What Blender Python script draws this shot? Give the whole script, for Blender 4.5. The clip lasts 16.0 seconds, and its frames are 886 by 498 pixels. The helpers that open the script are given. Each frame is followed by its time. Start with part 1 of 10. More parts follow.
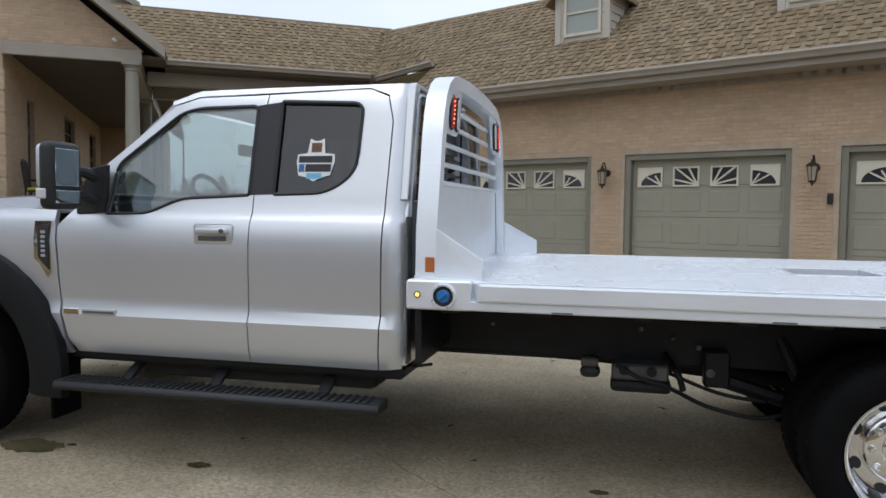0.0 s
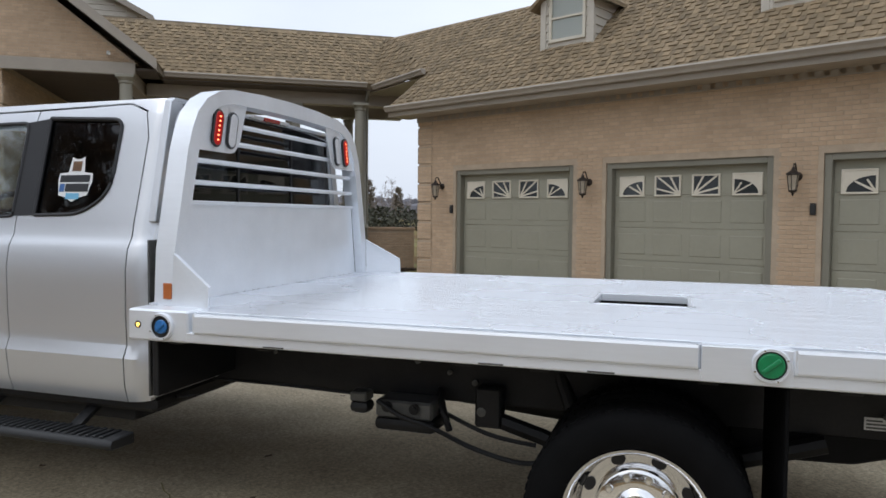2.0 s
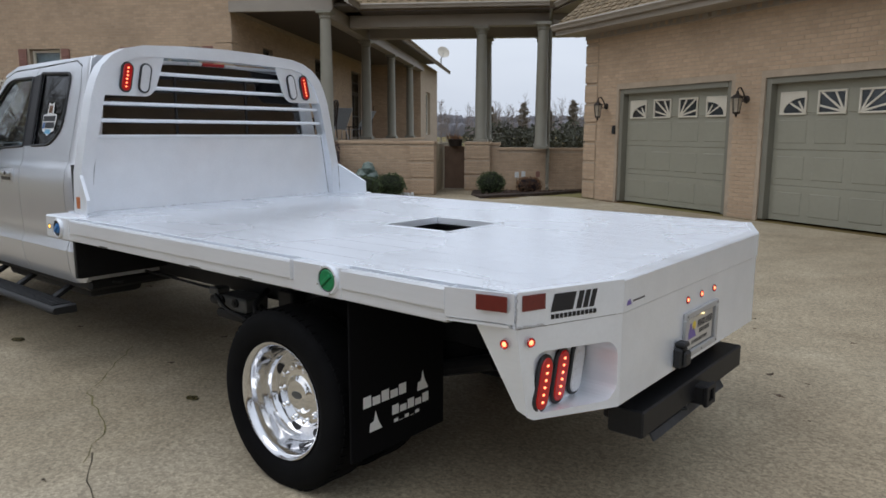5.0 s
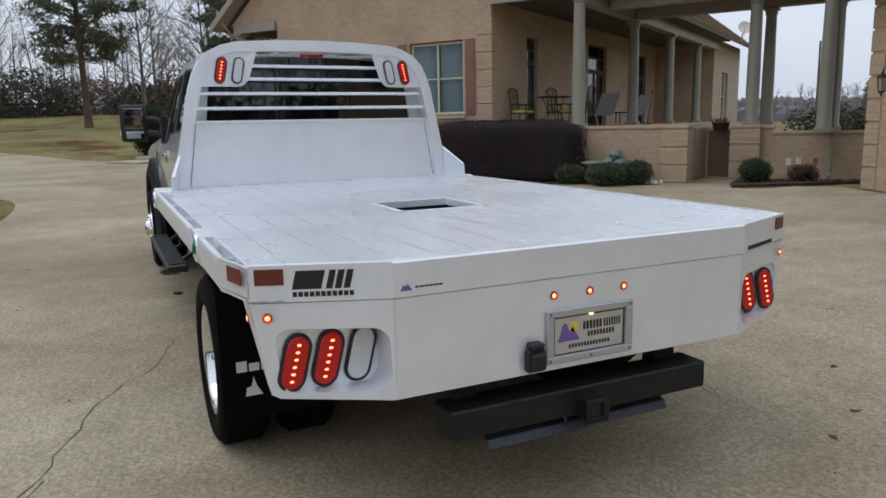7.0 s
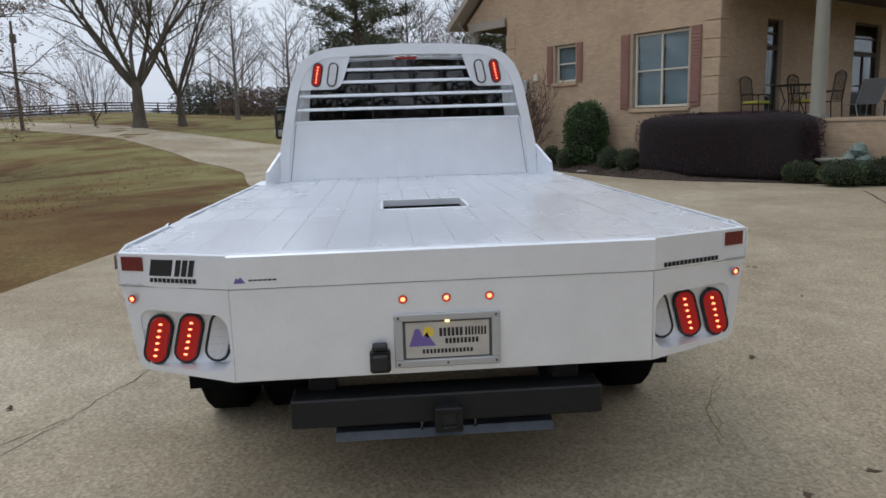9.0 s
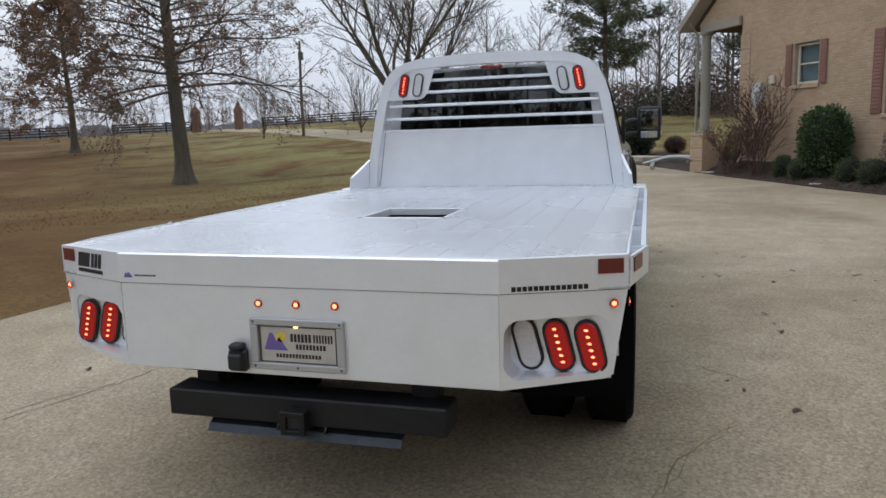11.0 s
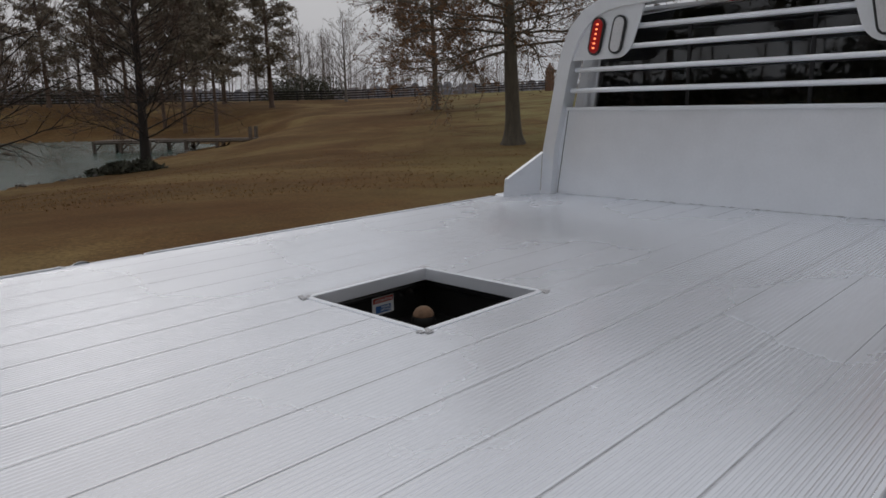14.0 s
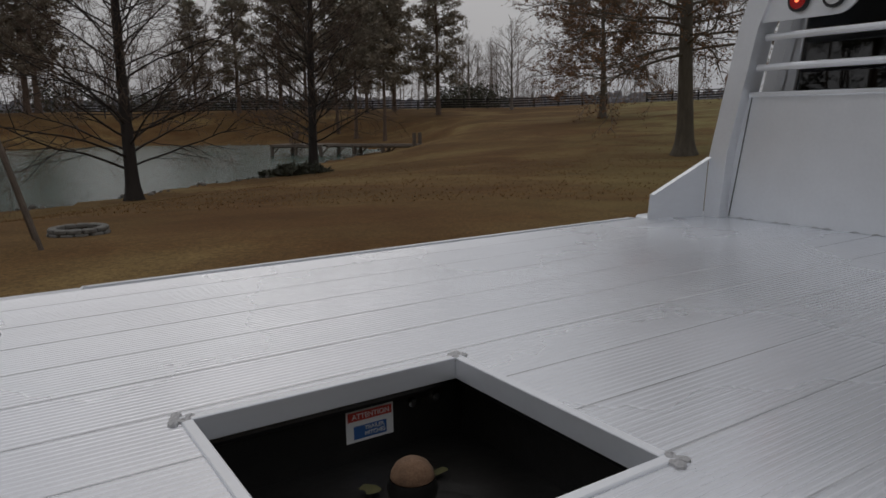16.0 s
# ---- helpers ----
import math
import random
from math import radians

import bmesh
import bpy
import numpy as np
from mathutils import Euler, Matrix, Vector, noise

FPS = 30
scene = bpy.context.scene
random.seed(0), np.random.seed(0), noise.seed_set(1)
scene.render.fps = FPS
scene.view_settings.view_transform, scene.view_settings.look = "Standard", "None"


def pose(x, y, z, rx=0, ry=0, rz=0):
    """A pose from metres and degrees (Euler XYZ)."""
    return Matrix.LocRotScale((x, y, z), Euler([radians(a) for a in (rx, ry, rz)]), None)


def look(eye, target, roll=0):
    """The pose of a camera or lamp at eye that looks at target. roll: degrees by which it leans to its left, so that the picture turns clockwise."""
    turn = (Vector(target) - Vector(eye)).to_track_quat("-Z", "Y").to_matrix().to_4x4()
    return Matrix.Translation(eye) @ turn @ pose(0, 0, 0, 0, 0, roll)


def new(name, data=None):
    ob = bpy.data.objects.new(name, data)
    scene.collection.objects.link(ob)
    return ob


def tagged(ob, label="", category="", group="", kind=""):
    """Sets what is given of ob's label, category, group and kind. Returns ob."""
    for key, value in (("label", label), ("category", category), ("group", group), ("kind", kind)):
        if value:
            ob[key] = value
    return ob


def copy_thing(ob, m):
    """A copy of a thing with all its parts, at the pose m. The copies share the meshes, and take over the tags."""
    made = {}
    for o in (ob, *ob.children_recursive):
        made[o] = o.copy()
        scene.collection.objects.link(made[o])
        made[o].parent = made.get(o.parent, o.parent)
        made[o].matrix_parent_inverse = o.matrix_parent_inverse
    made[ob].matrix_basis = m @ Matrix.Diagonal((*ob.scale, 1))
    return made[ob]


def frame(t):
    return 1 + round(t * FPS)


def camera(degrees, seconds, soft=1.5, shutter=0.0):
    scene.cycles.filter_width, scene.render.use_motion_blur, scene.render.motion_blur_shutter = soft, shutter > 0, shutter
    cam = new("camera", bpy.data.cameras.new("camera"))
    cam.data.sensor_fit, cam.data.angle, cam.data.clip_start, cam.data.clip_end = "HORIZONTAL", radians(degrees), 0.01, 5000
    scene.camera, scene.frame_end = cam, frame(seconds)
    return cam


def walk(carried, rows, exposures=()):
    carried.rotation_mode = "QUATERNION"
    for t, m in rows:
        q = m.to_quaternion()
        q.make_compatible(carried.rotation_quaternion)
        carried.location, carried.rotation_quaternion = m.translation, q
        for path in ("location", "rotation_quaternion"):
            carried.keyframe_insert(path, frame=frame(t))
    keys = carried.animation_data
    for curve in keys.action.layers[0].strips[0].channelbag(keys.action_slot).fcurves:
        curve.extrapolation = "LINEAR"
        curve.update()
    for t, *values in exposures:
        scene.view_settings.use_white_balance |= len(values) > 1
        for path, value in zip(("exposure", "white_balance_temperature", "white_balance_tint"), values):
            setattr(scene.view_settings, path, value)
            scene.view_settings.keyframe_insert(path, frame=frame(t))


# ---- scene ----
cam = camera(63.5, 16.0, soft=1.6)
PATH = [
    (0, 0.019, -4.232, 1.332, 13.79, -3.09, -0.54),
    (0.5, 0.334, -4.040, 1.325, 16.08, -3.35, -0.50),
    (1, 0.685, -3.838, 1.373, 16.65, -2.92, -0.45),
    (1.5, 1.007, -3.721, 1.423, 17.71, -2.76, -0.49),
    (2, 1.271, -3.611, 1.418, 17.98, -2.63, -0.53),
    (2.5, 1.584, -3.579, 1.441, 18.05, -2.29, -0.47),
    (3, 2.027, -3.583, 1.477, 18.73, -2.60, -0.37),
    (3.5, 2.397, -3.383, 1.470, 23.90, -4.33, -0.32),
    (4, 2.815, -3.297, 1.486, 28.02, -8.81, -0.34),
    (4.2, 2.973, -3.273, 1.499, 30.35, -8.89, -0.41),
    (6.3, 4.239, -1.956, 1.427, 52.89, -9.84, 1.02),
    (6.5, 4.331, -1.832, 1.409, 55.11, -9.60, 1.02),
    (7, 4.505, -1.508, 1.427, 64.51, -9.91, 1.09),
    (7.5, 4.620, -1.165, 1.429, 73.58, -10.01, 1.26),
    (8, 4.836, -0.836, 1.439, 77.90, -9.51, 1.39),
    (8.2, 4.910, -0.709, 1.458, 79.10, -9.67, 1.42),
    (10.3, 4.902, 0.739, 1.386, 99.69, -9.18, 1.96),
    (10.5, 4.858, 0.888, 1.392, 101.99, -9.03, 1.92),
    (11, 4.754, 1.195, 1.418, 105.79, -8.93, 1.62),
    (11.5, 4.495, 1.372, 1.411, 108.97, -9.36, 1.27),
    (12, 4.148, 1.521, 1.467, 112.19, -9.20, 1.07),
    (12.5, 3.772, 1.634, 1.521, 118.03, -9.21, 0.91),
    (13, 3.353, 1.559, 1.512, 121.39, -11.45, 0.89),
    (13.5, 2.865, 1.481, 1.509, 126.87, -11.90, 1.12),
    (14, 2.416, 1.315, 1.514, 133.65, -11.49, 1.21),
    (14.5, 2.094, 1.210, 1.490, 137.57, -11.11, 1.09),
    (15, 1.841, 1.142, 1.490, 140.72, -11.03, 0.91),
    (15.5, 1.640, 0.899, 1.454, 143.41, -11.11, 0.77),
    (16, 1.544, 0.726, 1.414, 146.75, -10.58, 0.77),
]
walk(cam, [(t, pose(x, y, z, 90 + pitch, roll, yaw)) for t, x, y, z, yaw, pitch, roll in PATH],
     exposures=[(0.0, 0.12, 5930, 9), (1.5, 0.15, 6050, 10), (3.5, 0.0, 6080, 10), (4.2, -0.05, 6060, 10), (8.0, -0.04, 6040, 10), (10.5, 0.0, 6060, 10), (12.0, -0.08, 6150, 10), (13.0, -0.43, 6320, 10), (14.0, -0.84, 6600, 12), (15.0, -1.08, 6720, 12), (16.0, -1.10, 6720, 12)])

# ---- sky and sun: a bright, closed winter overcast ----
world = bpy.data.worlds.new("overcast")
scene.world = world
world.use_nodes = True
wn, wl = world.node_tree.nodes, world.node_tree.links
wn.clear()
w_out = wn.new("ShaderNodeOutputWorld")
w_bg = wn.new("ShaderNodeBackground")
w_sky = wn.new("ShaderNodeTexSky")
w_sky.sky_type = "NISHITA"
w_sky.sun_disc = False
w_sky.sun_elevation, w_sky.sun_rotation = radians(38), radians(200)
w_sky.air_density, w_sky.dust_density = 1.5, 4.0
w_co = wn.new("ShaderNodeTexCoord")
w_map = wn.new("ShaderNodeMapping")
w_map.inputs["Scale"].default_value = (1.0, 1.0, 3.0)
w_noise = wn.new("ShaderNodeTexNoise")
w_noise.inputs["Scale"].default_value, w_noise.inputs["Detail"].default_value = 1.6, 5.0
w_ramp = wn.new("ShaderNodeValToRGB")
w_ramp.color_ramp.elements[0].position, w_ramp.color_ramp.elements[1].position = 0.3, 0.72
w_ramp.color_ramp.elements[0].color = (6.95, 7.3, 7.95, 1)
w_ramp.color_ramp.elements[1].color = (8.8, 9.1, 9.6, 1)
w_mix = wn.new("ShaderNodeMixRGB")
w_mix.inputs[0].default_value = 0.93
wl.new(w_co.outputs["Generated"], w_map.inputs[0])
wl.new(w_map.outputs[0], w_noise.inputs["Vector"])
wl.new(w_noise.outputs[0], w_ramp.inputs[0])
wl.new(w_sky.outputs[0], w_mix.inputs[1])
wl.new(w_ramp.outputs[0], w_mix.inputs[2])
# an overcast sky is brighter overhead than at the horizon
w_sep = wn.new("ShaderNodeSeparateXYZ")
w_lift = wn.new("ShaderNodeMapRange")
w_lift.inputs["To Min"].default_value, w_lift.inputs["To Max"].default_value = 0.96, 1.28
w_mul = wn.new("ShaderNodeVectorMath")
w_mul.operation = "SCALE"
wl.new(w_co.outputs["Generated"], w_sep.inputs[0])
wl.new(w_sep.outputs["Z"], w_lift.inputs["Value"])
wl.new(w_mix.outputs[0], w_mul.inputs[0])
wl.new(w_lift.outputs[0], w_mul.inputs["Scale"])
wl.new(w_mul.outputs[0], w_bg.inputs[0])
w_bg.inputs[1].default_value = 0.1
wl.new(w_bg.outputs[0], w_out.inputs[0])
sun_data = bpy.data.lights.new("sun", "SUN")
sun_data.energy, sun_data.angle, sun_data.color = 0.6, radians(40), (1.0, 0.97, 0.93)
sun = new("sun", sun_data)
sun.matrix_world = look((0, 0, 30), (8, 14, 0))


# ---- materials ----
def material(name, color, rough=0.6, metal=0.0, vary=0.0, scale=8.0, bump=0.0, bump_scale=60.0, island=0.0, spec=None, coat=0.0, second=None, stretch=(1, 1, 1), rand=0.0, object_space=True):
    """A procedural surface: base colour varied by noise at two scales, fine relief, and a random shade by piece."""
    m = bpy.data.materials.new(name)
    m.use_nodes = True
    n, l = m.node_tree.nodes, m.node_tree.links
    b = n["Principled BSDF"]
    b.inputs["Roughness"].default_value, b.inputs["Metallic"].default_value = rough, metal
    if spec is not None:
        b.inputs["Specular IOR Level"].default_value = spec
    if coat:
        b.inputs["Coat Weight"].default_value, b.inputs["Coat Roughness"].default_value = coat, 0.04
    b.inputs["Base Color"].default_value = (*color, 1)
    co = n.new("ShaderNodeTexCoord")
    mp = n.new("ShaderNodeMapping")
    mp.inputs["Scale"].default_value = stretch
    if object_space:
        l.new(co.outputs["Object"], mp.inputs[0])
    else:
        ge = n.new("ShaderNodeNewGeometry")
        l.new(ge.outputs["Position"], mp.inputs[0])
    last = None
    if vary or second:
        big = n.new("ShaderNodeTexNoise")
        big.inputs["Scale"].default_value, big.inputs["Detail"].default_value = scale, 4
        l.new(mp.outputs[0], big.inputs["Vector"])
        small = n.new("ShaderNodeTexNoise")
        small.inputs["Scale"].default_value, small.inputs["Detail"].default_value = scale * 11, 3
        l.new(mp.outputs[0], small.inputs["Vector"])
        mean = n.new("ShaderNodeMath")
        mean.operation = "MULTIPLY_ADD"
        mean.inputs[1].default_value = 0.35
        l.new(small.outputs[0], mean.inputs[0])
        add = n.new("ShaderNodeMath")
        add.operation = "MULTIPLY"
        add.inputs[1].default_value = 0.65
        l.new(big.outputs[0], add.inputs[0])
        l.new(add.outputs[0], mean.inputs[2])
        ramp = n.new("ShaderNodeValToRGB")
        ramp.color_ramp.elements[0].position, ramp.color_ramp.elements[1].position = 0.33, 0.67
        lo = second if second else [max(0, c * (1 - vary)) for c in color]
        hi = color if second else [min(1, c * (1 + vary)) for c in color]
        ramp.color_ramp.elements[0].color, ramp.color_ramp.elements[1].color = (*lo, 1), (*hi, 1)
        l.new(mean.outputs[0], ramp.inputs[0])
        last = ramp.outputs[0]
    if island or rand:
        if island:
            g = n.new("ShaderNodeNewGeometry")
            r_out = g.outputs["Random Per Island"]
        else:
            g = n.new("ShaderNodeObjectInfo")
            r_out = g.outputs["Random"]
        k = island or rand
        rng = n.new("ShaderNodeMapRange")
        rng.inputs["To Min"].default_value, rng.inputs["To Max"].default_value = 1 - k, 1 + k
        l.new(r_out, rng.inputs["Value"])
        mul = n.new("ShaderNodeVectorMath")
        mul.operation = "SCALE"
        if last is not None:
            l.new(last, mul.inputs[0])
        else:
            mul.inputs[0].default_value = color
        l.new(rng.outputs[0], mul.inputs["Scale"])
        last = mul.outputs[0]
    if last is not None:
        l.new(last, b.inputs["Base Color"])
    if bump:
        bn = n.new("ShaderNodeTexNoise")
        bn.inputs["Scale"].default_value, bn.inputs["Detail"].default_value = bump_scale, 4
        l.new(mp.outputs[0], bn.inputs["Vector"])
        bp = n.new("ShaderNodeBump")
        bp.inputs["Strength"].default_value, bp.inputs["Distance"].default_value = bump, 0.01
        l.new(bn.outputs[0], bp.inputs["Height"])
        l.new(bp.outputs[0], b.inputs["Normal"])
    return m


def glass(name, color, alpha, rough=0.02):
    """A pane: mirror-like film over a see-through tint."""
    m = bpy.data.materials.new(name)
    m.use_nodes = True
    n, l = m.node_tree.nodes, m.node_tree.links
    n.clear()
    out = n.new("ShaderNodeOutputMaterial")
    tr = n.new("ShaderNodeBsdfTransparent")
    tr.inputs[0].default_value = (*color, 1)
    gl = n.new("ShaderNodeBsdfGlossy")
    gl.inputs["Roughness"].default_value = rough
    fr = n.new("ShaderNodeLayerWeight")
    fr.inputs["Blend"].default_value = 0.5
    pw = n.new("ShaderNodeMath")
    pw.operation = "POWER"
    pw.inputs[1].default_value = 5.0
    l.new(fr.outputs["Facing"], pw.inputs[0])
    ad = n.new("ShaderNodeMath")
    ad.operation = "MULTIPLY_ADD"
    ad.inputs[1].default_value, ad.inputs[2].default_value = 0.9, 0.035 + alpha
    l.new(pw.outputs[0], ad.inputs[0])
    mx = n.new("ShaderNodeMixShader")
    l.new(ad.outputs[0], mx.inputs[0])
    l.new(tr.outputs[0], mx.inputs[1])
    l.new(gl.outputs[0], mx.inputs[2])
    l.new(mx.outputs[0], out.inputs[0])
    return m


def glowing(name, color, strength, base=None):
    m = material(name, base or color, 0.25)
    b = m.node_tree.nodes["Principled BSDF"]
    b.inputs["Emission Color"].default_value, b.inputs["Emission Strength"].default_value = (*color, 1), strength
    return m




def ground_material(name, colors, patch, fine, rough, bump, speckle=0.0, green=None, pebbles=0.0):
    """Weathered ground: three colours mixed by broad patches, darkened and lightened by grains, with relief."""
    m = material(name, colors[0], rough, spec=0.12)
    n, l = m.node_tree.nodes, m.node_tree.links
    b = n["Principled BSDF"]
    ge = n.new("ShaderNodeNewGeometry")

    def noise_of(scale, detail=5.0, roughness=0.55, distort=0.0):
        t = n.new("ShaderNodeTexNoise")
        t.inputs["Scale"].default_value, t.inputs["Detail"].default_value = scale, detail
        t.inputs["Roughness"].default_value, t.inputs["Distortion"].default_value = roughness, distort
        l.new(ge.outputs["Position"], t.inputs["Vector"])
        return t.outputs[0]

    ramp = n.new("ShaderNodeValToRGB")
    e = ramp.color_ramp.elements
    e[0].position, e[1].position = 0.36, 0.64
    e.new(0.5)
    for i, c in enumerate((colors[0], colors[1], colors[2])):
        e[i].color = (*c, 1)
    l.new(noise_of(patch, 6.0, 0.6, 0.6), ramp.inputs[0])
    last = ramp.outputs[0]
    if green:
        sep = n.new("ShaderNodeSeparateXYZ")
        l.new(ge.outputs["Position"], sep.inputs[0])
        side = n.new("ShaderNodeMapRange")
        side.inputs["From Min"].default_value, side.inputs["From Max"].default_value = -4.0, 14.0
        side.inputs["To Min"].default_value, side.inputs["To Max"].default_value = 0.10, 0.95
        west = n.new("ShaderNodeMath")
        west.operation = "SUBTRACT"
        l.new(sep.outputs["Y"], west.inputs[0])
        l.new(sep.outputs["X"], west.inputs[1])
        l.new(west.outputs[0], side.inputs["Value"])
        spots = n.new("ShaderNodeMapRange")
        spots.inputs["From Min"].default_value, spots.inputs["From Max"].default_value = 0.39, 0.57
        l.new(noise_of(0.21, 6.0, 0.65, 0.8), spots.inputs["Value"])
        f = n.new("ShaderNodeMath")
        f.operation = "MULTIPLY"
        l.new(side.outputs[0], f.inputs[0])
        l.new(spots.outputs[0], f.inputs[1])
        mix = n.new("ShaderNodeMixRGB")
        l.new(f.outputs[0], mix.inputs[0])
        l.new(last, mix.inputs[1])
        mix.inputs[2].default_value = (*green, 1)
        last = mix.outputs[0]
    for scale, amount in ((patch * 9, 0.10), (fine, 0.17 if not green else 0.3), (fine * 3.3, speckle)):
        if not amount:
            continue
        rng = n.new("ShaderNodeMapRange")
        rng.inputs["From Min"].default_value, rng.inputs["From Max"].default_value = 0.3, 0.7
        rng.inputs["To Min"].default_value, rng.inputs["To Max"].default_value = 1 - amount, 1 + amount
        l.new(noise_of(scale, 3.0), rng.inputs["Value"])
        mul = n.new("ShaderNodeVectorMath")
        mul.operation = "SCALE"
        l.new(last, mul.inputs[0])
        l.new(rng.outputs[0], mul.inputs["Scale"])
        last = mul.outputs[0]
    if pebbles:
        cell = n.new("ShaderNodeTexVoronoi")
        cell.inputs["Scale"].default_value = pebbles
        l.new(ge.outputs["Position"], cell.inputs["Vector"])
        sep = n.new("ShaderNodeSeparateColor")
        l.new(cell.outputs["Color"], sep.inputs[0])
        rng = n.new("ShaderNodeMapRange")
        rng.inputs["To Min"].default_value, rng.inputs["To Max"].default_value = 0.80, 1.20
        l.new(sep.outputs[0], rng.inputs["Value"])
        mul = n.new("ShaderNodeVectorMath")
        mul.operation = "SCALE"
        l.new(last, mul.inputs[0])
        l.new(rng.outputs[0], mul.inputs["Scale"])
        last = mul.outputs[0]
    l.new(last, b.inputs["Base Color"])
    bp = n.new("ShaderNodeBump")
    bp.inputs["Strength"].default_value, bp.inputs["Distance"].default_value = bump, 0.01
    l.new(noise_of(fine, 4.0), bp.inputs["Height"])
    l.new(bp.outputs[0], b.inputs["Normal"])
    return m


M_CONCRETE = ground_material("exposed_aggregate_concrete", ((0.286, 0.233, 0.158), (0.346, 0.290, 0.201), (0.405, 0.347, 0.253)), 0.32, 45, 0.85, 0.4, 0.22, None, 70.0)
M_LAWN = ground_material("dormant_grass", ((0.088, 0.043, 0.015), (0.117, 0.062, 0.023), (0.173, 0.112, 0.045)), 0.13, 20, 0.95, 0.7, 0.3, (0.215, 0.195, 0.078))
M_MULCH = material("dark_mulch", (0.045, 0.030, 0.021), 0.95, vary=0.5, scale=8, bump=1.0, bump_scale=40, object_space=False)
M_MORTAR = material("mortar", (0.42, 0.335, 0.245), 0.9, vary=0.12, scale=6, bump=0.3, bump_scale=120)
M_BRICK = material("tan_brick", (0.474, 0.346, 0.231), 0.85, vary=0.13, scale=0.9, bump=0.35, bump_scale=110, island=0.075)
M_BRICK_PIECE = material("tan_brick_piece", (0.474, 0.346, 0.231), 0.85, vary=0.13, scale=3, bump=0.35, bump_scale=110, rand=0.055)
M_SHINGLE = material("tan_asphalt_shingle", (0.222, 0.165, 0.096), 0.92, vary=0.2, scale=5, bump=0.6, bump_scale=150, island=0.27)
M_SHINGLE_PIECE = material("tan_asphalt_shingle_piece", (0.222, 0.165, 0.096), 0.92, vary=0.2, scale=5, bump=0.6, bump_scale=150, rand=0.27)
M_ROOF_DECK = material("roof_underlay", (0.13, 0.098, 0.06), 0.95, vary=0.2, scale=5)
M_GREIGE = material("grey_green_paint", (0.288, 0.277, 0.216), 0.55, vary=0.05, scale=2, bump=0.08, bump_scale=60)
M_GREIGE_DARK = material("grey_green_trim_paint", (0.20, 0.19, 0.15), 0.5, vary=0.05, scale=2)
M_TAUPE = material("taupe_trim_paint", (0.33, 0.29, 0.24), 0.5, vary=0.06, scale=3)
M_CREAM = material("cream_plastic", (0.62, 0.57, 0.47), 0.5, vary=0.05, scale=5)
M_SIDING = material("cream_vinyl_siding", (0.50, 0.46, 0.39), 0.5, vary=0.05, scale=5)
M_SOFFIT = material("brown_soffit", (0.10, 0.08, 0.065), 0.7, vary=0.1, scale=3)
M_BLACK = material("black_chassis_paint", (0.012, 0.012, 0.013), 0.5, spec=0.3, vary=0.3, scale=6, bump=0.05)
M_RUBBER = material("tyre_rubber", (0.0045, 0.0045, 0.0048), 0.8, spec=0.09, vary=0.25, scale=10, bump=0.1, bump_scale=80)
M_TANK = material("dull_black_tank", (0.005, 0.005, 0.0055), 0.6, spec=0.15, vary=0.3, scale=6)
M_PLASTIC = material("black_plastic", (0.013, 0.0135, 0.0145), 0.55, bump=0.1, bump_scale=200)
M_CHROME = material("chrome", (0.82, 0.82, 0.82), 0.06, 1.0)
M_POLISHED = material("polished_aluminium", (0.74, 0.74, 0.75), 0.09, 1.0, vary=0.05, scale=20)
M_SILVER = material("silver_metallic_paint", (0.64, 0.655, 0.68), 0.32, 0.62, coat=0.8, vary=0.015, scale=300)
M_ALU = material("brushed_white_aluminium", (0.825, 0.85, 0.885), 0.36, 0.42, vary=0.035, scale=2.5, stretch=(0.3, 3, 3), bump=0.03, bump_scale=300)
M_DECK = material("ribbed_deck_aluminium", (0.835, 0.855, 0.89), 0.27, 0.66, vary=0.04, scale=2.0, stretch=(0.4, 2, 2), bump=0.02, bump_scale=250)


def uneven_gloss(m, low, high, scale):
    """Let the gloss of a surface wander, as on handled or rained-on metal."""
    n, l = m.node_tree.nodes, m.node_tree.links
    co = n.new("ShaderNodeTexCoord")
    t = n.new("ShaderNodeTexNoise")
    t.inputs["Scale"].default_value, t.inputs["Detail"].default_value = scale, 5.0
    l.new(co.outputs["Object"], t.inputs["Vector"])
    r = n.new("ShaderNodeMapRange")
    r.inputs["From Min"].default_value, r.inputs["From Max"].default_value = 0.35, 0.65
    r.inputs["To Min"].default_value, r.inputs["To Max"].default_value = low, high
    l.new(t.outputs[0], r.inputs["Value"])
    l.new(r.outputs[0], n["Principled BSDF"].inputs["Roughness"])


uneven_gloss(M_DECK, 0.24, 0.31, 1.3)
uneven_gloss(M_ALU, 0.28, 0.42, 3.0)
M_DARKGLASS = glass("tinted_glass", (0.15, 0.155, 0.165), 0.045)
M_CLEARGLASS = glass("cab_glass", (0.84, 0.89, 0.88), 0.10)
M_RED = material("red_lens", (0.35, 0.012, 0.012), 0.15, coat=0.5)
M_REDLED = glowing("lit_red_lens", (1.0, 0.015, 0.01), 0.12, (0.26, 0.006, 0.006))
M_LEDDOT = glowing("lit_red_dot", (1.0, 0.20, 0.08), 4.0)
M_AMBER = material("amber_reflector", (0.42, 0.12, 0.03), 0.3, coat=0.4)
M_REFLECTOR = material("dark_red_reflector", (0.135, 0.014, 0.010), 0.35, vary=0.1, scale=60, coat=0.3)
M_CLEARLENS = material("clear_lens", (0.62, 0.62, 0.63), 0.12, coat=0.6, vary=0.1, scale=120)
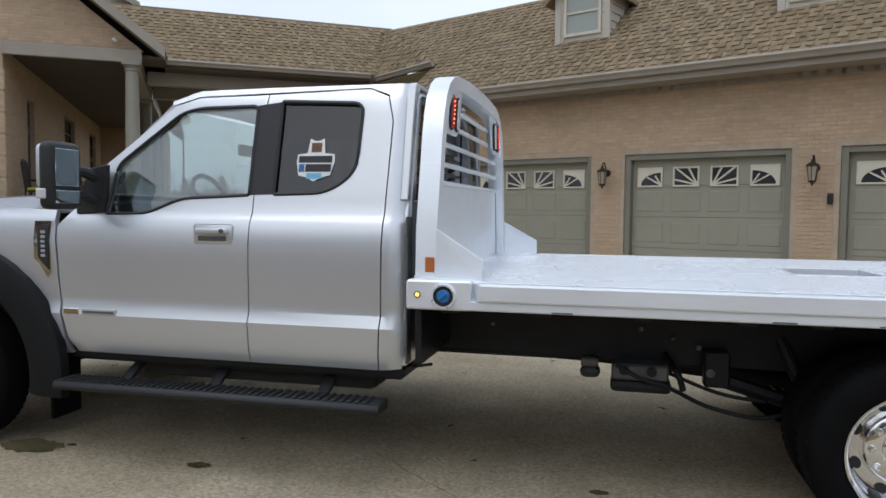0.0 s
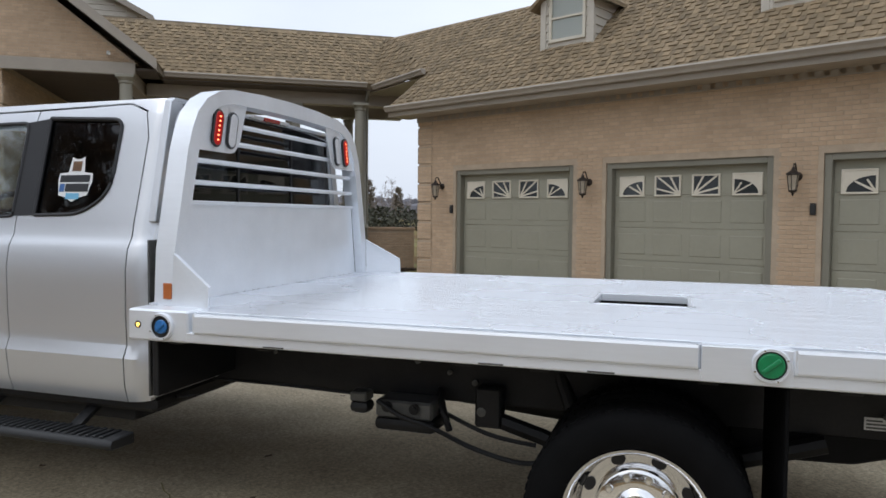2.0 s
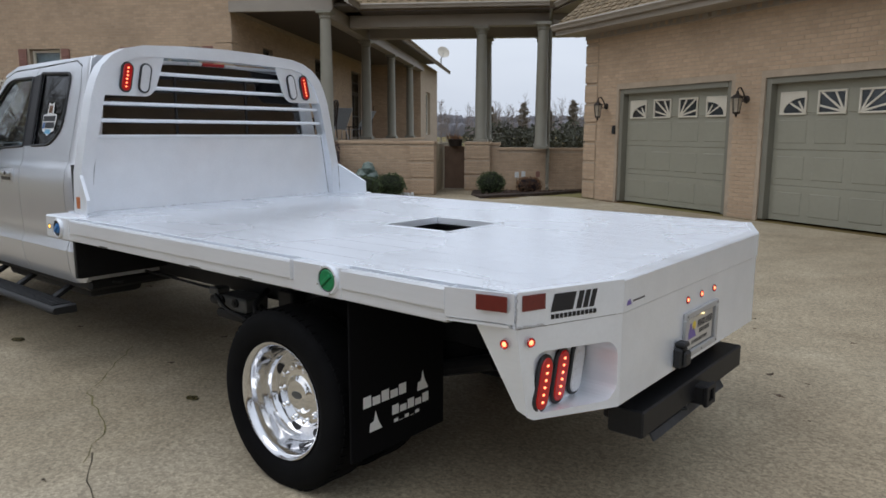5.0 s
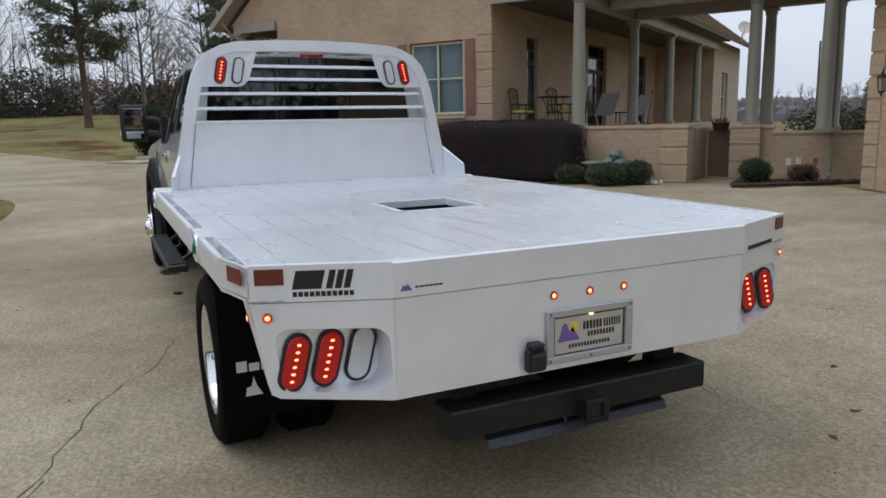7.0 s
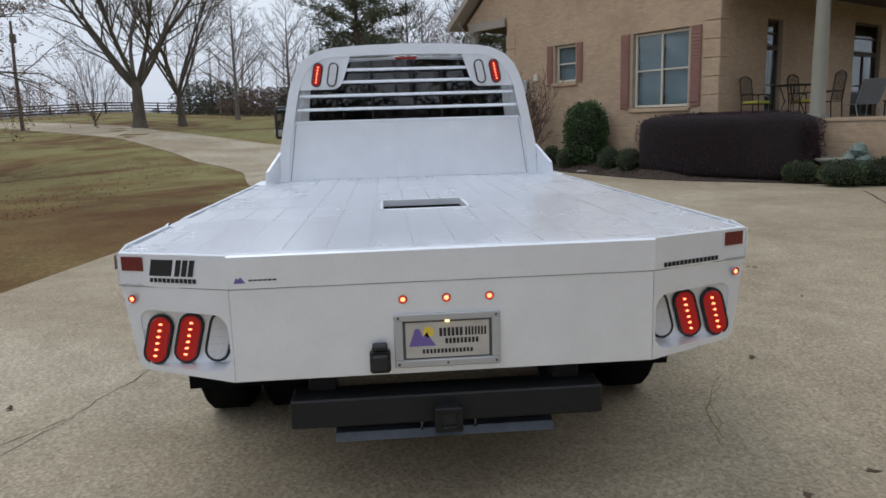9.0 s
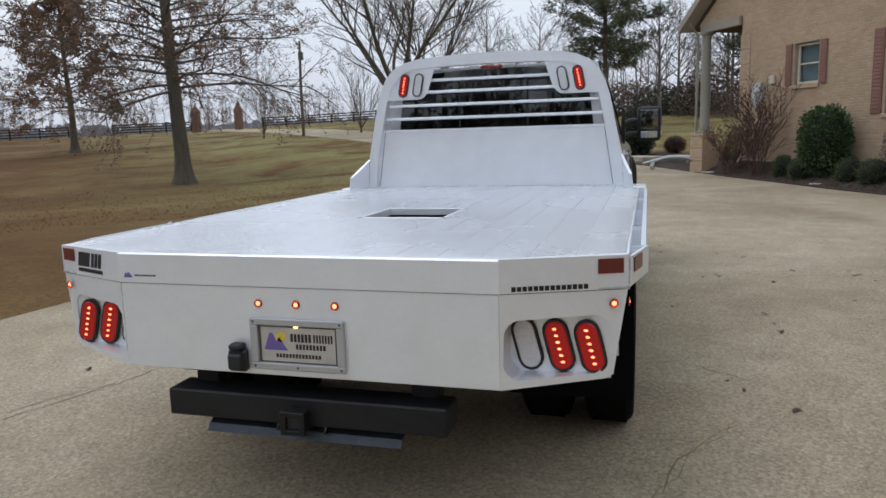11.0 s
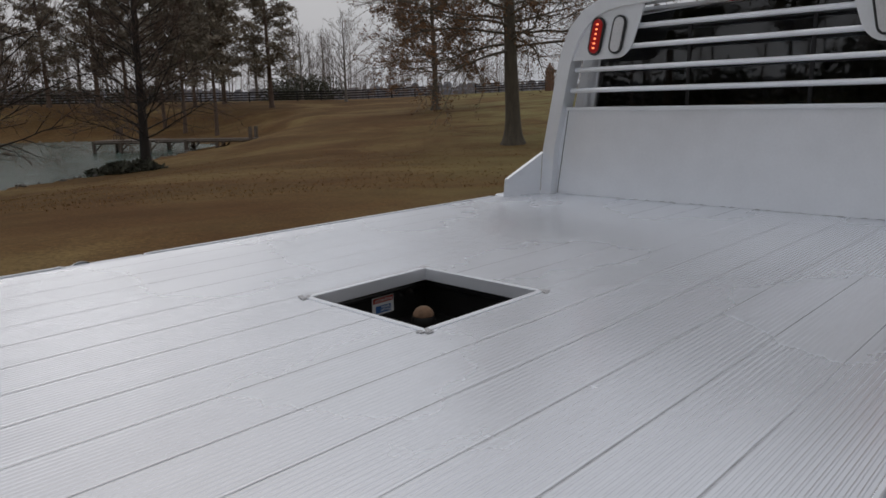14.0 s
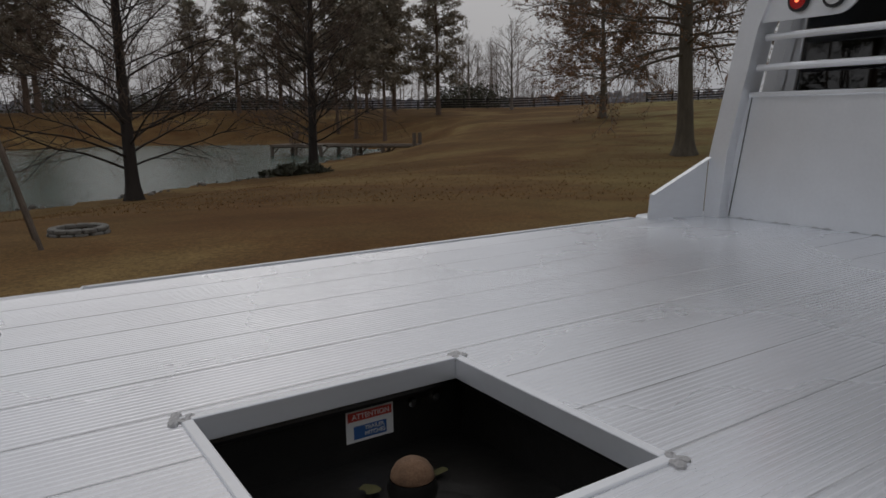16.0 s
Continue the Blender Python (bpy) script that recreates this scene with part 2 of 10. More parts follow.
M_WINDOWGLASS = glass("house_glass", (0.80, 0.86, 0.88), 0.03)
M_ROOM = material("dim_room", (0.05, 0.045, 0.04), 0.9, vary=0.2, scale=2)
M_CURTAIN = material("grey_blinds", (0.40, 0.42, 0.43), 0.8, vary=0.06, scale=3)
M_SHUTTER = material("red_brown_shutter", (0.235, 0.112, 0.085), 0.6, vary=0.08, scale=6)
M_IRON = material("dark_bronze_iron", (0.03, 0.022, 0.018), 0.5, 0.4, vary=0.2, scale=20)
M_LAMPGLASS = material("frosted_lamp_glass", (0.36, 0.31, 0.24), 0.25, vary=0.15, scale=20)
M_BARK = material("oak_bark", (0.104, 0.088, 0.066), 0.95, vary=0.3, scale=6, bump=1.0, bump_scale=22, stretch=(1, 1, 0.25))
M_FENCE = material("black_creosote_board", (0.022, 0.018, 0.016), 0.85, vary=0.3, scale=4)
M_WATER = material("pond_water", (0.055, 0.092, 0.078), 0.2, vary=0.2, scale=0.1, bump=1.0, bump_scale=2.5, object_space=False)
M_WATER.node_tree.nodes["Bump"].inputs["Distance"].default_value = 0.075
M_DOCKWOOD = material("weathered_dock_wood", (0.12, 0.095, 0.075), 0.9, vary=0.3, scale=5, bump=0.4, bump_scale=40)


# ---- mesh helpers ----
def link(name, bm, mat, parent=None, smooth=False):
    me = bpy.data.meshes.new(name)
    bmesh.ops.recalc_face_normals(bm, faces=bm.faces)
    bm.to_mesh(me)
    bm.free()
    for m in (mat if isinstance(mat, (list, tuple)) else [mat]):
        me.materials.append(m)
    if smooth:
        me.shade_smooth()
        me.set_sharp_from_angle(angle=radians(35))
    ob = new(name, me)
    ob.parent = parent
    return ob


def part(name, bm, mat, parent, label="", smooth=True):
    return tagged(link(name, bm, mat, parent, smooth), label)


def thing(name, at, label, category, group="", kind="", rz=0.0):
    ob = new(name)
    ob.empty_display_size = 0.1
    ob.matrix_world = pose(*at, 0, 0, rz)
    return tagged(ob, label, category, group, kind)


def faces_from(name, verts, faces, mat, parent=None, smooth=False):
    me = bpy.data.meshes.new(name)
    me.from_pydata(verts, [], faces)
    me.materials.append(mat)
    me.update()
    if smooth:
        me.shade_smooth()
    ob = new(name, me)
    ob.parent = parent
    return ob


def box(bm, x0, y0, z0, x1, y1, z1, bevel=0.0, m=None, seg=1):
    ret = bmesh.ops.create_cube(bm, size=1)
    vs = ret["verts"]
    bmesh.ops.transform(bm, verts=vs, matrix=Matrix.Translation(((x0 + x1) / 2, (y0 + y1) / 2, (z0 + z1) / 2)) @ Matrix.Diagonal((abs(x1 - x0), abs(y1 - y0), abs(z1 - z0), 1)))
    if bevel:
        es = list({e for v in vs for e in v.link_edges})
        r = bmesh.ops.bevel(bm, geom=es, offset=bevel, segments=seg, affect="EDGES", profile=0.5)
        vs = list({v for f in r["faces"] for v in f.verts} | {v for v in vs if v.is_valid})
    if m is not None:
        bmesh.ops.transform(bm, verts=vs, matrix=m)
    return vs


def boxed(x0, y0, z0, x1, y1, z1, bevel=0.0, seg=1):
    bm = bmesh.new()
    box(bm, x0, y0, z0, x1, y1, z1, bevel, seg=seg)
    return bm


def tube(bm, pts, r, n=10, cap=True, radii=None):
    """A round bar along points; radii: one for each point."""
    pts = [Vector(p) for p in pts]
    rings = []
    up = Vector((0, 0, 1))
    for i, p in enumerate(pts):
        d = (pts[min(i + 1, len(pts) - 1)] - pts[max(i - 1, 0)]).normalized()
        a = d.cross(up if abs(d.z) < 0.95 else Vector((1, 0, 0))).normalized()
        b = d.cross(a)
        rr = radii[i] if radii else r
        rings.append([bm.verts.new(p + (a * math.cos(2 * math.pi * k / n) + b * math.sin(2 * math.pi * k / n)) * rr) for k in range(n)])
    for s, e in zip(rings, rings[1:]):
        for k in range(n):
            bm.faces.new((s[k], s[(k + 1) % n], e[(k + 1) % n], e[k]))
    if cap:
        bm.faces.new(rings[0])
        bm.faces.new(rings[-1][::-1])


def lathe(bm, profile, n=24, m=None, close=False):
    """Turn (radius, height) points round z; m places the result."""
    rings = []
    vs = []
    for r, z in profile:
        ring = [bm.verts.new((r * math.cos(2 * math.pi * k / n), r * math.sin(2 * math.pi * k / n), z)) for k in range(n)] if r > 1e-5 else [bm.verts.new((0, 0, z))]
        rings.append(ring)
        vs += ring
    pairs = list(zip(rings, rings[1:])) + ([(rings[-1], rings[0])] if close else [])
    for s, e in pairs:
        for k in range(n):
            q = [s[k % len(s)], s[(k + 1) % len(s)], e[(k + 1) % len(e)], e[k % len(e)]]
            u = []
            for v in q:
                if v not in u:
                    u.append(v)
            if len(u) > 2:
                bm.faces.new(u)
    if m is not None:
        bmesh.ops.transform(bm, verts=vs, matrix=m)
    return vs


def prism(bm, pts, axis, a, b, bevel=0.0):
    """Push a flat outline (two coordinates a point) from a to b along an axis."""
    def place(p, w):
        return {"x": (w, p[0], p[1]), "y": (p[0], w, p[1]), "z": (p[0], p[1], w)}[axis]
    lo = [bm.verts.new(place(p, a)) for p in pts]
    hi = [bm.verts.new(place(p, b)) for p in pts]
    fs = [bm.faces.new(lo), bm.faces.new(hi[::-1])]
    for i in range(len(pts)):
        j = (i + 1) % len(pts)
        fs.append(bm.faces.new((lo[i], hi[i], hi[j], lo[j])))
    if bevel:
        bmesh.ops.bevel(bm, geom=list({e for f in fs for e in f.edges}), offset=bevel, segments=1, affect="EDGES", profile=0.5)
    return lo + hi


def prismed(pts, axis, a, b, bevel=0.0):
    bm = bmesh.new()
    prism(bm, pts, axis, a, b, bevel)
    return bm


def stadium(w, h, n=8):
    """The outline of an upright rounded slot, w wide and h high, about the middle."""
    r = w / 2
    return ([(r * math.cos(math.pi * k / n), h / 2 - r + r * math.sin(math.pi * k / n)) for k in range(n + 1)]
            + [(-r * math.cos(math.pi * k / n), -h / 2 + r - r * math.sin(math.pi * k / n)) for k in range(n + 1)])


def text_on(name, words, size, m, mat, parent, label="", wide=1.0, slant=0.0, align="LEFT"):
    cu = bpy.data.curves.new(name, "FONT")
    cu.body, cu.size, cu.extrude, cu.shear, cu.align_x = words, size, 0.0008, slant, align
    ob = new(name + "_shape", cu)
    bpy.context.view_layer.update()
    me = bpy.data.meshes.new_from_object(ob.evaluated_get(bpy.context.evaluated_depsgraph_get()))
    bpy.data.objects.remove(ob)
    me.name = name
    me.materials.clear()
    me.materials.append(mat)
    o = new(name, me)
    o.parent = parent
    o.matrix_local = m @ Matrix.Diagonal((wide, 1, 1, 1))
    return tagged(o, label)
# ---- ground: one sheet, level at the court, sinking to the pond and rising to the far fence ----
AZ = [-180, -170, -160, -145, -130, -118, -105, -90, -60]
RISE = {32: [0.1, 0.1, 0.1, -0.4, -0.6, -1.0, -1.3, -1.0, 0.0], 75: [2.9, 2.5, 3.0, 1.9, 1.1, 0.2, -0.3, -0.6, 0.0], 105: [3.5, 3.6, 4.2, 3.15, 2.4, 2.5, 2.7, 2.5, 0.0]}
POND = (-0.05, -55.2, 34.0, 21.5, -1.55)
SHORE = Vector((-0.69, -0.725))


def pond_ring(x, y):
    """1 on the pond's shore, less within it: a long rounded pond whose near bank runs straight."""
    dx, dy = x - POND[0], y - POND[1]
    along_, across = (dx * SHORE.x + dy * SHORE.y) / POND[2], (-dx * SHORE.y + dy * SHORE.x) / POND[3]
    wave = 1.0 + 0.03 * math.sin(9 * along_) + 0.02 * math.sin(17 * along_ + 1)
    return (abs(along_) ** 3 + abs(across * wave) ** 3) ** (1 / 3)


def ease(v):
    v = min(1.0, max(0.0, v))
    return v * v * (3 - 2 * v)


def height(x, y):
    r = math.hypot(x - 3, y)
    az = math.degrees(math.atan2(y, x - 3))
    if az > 155:
        k, az = ease((az - 155) / 17), -180
    elif az > -60:
        k = 0.0
    else:
        k = 1.0
    a, b, c = (float(np.interp(az, AZ, RISE[d])) * k for d in (32, 75, 105))
    z = float(np.interp(r, (0, 9, 32, 75, 105, 140, 500), (0, 0, a, b, c, c - 0.6 * k, c - 3 * k)))
    # the court rises gently to the garage doors
    a, n = 0.912 * x - 0.41 * y, 0.41 * x + 0.912 * y
    z += 0.14 * ease((n - 3.0) / 5.0) * ease((a + 11.0) / 2.0)
    d = pond_ring(x, y)
    if d < 1.42:
        z = POND[4] + 0.06 + (z - POND[4] - 0.06) * ease((d - 1.0) / 0.42) if d > 1 else POND[4] + 0.06 - 1.2 * ease((1 - d) / 0.25)
    return z


def ground_sheet():
    rings = [0.0] + [1.5 * 1.055 ** k for k in range(0, 96)] + [400.0, 900.0, 2500.0]
    rings = [r for r in rings if r < 260 or r >= 400]
    n = 220
    verts, faces = [(0.0, 0.0, -0.03)], []
    for r in rings[1:]:
        for k in range(n):
            x, y = r * math.cos(2 * math.pi * k / n), r * math.sin(2 * math.pi * k / n)
            verts.append((x, y, height(x, y) - 0.03 + (0.015 * noise.noise(Vector((x, y, 0)) * 0.7) if r > 12 else 0)))
    for k in range(n):
        faces.append((0, 1 + k, 1 + (k + 1) % n))
    for j in range(len(rings) - 2):
        a, b = 1 + j * n, 1 + (j + 1) * n
        for k in range(n):
            faces.append((a + k, b + k, b + (k + 1) % n, a + (k + 1) % n))
    return tagged(faces_from("ground", verts, faces, M_LAWN, None, True), "dormant tan and brown winter lawn", "lawn", kind="structure")


ground_sheet()


def paved(name, outline, mat, label, category, lift=0.0, cell=3.0):
    """A slab with its own edge, laid over the ground."""
    bm = bmesh.new()
    top = [bm.verts.new((x, y, 0)) for x, y in outline]
    es = [bm.edges.new((top[i], top[(i + 1) % len(top)])) for i in range(len(top))]
    bmesh.ops.triangle_fill(bm, edges=es, use_beauty=True)
    xs, ys = [p[0] for p in outline], [p[1] for p in outline]
    for axis, lo, hi in ((0, min(xs), max(xs)), (1, min(ys), max(ys))):
        w = lo + cell
        while w < hi:
            co, no = [0, 0, 0], [0, 0, 0]
            co[axis], no[axis] = w, 1
            bmesh.ops.bisect_plane(bm, geom=bm.verts[:] + bm.edges[:] + bm.faces[:], plane_co=co, plane_no=no)
            w += cell
    for v in bm.verts:
        v.co.z = height(v.co.x, v.co.y) + lift
    r = bmesh.ops.extrude_face_region(bm, geom=bm.faces[:])
    bmesh.ops.translate(bm, verts=[v for v in r["geom"] if isinstance(v, bmesh.types.BMVert)], vec=(0, 0, -0.12))
    return tagged(link(name, bm, mat), label, category, kind="structure")


def curve(points, n=8):
    """A smooth line through points."""
    out = []
    for i in range(len(points) - 1):
        p = [Vector(points[max(0, min(len(points) - 1, i + k))]) for k in (-1, 0, 1, 2)]
        for s in range(n):
            t = s / n
            out.append(0.5 * ((2 * p[1]) + (p[2] - p[0]) * t + (2 * p[0] - 5 * p[1] + 4 * p[2] - p[3]) * t * t + (3 * p[1] - p[0] - 3 * p[2] + p[3]) * t ** 3))
    return out + [Vector(points[-1])]


LAWN_EDGE = [(30, -9), (14, -7.5), (6, -5.6), (1.5, -4.25), (-1.4, -3.86), (-4.8, -3.42), (-9.0, -3.05), (-11.2, -3.05), (-12.6, -3.25), (-13.5, -3.65), (-15.8, -4.2), (-19, -4.95), (-24.5, -7.2), (-31, -10.3), (-38, -14.6), (-44, -18.9), (-57, -31), (-70, -44), (-82, -57)]
HOUSE_EDGE = [(-85, -54), (-72.5, -41.0), (-59.5, -26.8), (-46, -14.0), (-37, -7.0), (-31, -2.8), (-27.9, -0.35), (-25.2, 0.75), (-22.2, 1.8), (-19.4, 2.7), (-17.2, 3.4), (-14.8, 4.4), (-12.2, 5.45), (-10.7, 6.4), (-9.4, 7.9), (-8.2, 9.2)]
court = [tuple(p[:2]) for p in curve(LAWN_EDGE)] + [tuple(p[:2]) for p in curve(HOUSE_EDGE)]
court += [(-8.6, 10.0), (-12.2, 13.8), (-10.2, 15.3), (-6.3, 10.6), (-4.2, 10.75), (10.0, 4.55), (30, -4)]
paved("drive", court, M_CONCRETE, "pale tan exposed aggregate concrete driveway with stains and cracks", "driveway")

pond = bmesh.new()
ring = []
for k in range(64):
    a = 2 * math.pi * k / 64
    f = 1.07 / (abs(math.cos(a)) ** 3 + abs(math.sin(a)) ** 3) ** (1 / 3)
    p, q = f * POND[2] * math.cos(a), f * POND[3] * math.sin(a)
    ring.append(pond.verts.new((POND[0] + p * SHORE.x - q * SHORE.y, POND[1] + p * SHORE.y + q * SHORE.x, POND[4])))
pond.faces.new(ring)
tagged(link("water", pond, M_WATER), "still grey-green pond reflecting the overcast sky", "pond", kind="structure")


# cracks and saw joints: shallow dark lines with crumbled edges
M_CRACK = material("crack_dirt", (0.10, 0.08, 0.05), 0.95, vary=0.5, scale=9, object_space=False)
M_MOSS = material("mossy_crack_fill", (0.17, 0.15, 0.06), 0.95, vary=0.4, scale=12, object_space=False)


def crack(points, width, mat, jitter=0.02):
    rr = random.Random(len(points) * 17 + int(points[0][0] * 100))
    line = [Vector((x, y)) for x, y in points]
    fine = []
    for p, q in zip(line, line[1:]):
        n = max(2, int((q - p).length / 0.09))
        for k in range(n):
            fine.append(p.lerp(q, k / n) + Vector((rr.uniform(-jitter, jitter), rr.uniform(-jitter, jitter))))
    fine.append(line[-1])
    verts, faces = [], []
    for i, p in enumerate(fine):
        d = (fine[min(i + 1, len(fine) - 1)] - fine[max(i - 1, 0)]).normalized()
        w = width * rr.uniform(0.12, 0.6)
        s = Vector((-d.y, d.x)) * w
        for q in (p + s, p - s):
            verts.append((q.x, q.y, height(q.x, q.y) + 0.0025))
    for i in range(len(fine) - 1):
        faces.append((2 * i, 2 * i + 1, 2 * i + 3, 2 * i + 2))
    return tagged(faces_from("drive_crack", verts, faces, mat), "dirt-filled crack across the concrete drive", "crack", kind="structure")


crack([(1.86, -2.14), (1.7, -2.09), (1.54, -2.03), (1.26, -1.86), (0.87, -1.75), (0.57, -1.68), (0.23, -1.51)], 0.007, M_CRACK)
crack([(0.84, 1.87), (1.24, 1.61), (1.58, 1.41), (1.83, 1.33), (2.04, 1.23), (2.19, 1.18), (2.29, 1.13), (2.48, 1.11), (2.61, 1.09), (2.7, 1.08)], 0.007, M_MOSS)
crack([(0.31, 1.51), (0.47, 1.69), (0.65, 1.9), (0.77, 2.24), (0.91, 2.56)], 0.006, M_CRACK)
crack([(0.65, 1.9), (0.87, 1.83), (1.1, 1.73), (1.39, 1.51), (1.68, 1.34), (2.0, 1.27)], 0.01, M_MOSS)
crack([(0.31, 1.49), (0.39, 1.57), (0.51, 1.71), (0.62, 1.85)], 0.008, M_CRACK)
M_JOINT = material("dark_joint_filler", (0.035, 0.030, 0.024), 0.9, vary=0.4, scale=14, object_space=False)


def saw_joint(points, half):
    """A straight control joint: a dark strip with slightly ragged edges."""
    rr = random.Random(int(points[0][0] * 31))
    verts, faces = [], []
    for p, q in zip(points, points[1:]):
        p, q = Vector(p), Vector(q)
        d = (q - p).normalized()
        side = Vector((-d.y, d.x))
        n = int((q - p).length / 0.12)
        base = len(verts)
        for k in range(n + 1):
            c = p.lerp(q, k / n)
            for sg in (1, -1):
                e = c + side * sg * half * rr.uniform(0.7, 1.2)
                verts.append((e.x, e.y, height(e.x, e.y) + 0.003))
        faces += [(base + 2 * k, base + 2 * k + 1, base + 2 * k + 3, base + 2 * k + 2) for k in range(n)]
    return tagged(faces_from("drive_joint", verts, faces, M_JOINT), "straight dark joint across the concrete drive", "joint", kind="structure")


saw_joint([(-7.27, 8.32), (-3.44, 6.42), (-1.02, 5.27), (0.97, 4.42), (2.05, 3.87), (3.4, 3.2)], 0.008)
saw_joint([(-2.62, 6.05), (-2.47, 7.36), (-2.03, 9.31)], 0.005)
crack([(-1.27, -0.55), (-0.92, -0.85), (-0.58, -1.17), (-0.1, -1.28), (0.08, -1.39), (0.31, -1.59)], 0.01, M_MOSS)
crack([(2.09, -2.13), (1.65, -1.99), (1.29, -1.84)], 0.006, M_CRACK)
# wet stains under the nose and fallen leaves
M_WET = material("wet_oil_stain", (0.09, 0.075, 0.035), 0.18, vary=0.25, scale=5)


def stain(x, y, rx, ry, seed):
    rr = random.Random(seed)
    n = 26
    verts = [(x, y, 0.003)] + [(x + rx * math.cos(2 * math.pi * k / n) * rr.uniform(0.8, 1.15), y + ry * math.sin(2 * math.pi * k / n) * rr.uniform(0.8, 1.15), 0.003) for k in range(n)]
    faces = [(0, 1 + k, 1 + (k + 1) % n) for k in range(n)]
    return tagged(faces_from("drive_stain", verts, faces, M_WET), "wet brown stain on the concrete", "stain", kind="structure")


stain(-3.14, -0.96, 0.2, 0.11, 1)
stain(-2.07, -0.99, 0.07, 0.04, 2)
stain(-2.93, -0.89, 0.03, 0.02, 3)
stain(-0.04, -0.82, 0.05, 0.03, 4)
leaf_rng = random.Random(5)
lv, lf = [], []
for k in range(150):
    x, y = leaf_rng.uniform(-6, 6), leaf_rng.uniform(-3.2, 7)
    if k < 40:
        x, y = leaf_rng.uniform(-4, 4), leaf_rng.uniform(1.6, 5)
    r = leaf_rng.uniform(0.012, 0.035)
    a = leaf_rng.uniform(0, 6.28)
    base = len(lv)
    for j in range(7):
        b = a + j * 2 * math.pi / 7
        q = r * (1.0 if j % 2 else 0.45) * (1.6 if j in (0, 1) else 1)
        lv.append((x + q * math.cos(b), y + q * math.sin(b), 0.006 + leaf_rng.uniform(0, 0.008)))
    lf.append(tuple(base + j for j in range(7)))
M_FALLEN = material("fallen_leaf", (0.07, 0.045, 0.025), 0.9, island=0.5)
tagged(faces_from("fallen_leaves", lv, lf, M_FALLEN), "scattered dead leaves on the drive", "leaves", kind="stuff")
# ---- buildings: the garage wing and the house, each in a frame of its own ----
GARAGE = pose(0, 0, 0, 0, 0, -24.3) @ Matrix.Translation((-0.29, 0.30, 0.14))
HOUSE = pose(0, 0, 0, 0, 0, 32.5)


def framed(ob, frame_pose):
    ob.matrix_world = frame_pose
    return ob


def wall_cells(bm, a0, a1, z0, z1, d0, d1, holes, along="x"):
    """A thick wall with rectangular holes (a0, a1, z0, z1)."""
    aa = sorted({a0, a1, *[h[0] for h in holes], *[h[1] for h in holes]})
    zz = sorted({z0, z1, *[h[2] for h in holes], *[h[3] for h in holes]})
    def corner(a, d, z):
        return (a, d, z) if along == "x" else (d, a, z)
    grid = {}
    def solid(i, j):
        if not (0 <= i < len(aa) - 1 and 0 <= j < len(zz) - 1):
            return False
        a, z = (aa[i] + aa[i + 1]) / 2, (zz[j] + zz[j + 1]) / 2
        return not any(h[0] < a < h[1] and h[2] < z < h[3] for h in holes)
    def vert(i, j, k):
        if (i, j, k) not in grid:
            grid[i, j, k] = bm.verts.new(corner(aa[i], (d0, d1)[k], zz[j]))
        return grid[i, j, k]
    for i in range(len(aa) - 1):
        for j in range(len(zz) - 1):
            if not solid(i, j):
                continue
            for k in (0, 1):
                bm.faces.new([vert(i, j, k), vert(i + 1, j, k), vert(i + 1, j + 1, k), vert(i, j + 1, k)])
            for di, dj, p, q in ((-1, 0, (i, j), (i, j + 1)), (1, 0, (i + 1, j), (i + 1, j + 1)), (0, -1, (i, j), (i + 1, j)), (0, 1, (i, j + 1), (i + 1, j + 1))):
                if not solid(i + di, j + dj):
                    bm.faces.new([vert(*p, 0), vert(*q, 0), vert(*q, 1), vert(*p, 1)])


def wall(name, frame_pose, a0, a1, z0, z1, d0, d1, holes=(), along="x", mat=None, label="", category="wall"):
    bm = bmesh.new()
    wall_cells(bm, a0, a1, z0, z1, d0, d1, list(holes), along)
    ob = tagged(link(name, bm, mat or M_MORTAR), label or "tan brick wall with pale mortar", category, kind="structure")
    return framed(ob, frame_pose)


# garage wing
DOORS = [(-6.87, -4.05), (-3.39, -0.61), (0.07, 2.85)]
DOOR_TOP, WALL_N, G_LEFT, G_RIGHT = 2.22, 8.1, -7.93, 9.0
GUTTER_N, GUTTER_Z, PITCH = 7.55, 3.58, 0.9
garage_wall = wall("wall_garage", GARAGE, G_LEFT, G_RIGHT, -0.4, 3.62, WALL_N, WALL_N + 0.3, [(a, b, -0.4, DOOR_TOP) for a, b in DOORS], label="long tan brick garage wall with three overhead doors")
garage_side = wall("wall_garage_side", GARAGE, WALL_N + 0.3, 12.0, -0.4, 3.62, G_LEFT, G_LEFT + 0.3, along="y", label="tan brick side wall of the garage")
wall("wall_garage_back", GARAGE, G_LEFT, G_RIGHT, -0.4, 3.62, 12.0, 12.3)
wall("wall_garage_end", GARAGE, WALL_N + 0.3, 12.0, -0.4, 3.62, G_RIGHT - 0.3, G_RIGHT, along="y")


